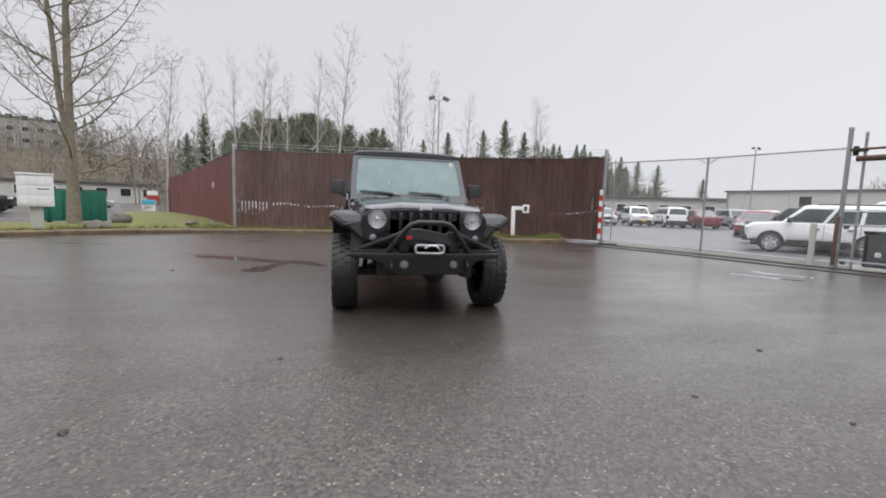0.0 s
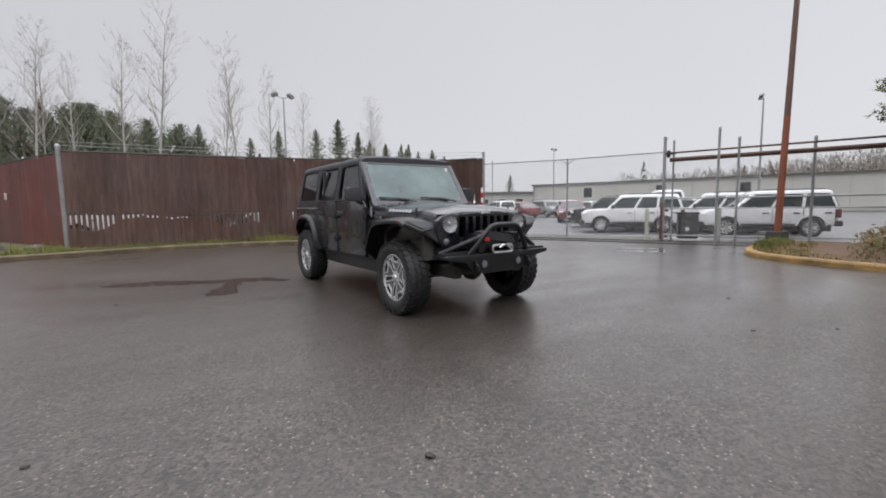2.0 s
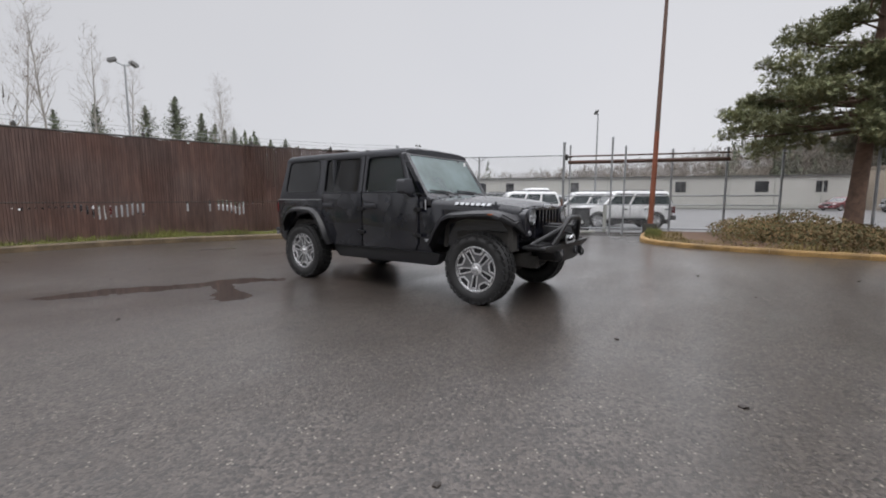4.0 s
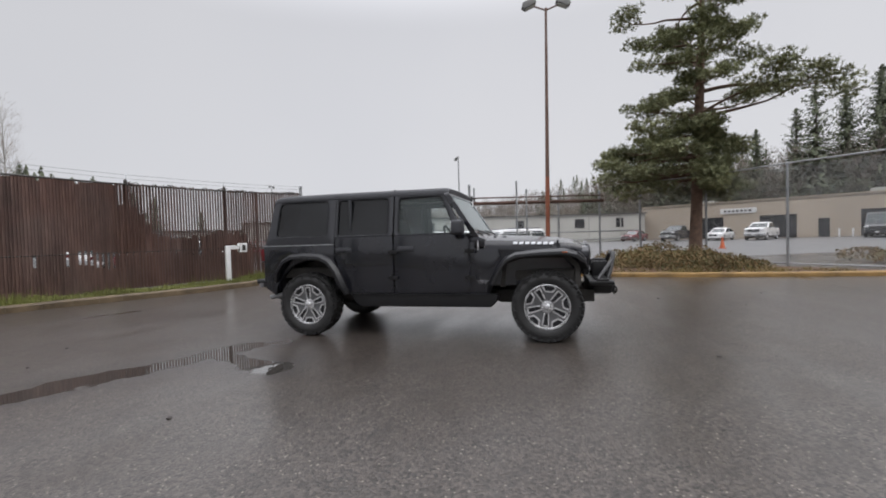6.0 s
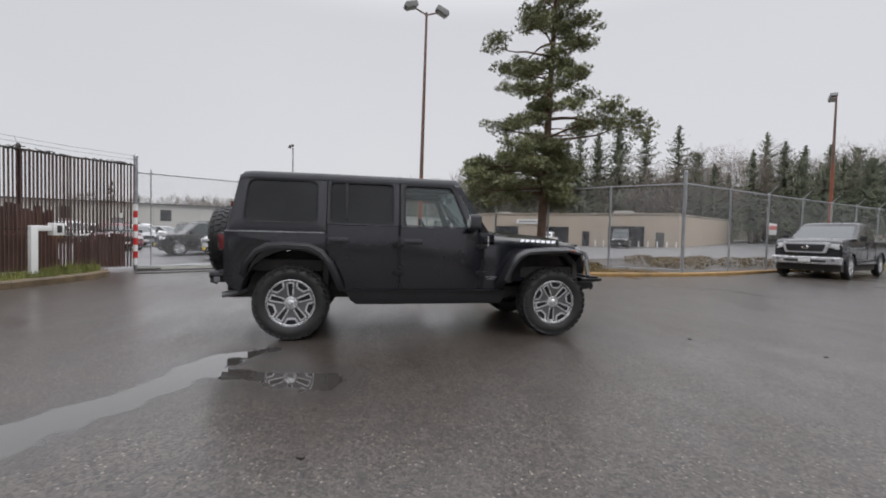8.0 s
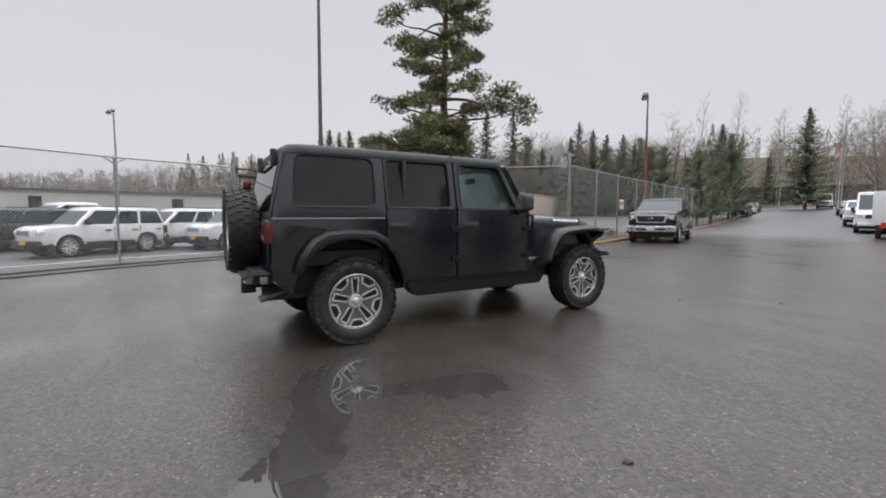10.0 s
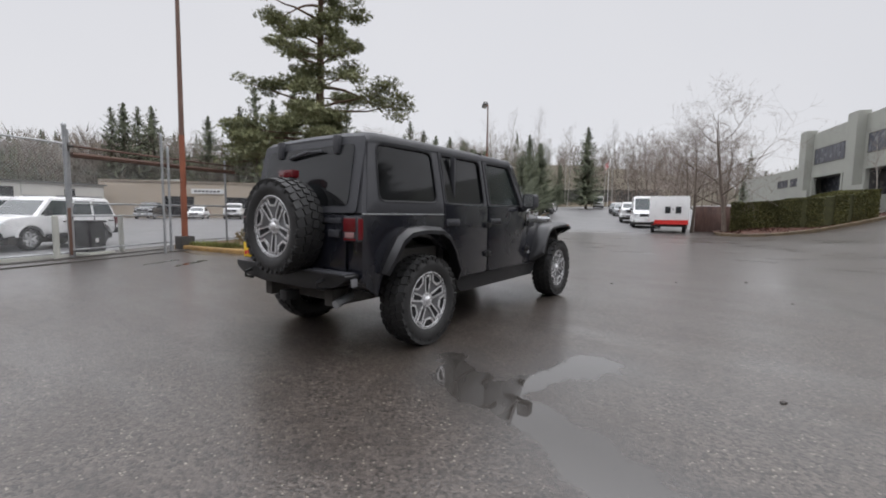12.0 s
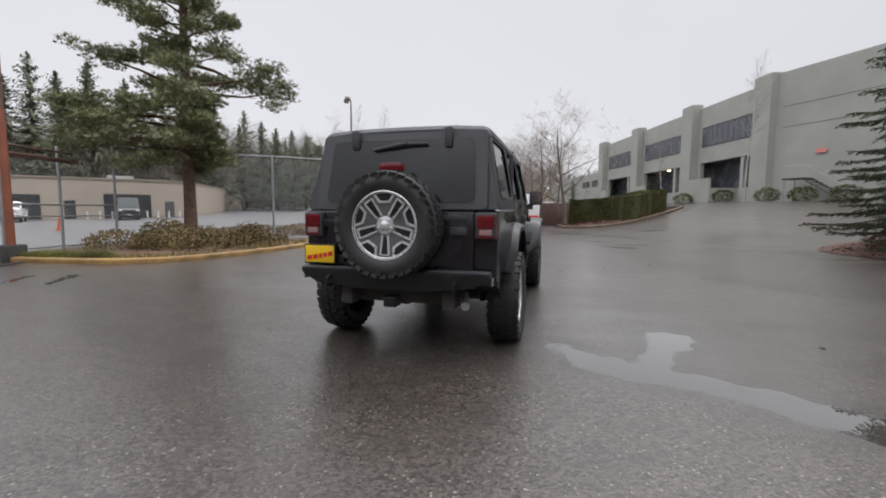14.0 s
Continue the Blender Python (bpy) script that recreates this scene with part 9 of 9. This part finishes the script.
hill()
far_wood("far_woods", 101, 4600, False, "brown leafless woods far round the place")
far_wood("fir_belt", 107, 80, True, "mass of dark olive firs behind the fenced lot", (-19, -7), (66, 92), (8.0, 10.5))
far_wood("dark_wood", 109, 80, True, "dense dark firs behind the tan workshop", (94, 114), (82, 100), (6.0, 8.5))
far_wood("bare_belt", 108, 70, False, "brown leafless scrub among the firs behind the lot", (-26, 8), (60, 92), (9, 15))
far_wood("fir_slope", 112, 55, True, "dark firs on a slope falling away behind the lot", (24, 31), (100, 135), (11, 13.5))
far_wood("fir_slope", 113, 50, True, "lower dark firs on the falling slope", (31, 37), (100, 130), (8.5, 11.0))
far_wood("fir_slope", 114, 40, True, "low dark firs at the slope's foot", (37, 44), (100, 130), (5.0, 7.0))
far_wood("far_firs", 102, 900, True, "dark firs standing among the far woods")
far_wood("hill_wood", 111, 420, False, "grey-brown leafless trees thick on the hillside", (55, 104), (97, 140), (6, 9.5))
far_wood("tree_belt", 105, 380, False, "brown leafless trees beyond the workshop", (96, 132), (78, 97), (9, 14))


def far_house(at, size, rz, label, wall, storeys=1):
    x, y = at
    az = math.degrees(math.atan2(x, y))
    g = max(rise(x, y), hill_height(az, math.hypot(x, y)) - 0.8)
    ob = empty("far_building", label, "building", at=(x, y, g), rz=rz)
    w, d, h = size
    part("wall", box(-w / 2, w / 2, -d / 2, d / 2, -1.5, h), wall, ob, smooth=False)
    part("roof", box(-w / 2 - 0.4, w / 2 + 0.4, -d / 2 - 0.4, d / 2 + 0.4, h, h + 0.35, 0.05), M_DARKROOF, ob)
    for s in range(storeys):
        n = int(w / 3)
        for i in range(n):
            cx = -w / 2 + (i + 0.5) * w / n
            win = part("window", box(cx - 0.8, cx + 0.8, -d / 2 - 0.06, -d / 2 + 0.05, 1.0 + 3 * s, 2.4 + 3 * s, 0.02), M_WHITE, ob)
            part("pane", box(cx - 0.7, cx + 0.7, -d / 2 - 0.075, -d / 2 - 0.062, 1.1 + 3 * s, 2.3 + 3 * s), M_DARKGLASS, win)


far_house((-50.0, 72.0), (34, 10, 2.9), 34, "long white low building across the road", M_WHITEWALL)
far_house((-92.0, 140.0), (24, 14, 7.5), 30, "grey three-storey hillside building", M_OFFICE, 3)
far_house((33.0, -108.0), (30, 10, 3.4), 20, "low dark building at the street's end", M_DARKROOF)
far_house((46.0, 58.0), (40, 8, 3.2), -30, "low pale building behind the parked cars", M_CONCRETE)
car("suv", "black", (-21.0, 22.0), (0.9, 0.4), "black car parked beyond the dumpsters")
car("sedan", "silver", (-22.0, 34.0), (0.9, 0.4), "silver car parked across the far drive")


# ---- litter on the asphalt ----
def pebble(at, size, seed):
    bm = bmesh.new()
    bmesh.ops.create_icosphere(bm, subdivisions=2, radius=1)
    for v in bm.verts:
        v.co = v.co * (1 + 0.4 * noise.noise(v.co * 1.2 + Vector((seed, 0, 0))))
        v.co = Vector((v.co.x * size, v.co.y * size * 0.75, v.co.z * size * 0.45))
    ob = part("pebble", bm, M_CLOD)
    ob.matrix_world = Matrix.Translation((*at, size * 0.2)) @ pose(0, 0, 0, 0, 0, seed * 57)
    return tagged(ob, "small dark wet clod lying on asphalt", "pebble", "clods on the asphalt")


M_CLOD = plain("dark_wet_clod", (0.035, 0.028, 0.024), 0.6, 0, 0.4, 60, 0.5)
for i, at in enumerate(((1.97, -4.43), (-1.2, -3.04), (-2.03, -3.92), (-3.56, -2.9), (-3.36, 1.03), (1.35, -4.0), (2.6, -3.3), (-3.0, -4.7), (-2.6, 3.6), (3.4, -5.2), (-4.6, -1.7), (-1.9, 4.1))):
    pebble(at, 0.018 + 0.012 * ((i * 7) % 5) / 5, i)
